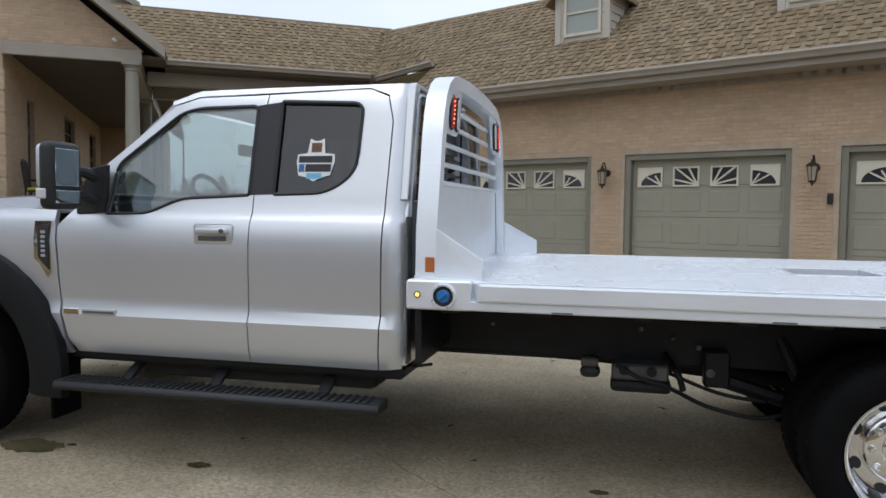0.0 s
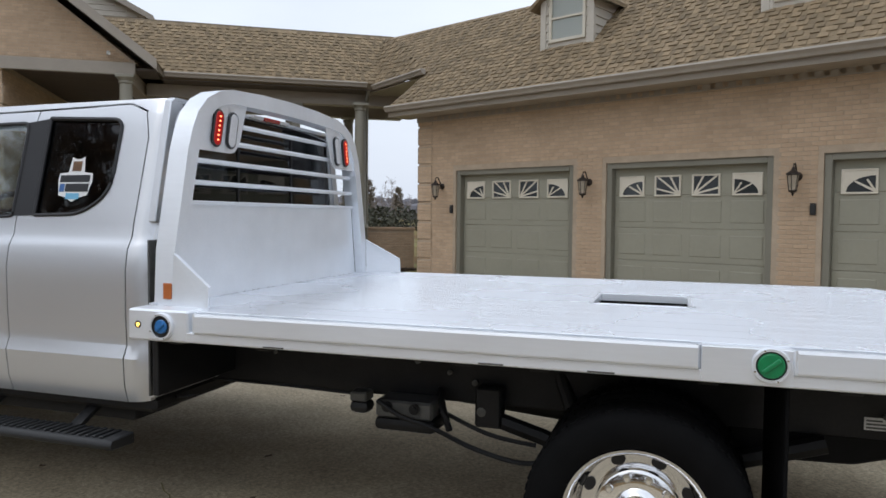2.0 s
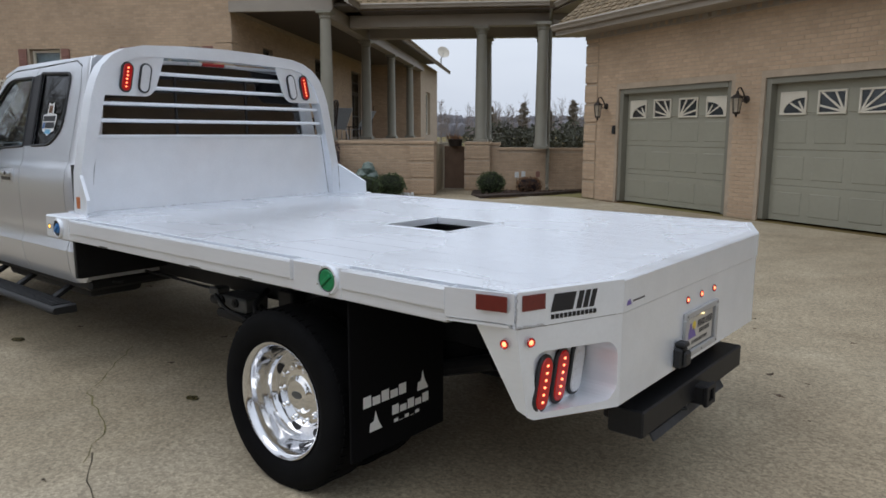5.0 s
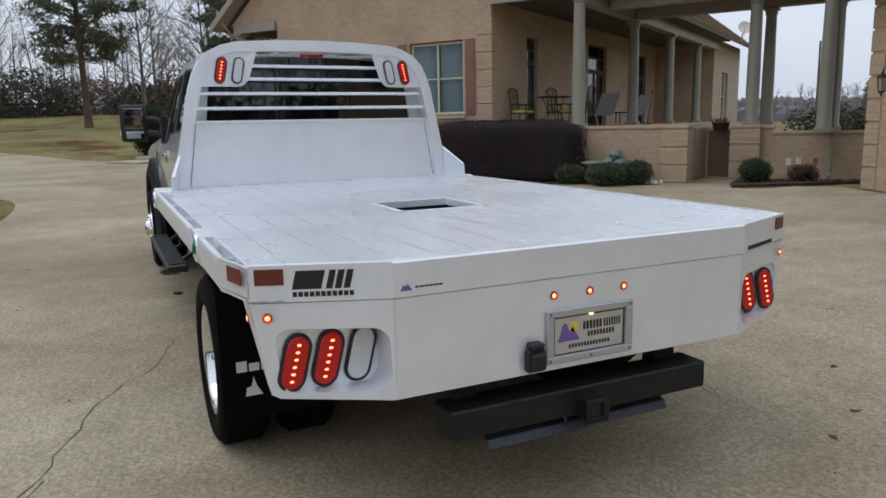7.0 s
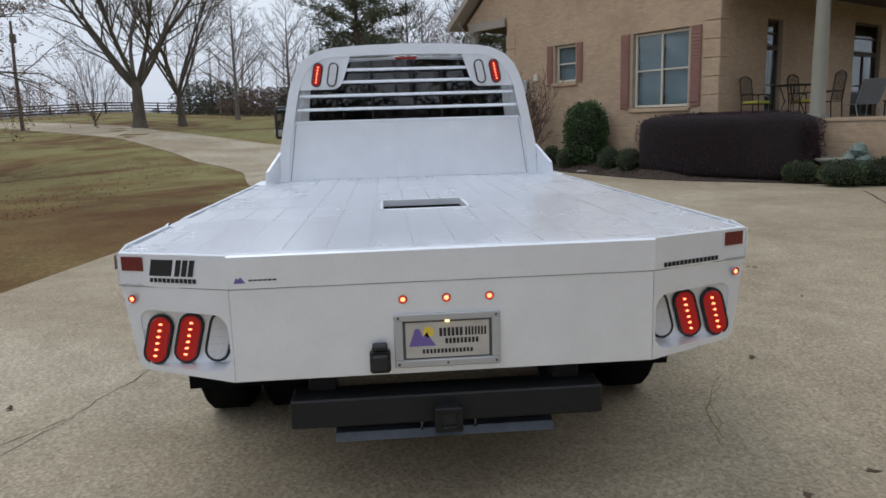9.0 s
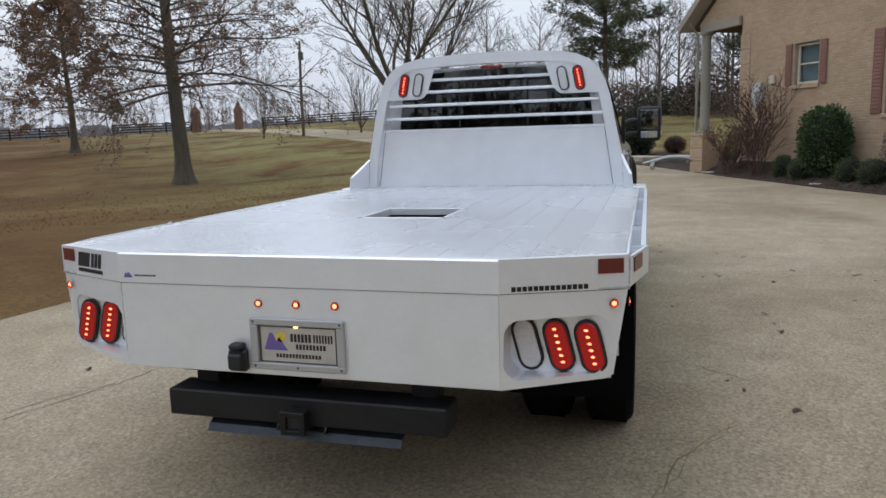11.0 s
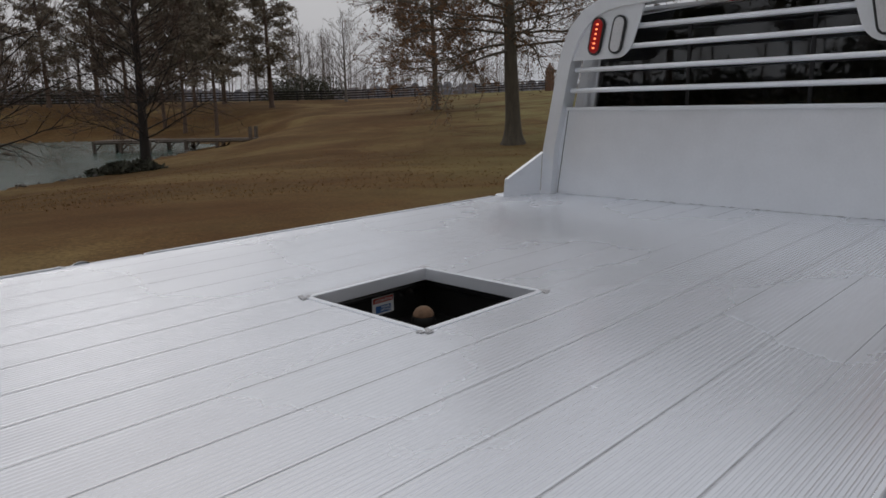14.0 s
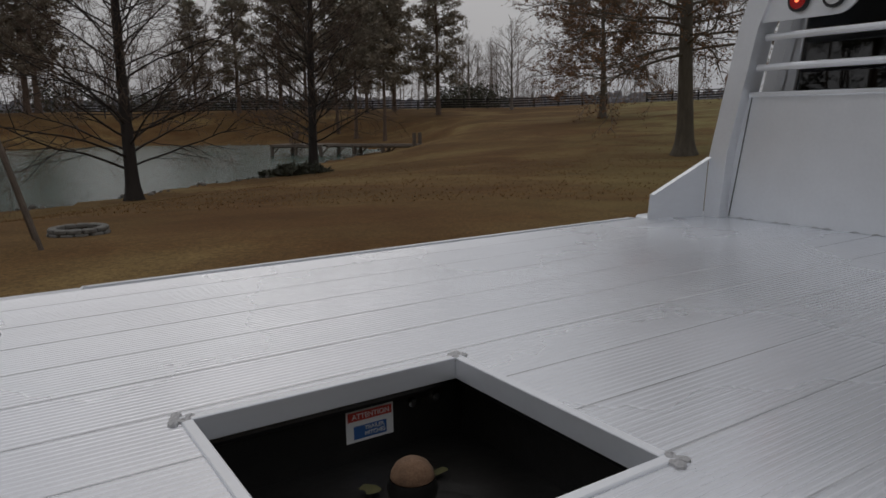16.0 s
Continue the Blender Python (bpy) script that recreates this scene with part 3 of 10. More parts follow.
def overhead_door(index, a0, a1):
    """A sectional door: four leaves with pressed panels, sunburst lights in the top leaf, painted trim round the opening."""
    root = tagged(framed(new("door_%d" % index), GARAGE), "closed grey-green sectional garage door with sunburst windows", "garage door", kind="structure")
    n0 = WALL_N + 0.16
    h = DOOR_TOP / 4
    w = (a1 - a0 - 0.2) / 4
    for k in range(4):
        bm = bmesh.new()
        box(bm, a0 + 0.1, n0, k * h + 0.002, a1 - 0.1, n0 + 0.045, (k + 1) * h - 0.002, 0.005)
        for c in range(4):
            x0 = a0 + 0.1 + c * w
            if k < 3:
                box(bm, x0 + 0.07, n0 - 0.008, k * h + 0.1, x0 + w - 0.07, n0 + 0.01, (k + 1) * h - 0.1, 0.01)
        leaf = part("door_leaf", bm, M_GREIGE, root, smooth=False)
        if k == 3:
            for c in range(4):
                x0, z0 = a0 + 0.1 + c * w + (w - 0.46) / 2, 1.64
                sunburst(leaf, x0, x0 + 0.46, z0, z0 + 0.35, n0, c)
    for nm, box_at in (("jamb", (a0, WALL_N + 0.03, 0, a0 + 0.1, n0 + 0.06, DOOR_TOP)), ("jamb", (a1 - 0.1, WALL_N + 0.03, 0, a1, n0 + 0.06, DOOR_TOP)), ("head_trim", (a0 + 0.1, WALL_N + 0.03, DOOR_TOP - 0.1, a1 - 0.1, n0 + 0.06, DOOR_TOP))):
        part(nm, boxed(*box_at, 0.006), M_GREIGE_DARK, root, smooth=False)
    return root


def sunburst(leaf, x0, x1, z0, z1, n, c):
    """One light of the top leaf: dark pane, cream frame, rays and arc of the fan that runs over all four lights."""
    bm = bmesh.new()
    box(bm, x0 + 0.02, n - 0.008, z0 + 0.02, x1 - 0.02, n - 0.002, z1 - 0.02)
    part("pane", bm, M_DARKPANE, leaf, "dark window pane", smooth=False)
    bm = bmesh.new()
    for b in ((x0, z0, x1, z0 + 0.03), (x0, z1 - 0.03, x1, z1), (x0, z0 + 0.03, x0 + 0.03, z1 - 0.03), (x1 - 0.03, z0 + 0.03, x1, z1 - 0.03)):
        box(bm, b[0], n - 0.03, b[1], b[2], n, b[3], 0.004)
    i0, i1, j0, j1 = x0 + 0.03, x1 - 0.03, z0 + 0.03, z1 - 0.03
    if c in (0, 3):
        # solid corner above a quarter arc, two rays below it
        cx = i1 if c == 0 else i0
        s = -1 if c == 0 else 1
        rx, rz = (i1 - i0) * 0.92, (j1 - j0) * 0.78
        arc = [(cx + s * rx * math.sin(t * math.pi / 20), j0 + rz * math.cos(t * math.pi / 20)) for t in range(11)]
        far = i0 if c == 0 else i1
        prism(bm, arc + [(far, j0), (far, j1), (cx, j1)], "y", n - 0.024, n - 0.004)
        for ang in (32, 60):
            d = (s * math.sin(radians(ang)), math.cos(radians(ang)))
            e = (-d[1] * 0.012, d[0] * 0.012)
            L = 0.9 * rz / max(math.cos(radians(ang)) + 0.15, 0.3)
            L = min(L, 0.30)
            prism(bm, [(cx + e[0], j0 + e[1]), (cx - e[0], j0 - e[1] + 0.01), (cx + d[0] * L - e[0], j0 + d[1] * L - e[1]), (cx + d[0] * L + e[0], j0 + d[1] * L + e[1])], "y", n - 0.022, n - 0.006)
    else:
        cx = i1 if c == 1 else i0
        s = -1 if c == 1 else 1
        for ang in (28, 52, 76):
            d = (s * math.sin(radians(ang)), math.cos(radians(ang)))
            L = min((i1 - i0) / abs(d[0]), (j1 - j0) / d[1])
            e = (-d[1] * 0.014, d[0] * 0.014)
            prism(bm, [(cx + e[0], j0 + e[1]), (cx - e[0], j0 - e[1]), (cx + d[0] * L - e[0], j0 + d[1] * L - e[1]), (cx + d[0] * L + e[0], j0 + d[1] * L + e[1])], "y", n - 0.022, n - 0.006)
    part("sunburst_grille", bm, M_CREAM, leaf, "cream sunburst window grille", smooth=False)


M_DARKPANE = material("dark_pane", (0.03, 0.034, 0.036), 0.08, coat=0.5, vary=0.2, scale=2)
for i, (d0, d1) in enumerate(DOORS):
    overhead_door(i + 1, d0, d1)


def gable_roof(name, frame_pose, a0, a1, e0, e1, zeave, pitch, thick=0.14, along="x", label="", mat=None):
    """Two slopes over a rectangle; the ridge runs along the a axis."""
    mid = (e0 + e1) / 2
    rise = (mid - e0) * pitch
    prof = [(e0, zeave), (mid, zeave + rise), (e1, zeave), (e1, zeave - thick), (mid, zeave + rise - thick), (e0, zeave - thick)]
    bm = bmesh.new()
    if along == "x":
        prism(bm, prof, "x", a0, a1)
    else:
        prism(bm, prof, "y", a0, a1)
    ob = tagged(link(name, bm, mat or M_ROOF_DECK), label or "shingled gable roof", "roof", kind="structure")
    return framed(ob, frame_pose)


def garage_roof_deck():
    """Front and rear slopes; the front one runs on to the left above the valley with the breezeway."""
    vs = [(-8.35, 7.55, 3.58), (9.5, 7.55, 3.58), (9.5, 10.2, 5.965), (-11.35, 10.2, 5.965), (-8.12, 8.42, 4.363), (9.5, 12.85, 3.58), (-8.35, 12.85, 3.58)]
    vs += [(x, y, z - 0.035) for x, y, z in vs]
    fs = [(0, 1, 2, 3, 4), (2, 5, 6, 3), (7, 11, 10, 9, 8), (9, 10, 13, 12), (0, 7, 8, 1), (0, 4, 11, 7), (4, 3, 10, 11), (3, 6, 13, 10), (6, 5, 12, 13), (1, 8, 9, 2), (2, 9, 12, 5)]
    return framed(tagged(faces_from("roof_garage", vs, fs, M_ROOF_DECK), "tan architectural shingle roof of the garage wing", "roof", kind="structure"), GARAGE)


garage_roof = garage_roof_deck()


def gutter(name, frame_pose, p0, p1, along="x"):
    """A half-round-fronted eave gutter between two points at the same height."""
    prof = [(0, 0), (-0.12, 0.0), (-0.135, -0.03), (-0.10, -0.075), (-0.085, -0.12), (0, -0.12)]
    bm = bmesh.new()
    d = Vector(p1) - Vector(p0)
    L = d.length
    prism(bm, prof, "x", 0, L, 0.004)
    ob = tagged(link(name, bm, M_TAUPE), "taupe metal eave gutter", "gutter", kind="structure")
    ob.matrix_world = frame_pose @ Matrix.Translation(p0) @ Matrix.Rotation(math.atan2(d.y, d.x), 4, "Z")
    return ob


gutter("gutter_garage", GARAGE, (-8.35, GUTTER_N, GUTTER_Z + 0.02), (G_RIGHT + 0.5, GUTTER_N, GUTTER_Z + 0.02))
sof = bmesh.new()
box(sof, -8.34, GUTTER_N + 0.003, GUTTER_Z - 0.20, G_RIGHT + 0.5, GUTTER_N + 0.009, GUTTER_Z - 0.01)
box(sof, -8.3, GUTTER_N + 0.01, GUTTER_Z - 0.20, G_RIGHT, WALL_N + 0.02, GUTTER_Z - 0.15)
framed(tagged(link("soffit_garage", sof, M_TAUPE), "taupe eave soffit", "soffit", kind="structure"), GARAGE)
fr = bmesh.new()
box(fr, G_LEFT - 0.05, WALL_N - 0.03, GUTTER_Z - 0.30, G_RIGHT, WALL_N - 0.002, GUTTER_Z - 0.2)
framed(tagged(link("trim_garage_frieze", fr, M_TAUPE), "taupe frieze board under the eave", "trim", kind="structure"), GARAGE)


def dormer(u0, u1):
    """A small gabled dormer with lap siding and one sash window."""
    root = tagged(framed(new("roof_dormer"), GARAGE), "small dormer with cream lap siding and a sash window", "dormer", kind="structure")
    n0, z0, z1 = 8.56, 4.50, 5.42
    mid = (u0 + u1) / 2
    back = n0 + 1.35
    bm = bmesh.new()
    prism(bm, [(u0, z0 - 0.05), (u1, z0 - 0.05), (u1, z1), (mid, z1 + 0.4), (u0, z1)], "y", n0 + 0.02, back)
    part("dormer_body", bm, M_SIDING, root, smooth=False)
    for side in (u0, u1):
        for k in range(6):
            z = z0 + 0.16 * k
            n_in = n0 + (z - z0) / PITCH + 0.02
            if n_in > back:
                continue
            bm = bmesh.new()
            s = -1 if side == u0 else 1
            prism(bm, [(side, z), (side + s * 0.03, z + 0.004), (side + s * 0.006, z + 0.165), (side, z + 0.165)], "y", n0 + 0.04, back)
            part("lap_board", bm, M_SIDING, root, smooth=False)
    for k in range(6):
        z = z0 + 0.16 * k
        for x0, x1 in ((u0 + 0.02, mid - 0.42), (mid + 0.42, u1 - 0.02)):
            bm = bmesh.new()
            prism(bm, [(n0 + 0.02, z), (n0 - 0.01, z + 0.004), (n0 + 0.012, z + 0.165), (n0 + 0.02, z + 0.165)], "x", x0, x1)
            part("lap_board", bm, M_SIDING, root, smooth=False)
    for x0, x1 in ((u0 - 0.03, u0 + 0.09), (u1 - 0.09, u1 + 0.03)):
        part("corner_board", boxed(x0, n0 - 0.025, z0 - 0.02, x1, n0 + 0.06, z1, 0.005), M_SIDING, root, smooth=False)
    sash(root, mid - 0.40, mid + 0.40, z0 + 0.1, z0 + 1.0, n0 - 0.02, n0 + 0.05, 1)
    bm = bmesh.new()
    prism(bm, [(u0 - 0.2, z1 - 0.1), (mid, z1 + 0.47), (u1 + 0.2, z1 - 0.1), (u1 + 0.2, z1 - 0.18), (mid, z1 + 0.38), (u0 - 0.2, z1 - 0.18)], "y", n0 - 0.15, back + 0.3)
    part("dormer_roof", bm, M_SHINGLE, root, "tan shingled dormer roof", smooth=False)
    return root


def sash(parent, a0, a1, z0, z1, d0, d1, cols=2, along="x", mat=None, curtain=True):
    """A window: frame and mullions standing in the opening, pane, and blind behind it."""
    def b(x0, y0, zz0, x1, y1, zz1, bev=0.004):
        return boxed(x0, y0, zz0, x1, y1, zz1, bev) if along == "x" else boxed(y0, x0, zz0, y1, x1, zz1, bev)
    f = 0.06
    frame_mat = mat or M_CREAM
    for q in ((a0, z0, a1, z0 + f), (a0, z1 - f, a1, z1), (a0, z0 + f, a0 + f, z1 - f), (a1 - f, z0 + f, a1, z1 - f)):
        part("window_frame", b(q[0], d0, q[1], q[2], d1, q[3]), frame_mat, parent, smooth=False)
    for k in range(1, cols):
        x = a0 + (a1 - a0) * k / cols
        part("mullion", b(x - 0.025, d0 + 0.004, z0 + f, x + 0.025, d1, z1 - f), frame_mat, parent, smooth=False)
    dm = (d0 + d1) / 2
    for k in range(cols):
        x0, x1 = a0 + (a1 - a0) * k / cols + 0.026, a0 + (a1 - a0) * (k + 1) / cols - 0.026
        zm = (z0 + z1) / 2
        part("meeting_rail", b(x0, d0 + 0.008, zm - 0.02, x1, d1 - 0.002, zm + 0.02), frame_mat, parent, smooth=False)
        part("pane", b(x0, dm, z0 + 0.03, x1, dm + 0.006 * (1 if d1 > d0 else -1), z1 - 0.03, 0), M_WINDOWGLASS, parent, smooth=False)
        if curtain:
            part("blind", b(x0, d1 + 0.05 * (1 if d1 > d0 else -1), z0 + 0.03, x1, d1 + 0.06 * (1 if d1 > d0 else -1), z1 - 0.03, 0), M_CURTAIN, parent, smooth=False)


dormer(-5.09, -3.98)
dormer(-0.98, 0.13)
dormer(3.15, 4.26)

# house: front gable wall, porch side wall, gables and roofs
H_FRONT, H_L, H_R = 13.1, -13.5, -6.0
EAVE_L, EAVE_R, EAVE_Z, H_PITCH = -15.95, -2.95, 4.66, 0.78
WIN_BIG, WIN_SMALL = (-8.56, -6.84, 1.66, 3.6), (-11.42, -10.58, 2.50, 3.58)
house_front = wall("wall_house_front", HOUSE, H_L, H_R, -0.1, EAVE_Z, H_FRONT, H_FRONT + 0.3, [WIN_BIG, WIN_SMALL], label="tan brick front wall of the house")
PORCH_DOORS = [(15.2, 15.95, 1.25, 3.8), (20.0, 21.8, 1.25, 4.0), (25.0, 26.6, 1.25, 4.0)]
house_side = wall("wall_house_porch", HOUSE, H_FRONT + 0.3, 28.0, -0.1, EAVE_Z, H_R - 0.3, H_R, PORCH_DOORS, along="y", label="tan brick porch wall with glazed doors")
wall("wall_house_left", HOUSE, H_FRONT + 0.3, 33.0, -0.1, EAVE_Z, H_L, H_L + 0.3, along="y")
house_bay = wall("wall_house_bay", HOUSE, H_R, -3.6, -0.1, EAVE_Z, 28.0, 28.3, label="tan brick bay at the end of the porch")
house_bay_side = wall("wall_house_bay_side", HOUSE, 28.3, 33.3, -0.1, EAVE_Z, -3.9, -3.6, [(29.6, 31.0, 1.4, 3.4)], along="y")
wall("wall_house_back", HOUSE, H_L, -3.6, -0.1, EAVE_Z, 33.3, 33.6)

gb = bmesh.new()
gm = (EAVE_L + EAVE_R) / 2
prism(gb, [(EAVE_L + 0.42, EAVE_Z - 0.02), (EAVE_R - 0.42, EAVE_Z - 0.02), (gm, EAVE_Z + (gm - EAVE_L - 0.42) * H_PITCH)], "y", H_FRONT, H_FRONT + 0.25)
house_gable = framed(tagged(link("wall_house_gable", gb, M_MORTAR), "tan brick gable above the porch beams", "wall", kind="structure"), HOUSE)
house_roof = gable_roof("roof_house", HOUSE, H_FRONT - 0.42, 34.0, EAVE_L, EAVE_R, EAVE_Z, H_PITCH, along="y", label="tan shingled gable roof of the house")
for side in (-1, 1):
    e = EAVE_L if side < 0 else EAVE_R
    bm = bmesh.new()
    top = EAVE_Z + (gm - EAVE_L) * H_PITCH
    prism(bm, [(e - side * -0.02, EAVE_Z + 0.03), (gm, top + 0.03), (gm, top - 0.2), (e - side * -0.02, EAVE_Z - 0.2)], "y", H_FRONT - 0.47, H_FRONT - 0.424)
    framed(tagged(link("trim_rake_board", bm, M_TAUPE), "taupe rake board along the gable", "trim", kind="structure"), HOUSE)
    bm = bmesh.new()
    prism(bm, [(e, EAVE_Z - 0.145), (gm, top - 0.145), (gm, top - 0.17), (e, EAVE_Z - 0.17)], "y", H_FRONT - 0.42, H_FRONT - 0.003)
    framed(tagged(link("soffit_rake", bm, M_TAUPE), "taupe soffit of the gable", "soffit", kind="structure"), HOUSE)


def upper_gable(a0, a1, b0, b1, z_eave, rise):
    """A lap-sided upper gable standing on the rear part of the house roof."""
    root = tagged(framed(new("roof_gable_upper"), HOUSE), "upper gable with pale lap siding on the house roof", "gable", kind="structure")
    mid = (a0 + a1) / 2
    bm = bmesh.new()
    prism(bm, [(a0, 5.0), (a1, 5.0), (a1, z_eave), (mid, z_eave + rise), (a0, z_eave)], "y", b0 + 0.03, b1)
    part("gable_body", bm, M_SIDING, root, smooth=False)
    z = 5.6
    while z < z_eave + rise - 0.2:
        inset = max(0.0, (z + 0.16 - z_eave) / rise * (mid - a0))
        bm = bmesh.new()
        prism(bm, [(b0 + 0.03, z), (b0, z + 0.004), (b0 + 0.022, z + 0.165), (b0 + 0.03, z + 0.165)], "x", a0 + inset, a1 - inset)
        part("lap_board", bm, M_SIDING, root, smooth=False)
        z += 0.16
    k = rise / (mid - a0)
    bm = bmesh.new()
    prism(bm, [(a0 - 0.3, z_eave - 0.3 * k + 0.12), (mid, z_eave + rise + 0.12), (a1 + 0.3, z_eave - 0.3 * k + 0.12), (a1 + 0.3, z_eave - 0.3 * k), (mid, z_eave + rise), (a0 - 0.3, z_eave - 0.3 * k)], "y", b0 - 0.25, b1)
    part("gable_roof", bm, M_SHINGLE, root, "tan shingled gable roof", smooth=False)
    bm = bmesh.new()
    prism(bm, [(a0 - 0.3, z_eave - 0.3 * k + 0.13), (mid, z_eave + rise + 0.13), (a1 + 0.3, z_eave - 0.3 * k + 0.13), (a1 + 0.3, z_eave - 0.3 * k - 0.05), (mid, z_eave + rise - 0.05), (a0 - 0.3, z_eave - 0.3 * k - 0.05)], "y", b0 - 0.29, b0 - 0.253)
    part("rake_board", bm, M_TAUPE, root, smooth=False)
    return root


upper_gable(-8.6, -4.2, 20.0, 25.0, 7.42, 1.15)
gutter("gutter_porch", HOUSE, (EAVE_R, 34.0, EAVE_Z + 0.02), (EAVE_R, 14.4, EAVE_Z + 0.02))


def beam(name, x0, y0, z0, x1, y1, z1, mat=None):
    return framed(tagged(link(name, boxed(x0, y0, z0, x1, y1, z1, 0.01), mat or M_TAUPE), "taupe painted porch beam", "beam", kind="structure"), HOUSE)


beam("beam_porch_front", H_R, 12.98, 4.38, -3.4, 13.09, 4.64)
beam("beam_porch_side", -3.75, 13.12, 4.2, -3.45, 28.0, 4.64)
beam("beam_porch_left", -15.3, 12.98, 4.38, H_L, 13.09, 4.64)
bm = bmesh.new()
box(bm, -5.99, 13.12, 4.5, -3.0, 28.0, 4.56)
framed(tagged(link("ceiling_porch", bm, M_SOFFIT), "dark stained porch ceiling", "ceiling", kind="structure"), HOUSE)
bm = bmesh.new()
box(bm, -5.99, 13.26, 0.0, -3.76, 27.99, 1.25)
box(bm, -3.44, 13.26, 0.0, -0.97, 18.0, 1.22)
framed(tagged(link("floor_porch", bm, M_CONCRETE), "concrete porch floor", "porch floor", kind="structure"), HOUSE)


def column(name, a, b, z0, z1, r=0.15):
    """A round painted column with square base and capital."""
    root = thing(name, HOUSE @ Vector((a, b, z0)), "round grey-green painted porch column on a square base", "column", "porch columns", rz=32.5)
    h = z1 - z0
    bm = bmesh.new()
    lathe(bm, [(0, 0.08), (r * 1.12, 0.08), (r * 1.12, 0.12), (r, 0.16), (r, h * 0.4), (r * 0.86, h - 0.2), (r * 0.86, h - 0.19), (r * 1.02, h - 0.17), (r * 1.02, h - 0.14), (r * 0.9, h - 0.13), (r * 1.15, h - 0.07), (0, h - 0.07)], 20)
    part("shaft", bm, M_GREIGE_LIGHT, root)
    part("base", boxed(-r * 1.25, -r * 1.25, 0, r * 1.25, r * 1.25, 0.08, 0.008), M_GREIGE_LIGHT, root)
    part("capital", boxed(-r * 1.25, -r * 1.25, h - 0.07, r * 1.25, r * 1.25, h, 0.008), M_GREIGE_LIGHT, root)
    return root


M_GREIGE_LIGHT = material("grey_green_column_paint", (0.27, 0.255, 0.205), 0.5, vary=0.05, scale=3)
column("porch_column", -3.6, 13.05, 1.3, 4.38)
for b in (17.3, 21.2, 25.1):
    column("porch_column", -3.6, b, 1.3, 4.2)
column("porch_column", -15.05, 13.05, 1.28, 4.38)
for a, pair in ((0.05, (14.75, 17.0)), (1.62, (14.2, 16.6))):
    for b in pair:
        column("porch_column", a, b, 1.25 if a < 1 else 1.1, 4.2)

# breezeway between house and garage
breezeway_roof = gable_roof("roof_breezeway", HOUSE, -4.6, 2.75, 14.0, 17.5, 4.66, 0.93, label="tan shingled breezeway roof")
gutter("gutter_breezeway", HOUSE, (-3.0, 14.0, 4.68), (1.75, 14.0, 4.68))
# small slope where the breezeway eave bends to run into the garage roof
BEND, MEET, PEAK = Vector((-10.6, 9.10, 4.56)), Vector((-8.10, 8.40, 4.36)), Vector((-11.2, 10.15, 5.99))
vs = [BEND, MEET, PEAK] + [p - Vector((0, 0, 0.05)) for p in (BEND, MEET, PEAK)]
corner_roof = framed(tagged(faces_from("roof_corner", [tuple(p) for p in vs], [(0, 1, 2), (3, 5, 4), (0, 3, 4, 1), (1, 4, 5, 2), (2, 5, 3, 0)], M_ROOF_DECK), "tan shingled corner between breezeway and garage roofs", "roof", kind="structure"), GARAGE)
gutter("gutter_corner", GARAGE, (BEND.x, BEND.y, 4.50), (MEET.x + 0.05, MEET.y, 4.38))
bm = bmesh.new()
ring = [(BEND.x - 0.1, BEND.y + 0.02), (MEET.x - 0.05, MEET.y + 0.02), (MEET.x - 0.05, 11.2), (BEND.x - 1.2, 11.2), (BEND.x - 0.9, 9.75)]
low = [bm.verts.new((x, y, 4.335)) for x, y in ring]
top = [bm.verts.new((x, y, 4.36)) for x, y in ring]
bm.faces.new(low[::-1])
bm.faces.new(top)
for k in range(5):
    bm.faces.new((low[k], low[(k + 1) % 5], top[(k + 1) % 5], top[k]))
framed(tagged(link("soffit_corner", bm, M_TAUPE), "taupe soffit under the bent eave", "soffit", kind="structure"), GARAGE)
beam("beam_breezeway_front", -3.4, 14.6, 4.2, 3.2, 14.9, 4.5)
beam("beam_breezeway_rear", -3.4, 16.85, 4.2, 3.2, 17.15, 4.5)
bm = bmesh.new()
box(bm, -3.42, 14.02, 4.5, 3.6, 17.48, 4.55)
framed(tagged(link("ceiling_breezeway", bm, M_SOFFIT), "dark stained breezeway ceiling", "ceiling", kind="structure"), HOUSE)


def knee_wall(name, a0, b0, a1, b1, top, label="low tan brick wall with a brick cap"):
    bm = bmesh.new()
    box(bm, a0, b0, -0.1, a1, b1, top - 0.07)
    w = framed(tagged(link(name, bm, M_MORTAR), label, "low wall", kind="structure"), HOUSE)
    c = part("cap", boxed(a0 - 0.03, b0 - 0.03, top - 0.07, a1 + 0.03, b1 + 0.03, top, 0.008), M_BRICK, w, "brick cap course", smooth=False)
    return w


KNEE = [(-15.34, 12.78, -14.76, 13.34, 1.28), (-5.98, 12.95, -1.5, 13.25, 1.3), (-1.5, 12.85, -0.95, 13.4, 1.3), (-0.33, 14.45, 0.3, 15.0, 1.27), (0.3, 14.6, 0.55, 14.85, 1.25), (0.55, 14.6, 3.1, 14.85, 1.12), (-3.75, 13.25, -3.45, 28.0, 1.3)]
knees = [knee_wall("wall_porch_low", *k) for k in KNEE]
bm = bmesh.new()
# brown panel filling the opening between the two piers
M_BROWNPANEL = material("brown_infill_panel", (0.16, 0.10, 0.065), 0.8, vary=0.15, scale=5)
box(bm, -0.93, 14.9, 0.02, -0.35, 14.98, 1.15, 0.01)
framed(tagged(link("wall_recess", bm, M_BROWNPANEL), "brown panel between brick piers", "low wall", kind="structure"), HOUSE)


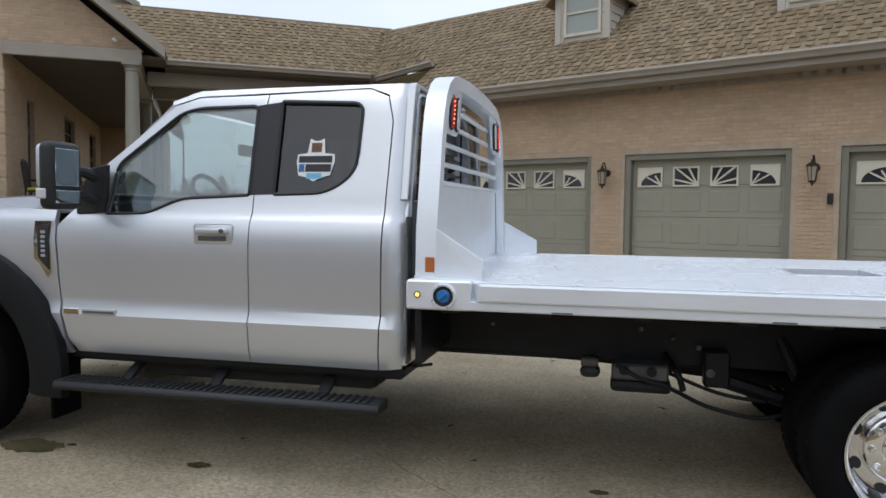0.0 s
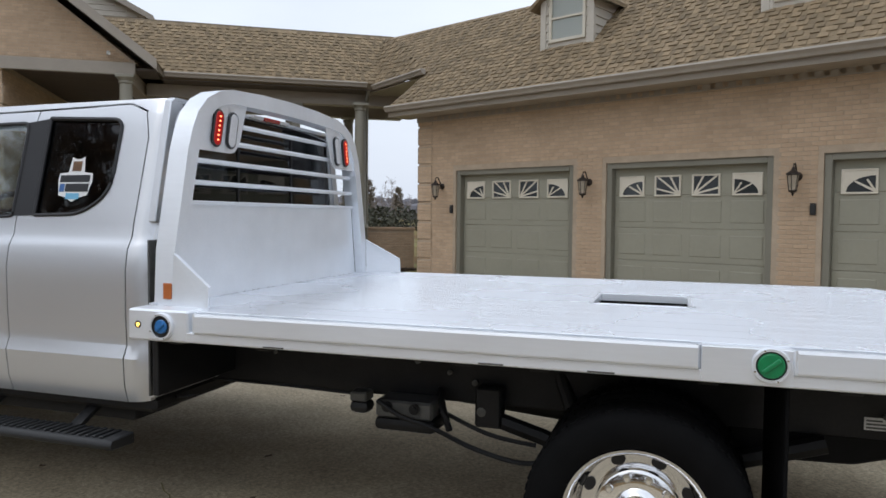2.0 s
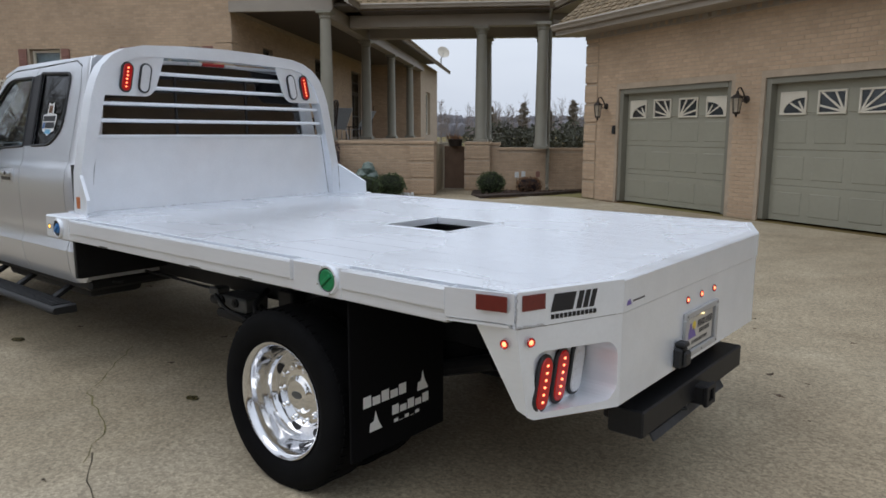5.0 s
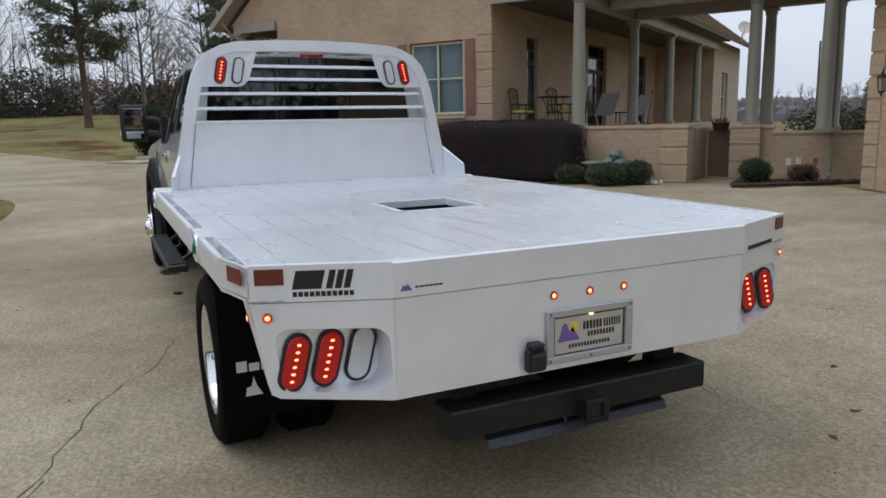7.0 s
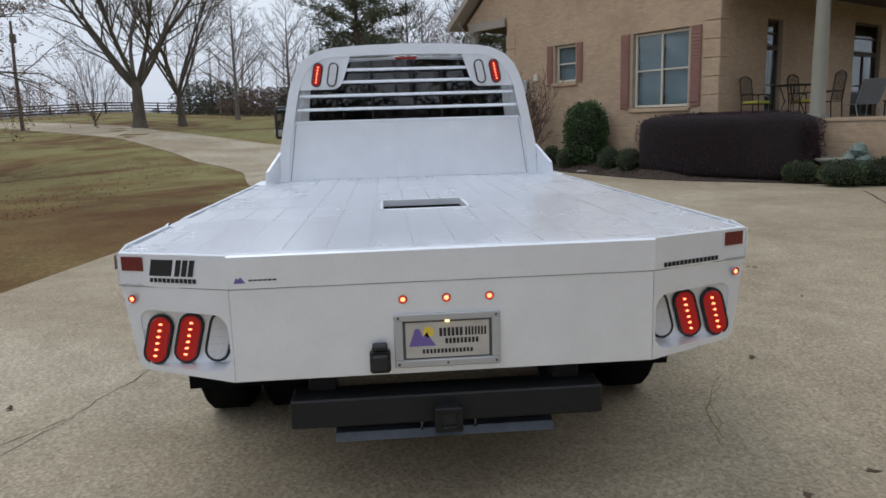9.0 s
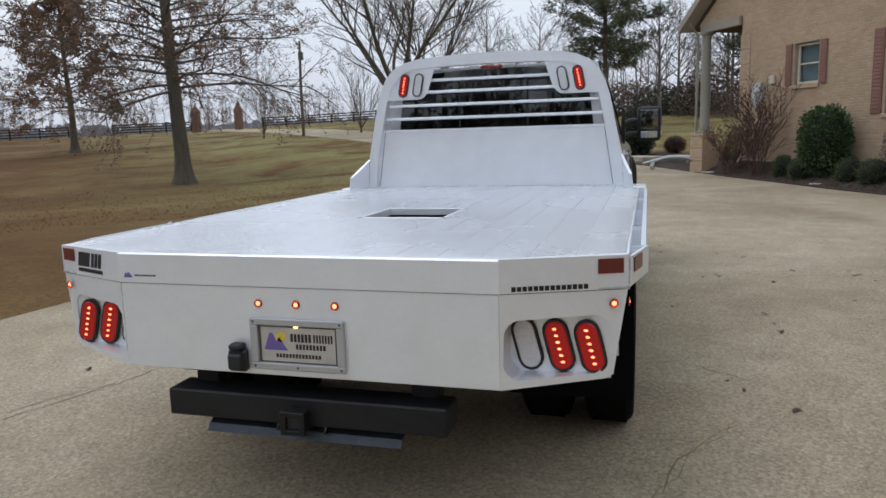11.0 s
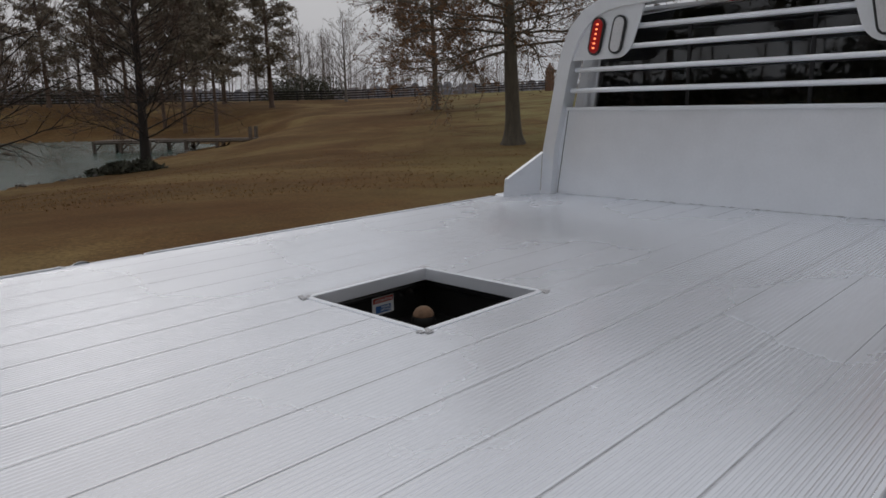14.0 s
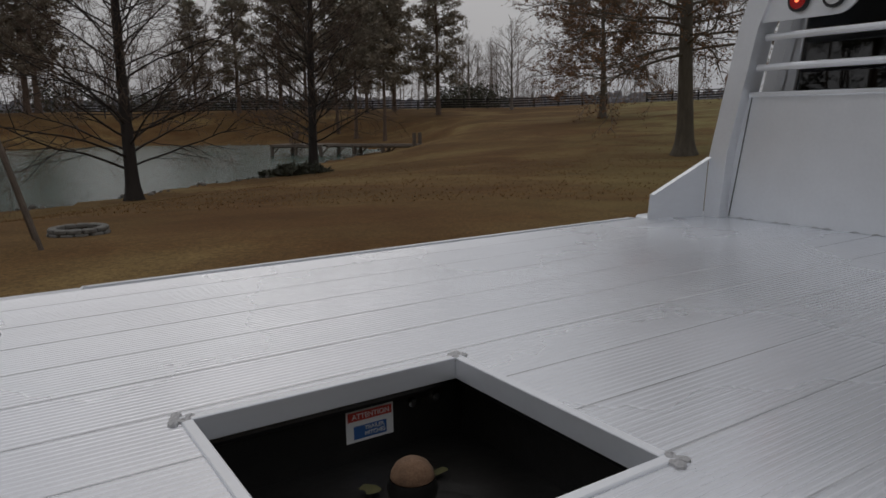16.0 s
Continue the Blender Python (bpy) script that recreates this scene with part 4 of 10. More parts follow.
def shuttered_window(index, hole, cols):
    root = tagged(framed(new("window_%d" % index), HOUSE), "sash window with blinds and red-brown shutters", "window", kind="structure")
    a0, a1, z0, z1 = hole
    sash(root, a0 + 0.02, a1 - 0.02, z0 + 0.02, z1 - 0.02, H_FRONT + 0.1, H_FRONT + 0.17, cols)
    for s0, s1 in ((a0 - 0.36, a0 - 0.08), (a1 + 0.08, a1 + 0.36)):
        if index == 2:
            s0, s1 = (a0 - 0.28, a0 - 0.06) if s0 < a0 else (a1 + 0.06, a1 + 0.28)
        sh = part("shutter", boxed(s0, H_FRONT - 0.045, z0, s1, H_FRONT - 0.012, z1, 0.006), M_SHUTTER, root, "red-brown louvred shutter", smooth=False)
        z = z0 + 0.12
        while z < z1 - 0.14:
            bm = bmesh.new()
            prism(bm, [(H_FRONT - 0.046, z), (H_FRONT - 0.058, z + 0.005), (H_FRONT - 0.046, z + 0.07)], "x", s0 + 0.05, s1 - 0.05)
            part("slat", bm, M_SHUTTER, sh, smooth=False)
            z += 0.085
    part("sill", boxed(a0 - 0.06, H_FRONT - 0.06, z0 - 0.1, a1 + 0.06, H_FRONT + 0.06, z0, 0.008), M_BRICK, root, "brick rowlock sill", smooth=False)
    return root


shuttered_window(1, WIN_BIG, 2)
shuttered_window(2, WIN_SMALL, 1)
for i, (b0, b1, z0, z1) in enumerate(PORCH_DOORS):
    root = tagged(framed(new("door_%d" % (i + 4)), HOUSE), "glazed porch door with a transom light", "door", kind="structure")
    sash(root, b0 + 0.02, b1 - 0.02, 3.12, z1, H_R - 0.1, H_R - 0.16, 1, along="y", mat=M_SOFFIT, curtain=False)
    sash(root, b0 + 0.02, b1 - 0.02, z0, 3.1, H_R - 0.1, H_R - 0.16, 1 if b1 - b0 < 1 else 2, along="y", mat=M_SOFFIT, curtain=False)
bay = tagged(framed(new("window_3"), HOUSE), "dark sash window of the bay", "window", kind="structure")
sash(bay, 29.62, 30.98, 1.42, 3.38, -3.72, -3.78, 2, along="y")
# one solid dark block; the dimness of the rooms is its colour
bm = bmesh.new()
box(bm, H_L + 0.35, H_FRONT + 0.6, -0.1, H_R - 0.7, 32.5, 4.6)
framed(tagged(link("wall_rooms_dim", bm, M_ROOM), "dim rooms behind the windows", "wall", kind="structure"), HOUSE)
# ---- the truck: nose towards -x, standing on the court ----
M_INTERIOR = material("grey_cloth", (0.16, 0.155, 0.15), 0.9, vary=0.1, scale=30, bump=0.2, bump_scale=200)
M_DASH = material("dark_dashboard", (0.03, 0.03, 0.032), 0.7, bump=0.1, bump_scale=300)
M_BLUECAP = material("blue_fuel_cap", (0.03, 0.16, 0.42), 0.35)
M_GREENCAP = material("green_fuel_cap", (0.012, 0.22, 0.075), 0.35, vary=0.15, scale=40)
M_PRINT_BLACK = material("black_print", (0.012, 0.012, 0.014), 0.5)
M_PRINT_WHITE = material("white_print", (0.75, 0.75, 0.74), 0.55)
M_PURPLE = material("purple_print", (0.16, 0.11, 0.34), 0.5)
M_YELLOW = material("yellow_print", (0.75, 0.55, 0.06), 0.5)
M_STICKERBLUE = material("blue_print", (0.04, 0.12, 0.32), 0.5)
M_STICKERTEAL = material("pale_blue_print", (0.16, 0.42, 0.62), 0.5)
M_STICKERRED = material("red_print", (0.5, 0.06, 0.04), 0.5)
M_RUST = material("rusty_ball_cover", (0.16, 0.09, 0.05), 0.85, vary=0.4, scale=30, bump=0.5)
M_MIRROR = material("mirror", (0.50, 0.56, 0.60), 0.02, 1.0)
M_AMBERLED = glowing("amber_marker", (1.0, 0.55, 0.08), 3.0)
M_PLATELAMP = glowing("warm_plate_lamp", (1.0, 0.75, 0.35), 1.5)
M_FLAP = material("rubber_flap", (0.0045, 0.0045, 0.005), 0.8, spec=0.08, bump=0.1, bump_scale=100)
M_CASTGREY = material("grey_casting", (0.11, 0.11, 0.105), 0.5, 0.3, vary=0.25, scale=15)
M_GREYPLATE = material("plate_holder_grey", (0.45, 0.45, 0.45), 0.4, 0.3)
M_SEAM = material("weld_bead", (0.55, 0.55, 0.56), 0.5, 0.6, bump=1.0, bump_scale=180)
M_WELL = material("black_well_paint", (0.014, 0.013, 0.012), 0.35, vary=0.4, scale=14, bump=0.15, bump_scale=30)
M_LEAFDIRT = material("dry_leaf", (0.07, 0.065, 0.022), 0.9, vary=0.3, scale=40)
M_JOINTSTRIP = material("joint_dirt", (0.40, 0.41, 0.43), 0.6, 0.4, vary=0.4, scale=3, stretch=(0.6, 4, 4))
M_STEEL_GREY = material("worn_step_steel", (0.055, 0.062, 0.075), 0.45, 0.5, vary=0.3, scale=12)

truck = thing("flatbed_truck", (0, 0, 0), "silver extended-cab truck with a white aluminium flatbed, parked", "truck")


def tilted_pane(x, y0, y1, z0, z1, lean=1.5):
    """A thin upright pane leaning forward at its top."""
    bm = bmesh.new()
    zm = (z0 + z1) / 2
    box(bm, -0.004, y0, z0 - zm, 0.004, y1, z1 - zm, 0.002, Matrix.Translation((x, 0, zm)) @ Matrix.Rotation(radians(lean), 4, "Y"))
    return bm



def plate(name, pts, thick, mat, parent, label="", smooth=False, bevel=0.0):
    """A flat plate from its outline in space, thickened along its normal."""
    bm = bmesh.new()
    vs = [bm.verts.new(p) for p in pts]
    f = bm.faces.new(vs)
    f.normal_update()
    nrm = f.normal.copy()
    r = bmesh.ops.extrude_face_region(bm, geom=[f])
    bmesh.ops.translate(bm, verts=[v for v in r["geom"] if isinstance(v, bmesh.types.BMVert)], vec=nrm * -thick)
    if bevel:
        bmesh.ops.bevel(bm, geom=bm.edges[:], offset=bevel, segments=1, affect="EDGES", profile=0.5)
    return part(name, bm, mat, parent, label, smooth)


# --- cab ---
def side_y(z):
    """Half the cab's width at a height."""
    return float(np.interp(z, (0.52, 0.58, 0.66, 0.79, 0.85, 1.0, 1.2, 1.30, 1.36, 1.42, 1.90, 1.96, 2.0), (0.93, 0.968, 0.993, 1.008, 0.987, 0.996, 0.999, 0.985, 0.955, 0.945, 0.825, 0.79, 0.74)))


CUTS = (0.58, 0.62, 0.66, 0.72, 0.79, 0.85, 0.9, 1.0, 1.1, 1.2, 1.25, 1.30, 1.33, 1.36, 1.42, 1.55, 1.7, 1.82, 1.90, 1.94)


def side_panel(name, outline, holes, s, parent, mat, thick=0.03, inset=0.0, label=""):
    """A pressed body panel: outline and holes in (x, z), laid on the cab's side s."""
    bm = bmesh.new()
    es = []
    for loop in [outline, *holes]:
        vs = [bm.verts.new((x, 0, z)) for x, z in loop]
        es += [bm.edges.new((vs[i], vs[(i + 1) % len(vs)])) for i in range(len(vs))]
    bmesh.ops.triangle_fill(bm, edges=es, use_beauty=True)
    for z in CUTS:
        bmesh.ops.bisect_plane(bm, geom=bm.verts[:] + bm.edges[:] + bm.faces[:], plane_co=(0, 0, z), plane_no=(0, 0, 1))
    for x in (-1.05, -1.03, -1.01, -0.99, -0.975):
        bmesh.ops.bisect_plane(bm, geom=bm.verts[:] + bm.edges[:] + bm.faces[:], plane_co=(x, 0, 0), plane_no=(1, 0, 0))
    for v in bm.verts:
        # the rear corner turns in towards the back wall
        v.co.y = s * (side_y(v.co.z) - inset - 0.055 * max(0.0, (v.co.x + 1.06) / 0.105) ** 2)
    r = bmesh.ops.extrude_face_region(bm, geom=bm.faces[:])
    bmesh.ops.translate(bm, verts=[v for v in r["geom"] if isinstance(v, bmesh.types.BMVert)], vec=(0, -s * thick, 0))
    ob = part(name, bm, mat, parent, label)
    ob.data.set_sharp_from_angle(angle=radians(24))
    return ob


def rounded(pts, radius, n=4):
    """Round the corners of an outline."""
    out = []
    for i, p in enumerate(pts):
        a, b, c = Vector(pts[i - 1]), Vector(p), Vector(pts[(i + 1) % len(pts)])
        r = radius[i] if isinstance(radius, (list, tuple)) else radius
        r = min(r, (a - b).length * 0.45, (c - b).length * 0.45)
        p0, p1 = b + (a - b).normalized() * r, b + (c - b).normalized() * r
        for k in range(n + 1):
            t = k / n
            q = p0 * (1 - t) ** 2 + b * 2 * t * (1 - t) + p1 * t * t
            out.append((q.x, q.y))
    return out


FRONT_GLASS = rounded([(-2.70, 1.345), (-2.42, 1.35), (-2.20, 1.43), (-1.80, 1.45), (-1.80, 1.885), (-2.14, 1.882), (-2.26, 1.862), (-2.66, 1.60)], [0.02, 0.05, 0.06, 0.02, 0.03, 0.1, 0.08, 0.05])
REAR_GLASS = rounded([(-1.665, 1.454), (-1.38, 1.462), (-1.235, 1.56), (-1.225, 1.885), (-1.665, 1.90)], [0.01, 0.1, 0.1, 0.05, 0.01])
PILLAR_GLASS = [(-1.81, 1.45), (-1.665, 1.454), (-1.665, 1.90), (-1.81, 1.887)]
DOOR_FRONT = [(-3.02, 1.27), (-3.0, 0.88), (-2.95, 0.64), (-2.90, 0.575), (-1.783, 0.575), (-1.778, 1.25), (-1.775, 1.5), (-1.755, 1.93), (-2.16, 1.925), (-2.31, 1.895), (-2.80, 1.565), (-2.90, 1.40)]
DOOR_REAR = [(-1.777, 0.575), (-1.10, 0.575), (-1.085, 0.85), (-1.075, 1.5), (-1.07, 1.80), (-1.10, 1.91), (-1.20, 1.94), (-1.748, 1.93), (-1.769, 1.5), (-1.772, 1.25)]
QUARTER = [(-1.093, 0.575), (-0.99, 0.585), (-0.965, 0.65), (-0.955, 1.3), (-0.955, 1.9), (-0.98, 1.96), (-1.75, 1.965), (-2.16, 1.955), (-2.34, 1.915), (-2.335, 1.898), (-2.31, 1.902), (-2.16, 1.932), (-1.75, 1.938), (-1.20, 1.947), (-1.095, 1.917), (-1.063, 1.80), (-1.068, 1.5), (-1.078, 0.85)]
FENDER = [(-4.62, 0.62), (-4.25, 0.62), (-4.22, 0.86), (-4.08, 1.05), (-3.85, 1.14), (-3.57, 1.14), (-3.34, 1.05), (-3.2, 0.88), (-3.12, 0.62), (-3.08, 0.56), (-2.965, 0.56), (-3.012, 0.88), (-3.032, 1.27), (-3.05, 1.36), (-3.4, 1.38), (-4.2, 1.30), (-4.60, 1.22)]

cab = part("cab_shell", boxed(-2.92, -0.9, 0.55, -1.0, 0.9, 0.62, 0.01), M_DASH, truck, "dark cab floor")
for s in (-1, 1):
    fd = side_panel("front_door", DOOR_FRONT, [FRONT_GLASS], s, truck, M_SILVER, label="silver front door")
    rd = side_panel("rear_door", DOOR_REAR, [REAR_GLASS], s, truck, M_SILVER, label="silver rear half door")
    side_panel("quarter_panel", QUARTER, [], s, truck, M_SILVER)
    side_panel("fender", FENDER, [], s, truck, M_SILVER)
    # dark backing added so the gaps round the doors read as shade
    side_panel("door_shut", [(-3.0, 0.6), (-0.98, 0.6), (-0.975, 1.4), (-2.9, 1.34)], [], s, truck, M_DASH, 0.02, 0.034, "dark backing added behind the door gaps")
    side_panel("window", FRONT_GLASS, [], s, fd, M_CLEARGLASS, 0.006, 0.012, "clear greenish window glass").visible_shadow = False
    side_panel("window", REAR_GLASS, [], s, rd, M_DARKGLASS, 0.006, 0.01, "dark tinted window glass")
    side_panel("pillar_trim", PILLAR_GLASS, [], s, fd, M_PRINT_BLACK, 0.012, -0.003, "gloss black pillar trim")
    for loop, parent in ((FRONT_GLASS, fd), (REAR_GLASS, rd)):
        bm = bmesh.new()
        ring = [(x, s * (side_y(z) + 0.001), z) for x, z in loop]
        tube(bm, ring + ring[:1], 0.009, 6, False)
        part("window_seal", bm, M_PRINT_BLACK, parent, "black rubber window seal")
    # handle
    bm = bmesh.new()
    box(bm, -2.08, s * 0.985, 1.185, -1.86, s * 1.004, 1.295, 0.014, seg=2)
    hb = part("handle_bezel", bm, M_SILVER, fd)
    bm = bmesh.new()
    box(bm, -2.06, s * 1.004, 1.245, -1.88, s * 1.03, 1.275, 0.009, seg=2)
    part("handle", bm, M_SILVER, fd, "silver pull handle")
    # darker grey plate paints in the shade of the hand recess
    bm = bmesh.new()
    box(bm, -2.06, s * 0.99, 1.2, -1.885, s * 1.0065, 1.24, 0.01)
    part("handle_recess", bm, M_CASTGREY, fd)
    bm = bmesh.new()
    lathe(bm, [(0, 0), (0.012, 0), (0.012, 0.006), (0, 0.006)], 12, Matrix.Translation((-1.905, s * 1.03, 1.26)) @ Matrix.Rotation(-s * math.pi / 2, 4, "X"))
    part("lock", bm, M_CASTGREY, fd)
    # badge bars on the lower door
    for x0, x1, mat in ((-2.97, -2.86, M_CHROME), (-2.84, -2.60, M_GREYPLATE)):
        bm = bmesh.new()
        box(bm, x0, s * 0.99, 0.79, x1, s * 1.012, 0.822, 0.003)
        part("badge", bm, mat, fd, "small chrome badge")
    bm = bmesh.new()
    box(bm, -2.83, s * 1.005, 0.798, -2.61, s * 1.0135, 0.812, 0.002)
    part("badge_text", bm, M_CASTGREY, fd)
    # vent behind the wheel arch
    vent = [(-3.155, 1.30), (-3.05, 1.30), (-3.045, 1.02), (-3.07, 0.985), (-3.12, 1.06), (-3.155, 1.09)]
    side_panel("fender_vent", vent, [], s, truck, M_CHROME, 0.02, -0.012, "chrome-framed fender vent")
    side_panel("vent_grille", [(-3.125, 1.27), (-3.06, 1.27), (-3.058, 1.03), (-3.10, 1.07), (-3.125, 1.1)], [], s, truck, M_PLASTIC, 0.02, -0.018)
    bm = bmesh.new()
    for k in range(6):
        box(bm, -3.105, s * 1.008, 1.10 + 0.026 * k, -3.078, s * 1.018, 1.116 + 0.026 * k, 0.002)
    part("vent_badge", bm, M_GREYPLATE, truck)
    # flare
    cx, cz = -3.71, 0.43
    bm = bmesh.new()
    prof = [(0.60, 0.985), (0.60, 1.06), (0.66, 1.075), (0.80, 1.035), (0.81, 0.985)]
    a0, a1, nseg = -8, 196, 26
    rings = []
    for k in range(nseg + 1):
        a = radians(a0 + (a1 - a0) * k / nseg)
        rings.append([bm.verts.new((cx + r * math.cos(a) * 0.93, s * y, cz + r * math.sin(a) * 0.93)) for r, y in prof])
    for p, q in zip(rings, rings[1:]):
        for i in range(len(prof) - 1):
            bm.faces.new((p[i], p[i + 1], q[i + 1], q[i]))
    bmesh.ops.solidify(bm, geom=bm.faces[:], thickness=0.008)
    part("fender_flare", bm, M_PLASTIC, truck, "black plastic wheel-arch flare")
    # wheel housing
    bm = bmesh.new()
    for k in range(17):
        a = radians(180 * k / 16)
        for y in (0.45, 0.99):
            bm.verts.new((cx + 0.57 * math.cos(a), s * y, 0.46 + 0.60 * math.sin(a)))
    bm.verts.ensure_lookup_table()
    for k in range(16):
        bm.faces.new([bm.verts[i] for i in (2 * k, 2 * k + 1, 2 * k + 3, 2 * k + 2)])
    part("wheel_housing", bm, M_BLACK, truck)
    bm = bmesh.new()
    box(bm, -3.06, s * 0.80, 0.20, -3.045, s * 1.02, 0.62, 0.01)
    part("mud_flap", bm, M_FLAP, truck, "small black mud flap behind the front wheel")
    # running board
    bm = bmesh.new()
    prism(bm, [(s * 0.99, 0.40), (s * 1.13, 0.405), (s * 1.145, 0.425), (s * 1.13, 0.452), (s * 0.99, 0.455)], "x", -2.93, -1.04, 0.006)
    rb = part("running_board", bm, M_PLASTIC, truck, "black ribbed running board")
    bm = bmesh.new()
    for k in range(45):
        x = -2.88 + k * 0.04
        box(bm, x, s * 1.0, 0.4545, x + 0.02, s * 1.12, 0.462, 0.003)
    part("tread_ribs", bm, M_PLASTIC, rb)
    for x in (-2.55, -1.98, -1.38):
        bm = bmesh.new()
        prism(bm, [(s * 0.80, 0.57), (s * 0.80, 0.53), (s * 1.0, 0.42), (s * 1.05, 0.42), (s * 1.0, 0.45)], "x", x - 0.03, x + 0.03, 0.006)
        part("step_bracket", bm, M_BLACK, rb)
    # mirror
    mir = part("door_mirror", boxed(-2.82, s * 1.09, 1.365, -2.73, s * 1.315, 1.69, 0.035, 3), M_PLASTIC, truck, "large black towing mirror")
    part("mirror_cap", boxed(-2.845, s * 1.10, 1.47, -2.775, s * 1.31, 1.68, 0.03, 3), M_SILVER, mir, "silver mirror cap")
    part("mirror_glass", tilted_pane(-2.728, s * 1.125, s * 1.283, 1.482, 1.656, 0.8), M_MIRROR, mir, "mirror glass")
    part("spot_mirror", tilted_pane(-2.728, s * 1.125, s * 1.283, 1.398, 1.462, 7), M_MIRROR, mir, "small convex spot mirror")
    part("signal_lens", boxed(-2.825, s * 1.305, 1.42, -2.76, s * 1.321, 1.47, 0.006), M_CLEARLENS, mir)
    for z in (1.44, 1.56):
        bm = bmesh.new()
        tube(bm, [(-2.76, s * 0.95, z - 0.03), (-2.80, s * 1.02, z), (-2.81, s * 1.13, z)], 0.028, 8)
        part("mirror_arm", bm, M_PLASTIC, mir)
    part("mirror_foot", prismed([(-2.90, 1.34), (-2.70, 1.35), (-2.68, 1.60), (-2.80, 1.58), (-2.90, 1.42)], "y", s * 0.94, s * 0.975, 0.006), M_PLASTIC, mir)

# roof skin: a grid dished from edge to edge
bm = bmesh.new()
xs = [-2.42, -2.36, -2.25, -2.05, -1.8, -1.4, -1.1, -1.0, -0.955]
zs = [1.90, 1.935, 1.975, 2.0, 2.012, 2.015, 2.005, 1.985, 1.93]
ws = [(-1.0, -0.075), (-0.97, -0.03), (-0.9, -0.012), (-0.7, 0.0), (-0.35, 0.012), (0.0, 0.016), (0.35, 0.012), (0.7, 0.0), (0.9, -0.012), (0.97, -0.03), (1.0, -0.075)]
grid = [[bm.verts.new((x, w * 0.80, z + dz)) for w, dz in ws] for x, z in zip(xs, zs)]
for p, q in zip(grid, grid[1:]):
    for i in range(len(ws) - 1):
        bm.faces.new((p[i], p[i + 1], q[i + 1], q[i]))
bmesh.ops.solidify(bm, geom=bm.faces[:], thickness=0.02)
roof = part("cab_roof", bm, M_SILVER, truck)
part("third_brake_light", boxed(-0.962, -0.085, 1.945, -0.925, 0.085, 1.980, 0.006), M_RED, roof, "red high brake light")
for s in (-1, 1):
    part("cargo_light", boxed(-0.962, s * 0.09, 1.945, -0.925, s * 0.19, 1.980, 0.006), M_CLEARLENS, roof, "clear cargo light")
    bm = bmesh.new()
    tube(bm, [(-2.2, s * 0.72, 1.992), (-1.8, s * 0.715, 2.012), (-1.05, s * 0.72, 2.0)], 0.006, 6)
    part("roof_ditch_seal", bm, M_PRINT_BLACK, roof)
bm = bmesh.new()
lathe(bm, [(0, 0), (0.035, 0), (0.03, 0.03), (0, 0.035)], 12, Matrix.Translation((-2.2, 0.2, 1.985)))
part("antenna_fin", bm, M_PLASTIC, roof)
# back wall with the dark rear window
bm = bmesh.new()
prism(bm, [(-0.95, 0.60), (0.95, 0.60), (0.95, 1.27), (0.905, 1.43), (-0.905, 1.43), (-0.95, 1.27)], "x", -1.0, -0.962, 0.006)
back = part("back_panel", bm, M_SILVER, truck)
for s in (-1, 1):
    bm = bmesh.new()
    prism(bm, [(s * 0.94, 1.43), (s * 0.80, 1.43), (s * 0.735, 1.95), (s * 0.82, 1.95)], "x", -1.0, -0.962, 0.004)
    part("rear_pillar", bm, M_SILVER, truck)
bm = bmesh.new()
prism(bm, [(0.81, 1.945), (0.79, 1.985), (-0.79, 1.985), (-0.81, 1.945)], "x", -1.0, -0.962, 0.004)
part("rear_header", bm, M_SILVER, truck)
bm = bmesh.new()
prism(bm, [(0.80, 1.43), (0.74, 1.946), (-0.74, 1.946), (-0.80, 1.43)], "x", -0.985, -0.972)
part("rear_window", bm, M_DARKGLASS, truck, "dark tinted rear window")
for s in (-1, 1):
    part("window_divider", boxed(-0.972, s * 0.27, 1.44, -0.966, s * 0.285, 1.89), M_PRINT_BLACK, truck)
# windscreen, pillars, bonnet and front
SCREEN = [(-2.40, 0.76, 1.895), (-2.40, -0.76, 1.895), (-2.98, -0.86, 1.46), (-2.98, 0.86, 1.46)]
plate("windscreen", SCREEN, 0.008, M_CLEARGLASS, truck, "clear windscreen").visible_shadow = False
for s in (-1, 1):
    bm = bmesh.new()
    a = [(-2.40, s * 0.755, 1.90), (-2.34, s * 0.815, 1.905), (-2.98, s * 0.86, 1.46), (-2.86, s * 0.945, 1.44)]
    vs = [bm.verts.new(p) for p in a] + [bm.verts.new((x, y - s * 0.03, z - 0.06)) for x, y, z in a]
    for f in ((0, 1, 3, 2), (4, 6, 7, 5), (0, 4, 5, 1), (2, 3, 7, 6), (1, 5, 7, 3), (0, 2, 6, 4)):
        bm.faces.new([vs[i] for i in f])
    part("windscreen_pillar", bm, M_SILVER, truck)
bm = bmesh.new()
hx, hw = [-4.62, -4.55, -4.3, -3.8, -3.3, -3.0], [0.86, 0.90, 0.93, 0.945, 0.95, 0.95]
hz_ = [1.22, 1.30, 1.385, 1.43, 1.455, 1.47]
cols = (-1, -0.93, -0.75, -0.4, 0, 0.4, 0.75, 0.93, 1)
rise = (-0.09, -0.02, 0.0, -0.015, 0.0, -0.015, 0.0, -0.02, -0.09)
rows_ = [[bm.verts.new((x, c * w, z + d)) for c, d in zip(cols, rise)] for x, w, z in zip(hx, hw, hz_)]
for p, q in zip(rows_, rows_[1:]):
    for i in range(len(cols) - 1):
        bm.faces.new((p[i], p[i + 1], q[i + 1], q[i]))
bmesh.ops.solidify(bm, geom=bm.faces[:], thickness=0.02)
part("bonnet", bm, M_SILVER, truck, "silver bonnet")
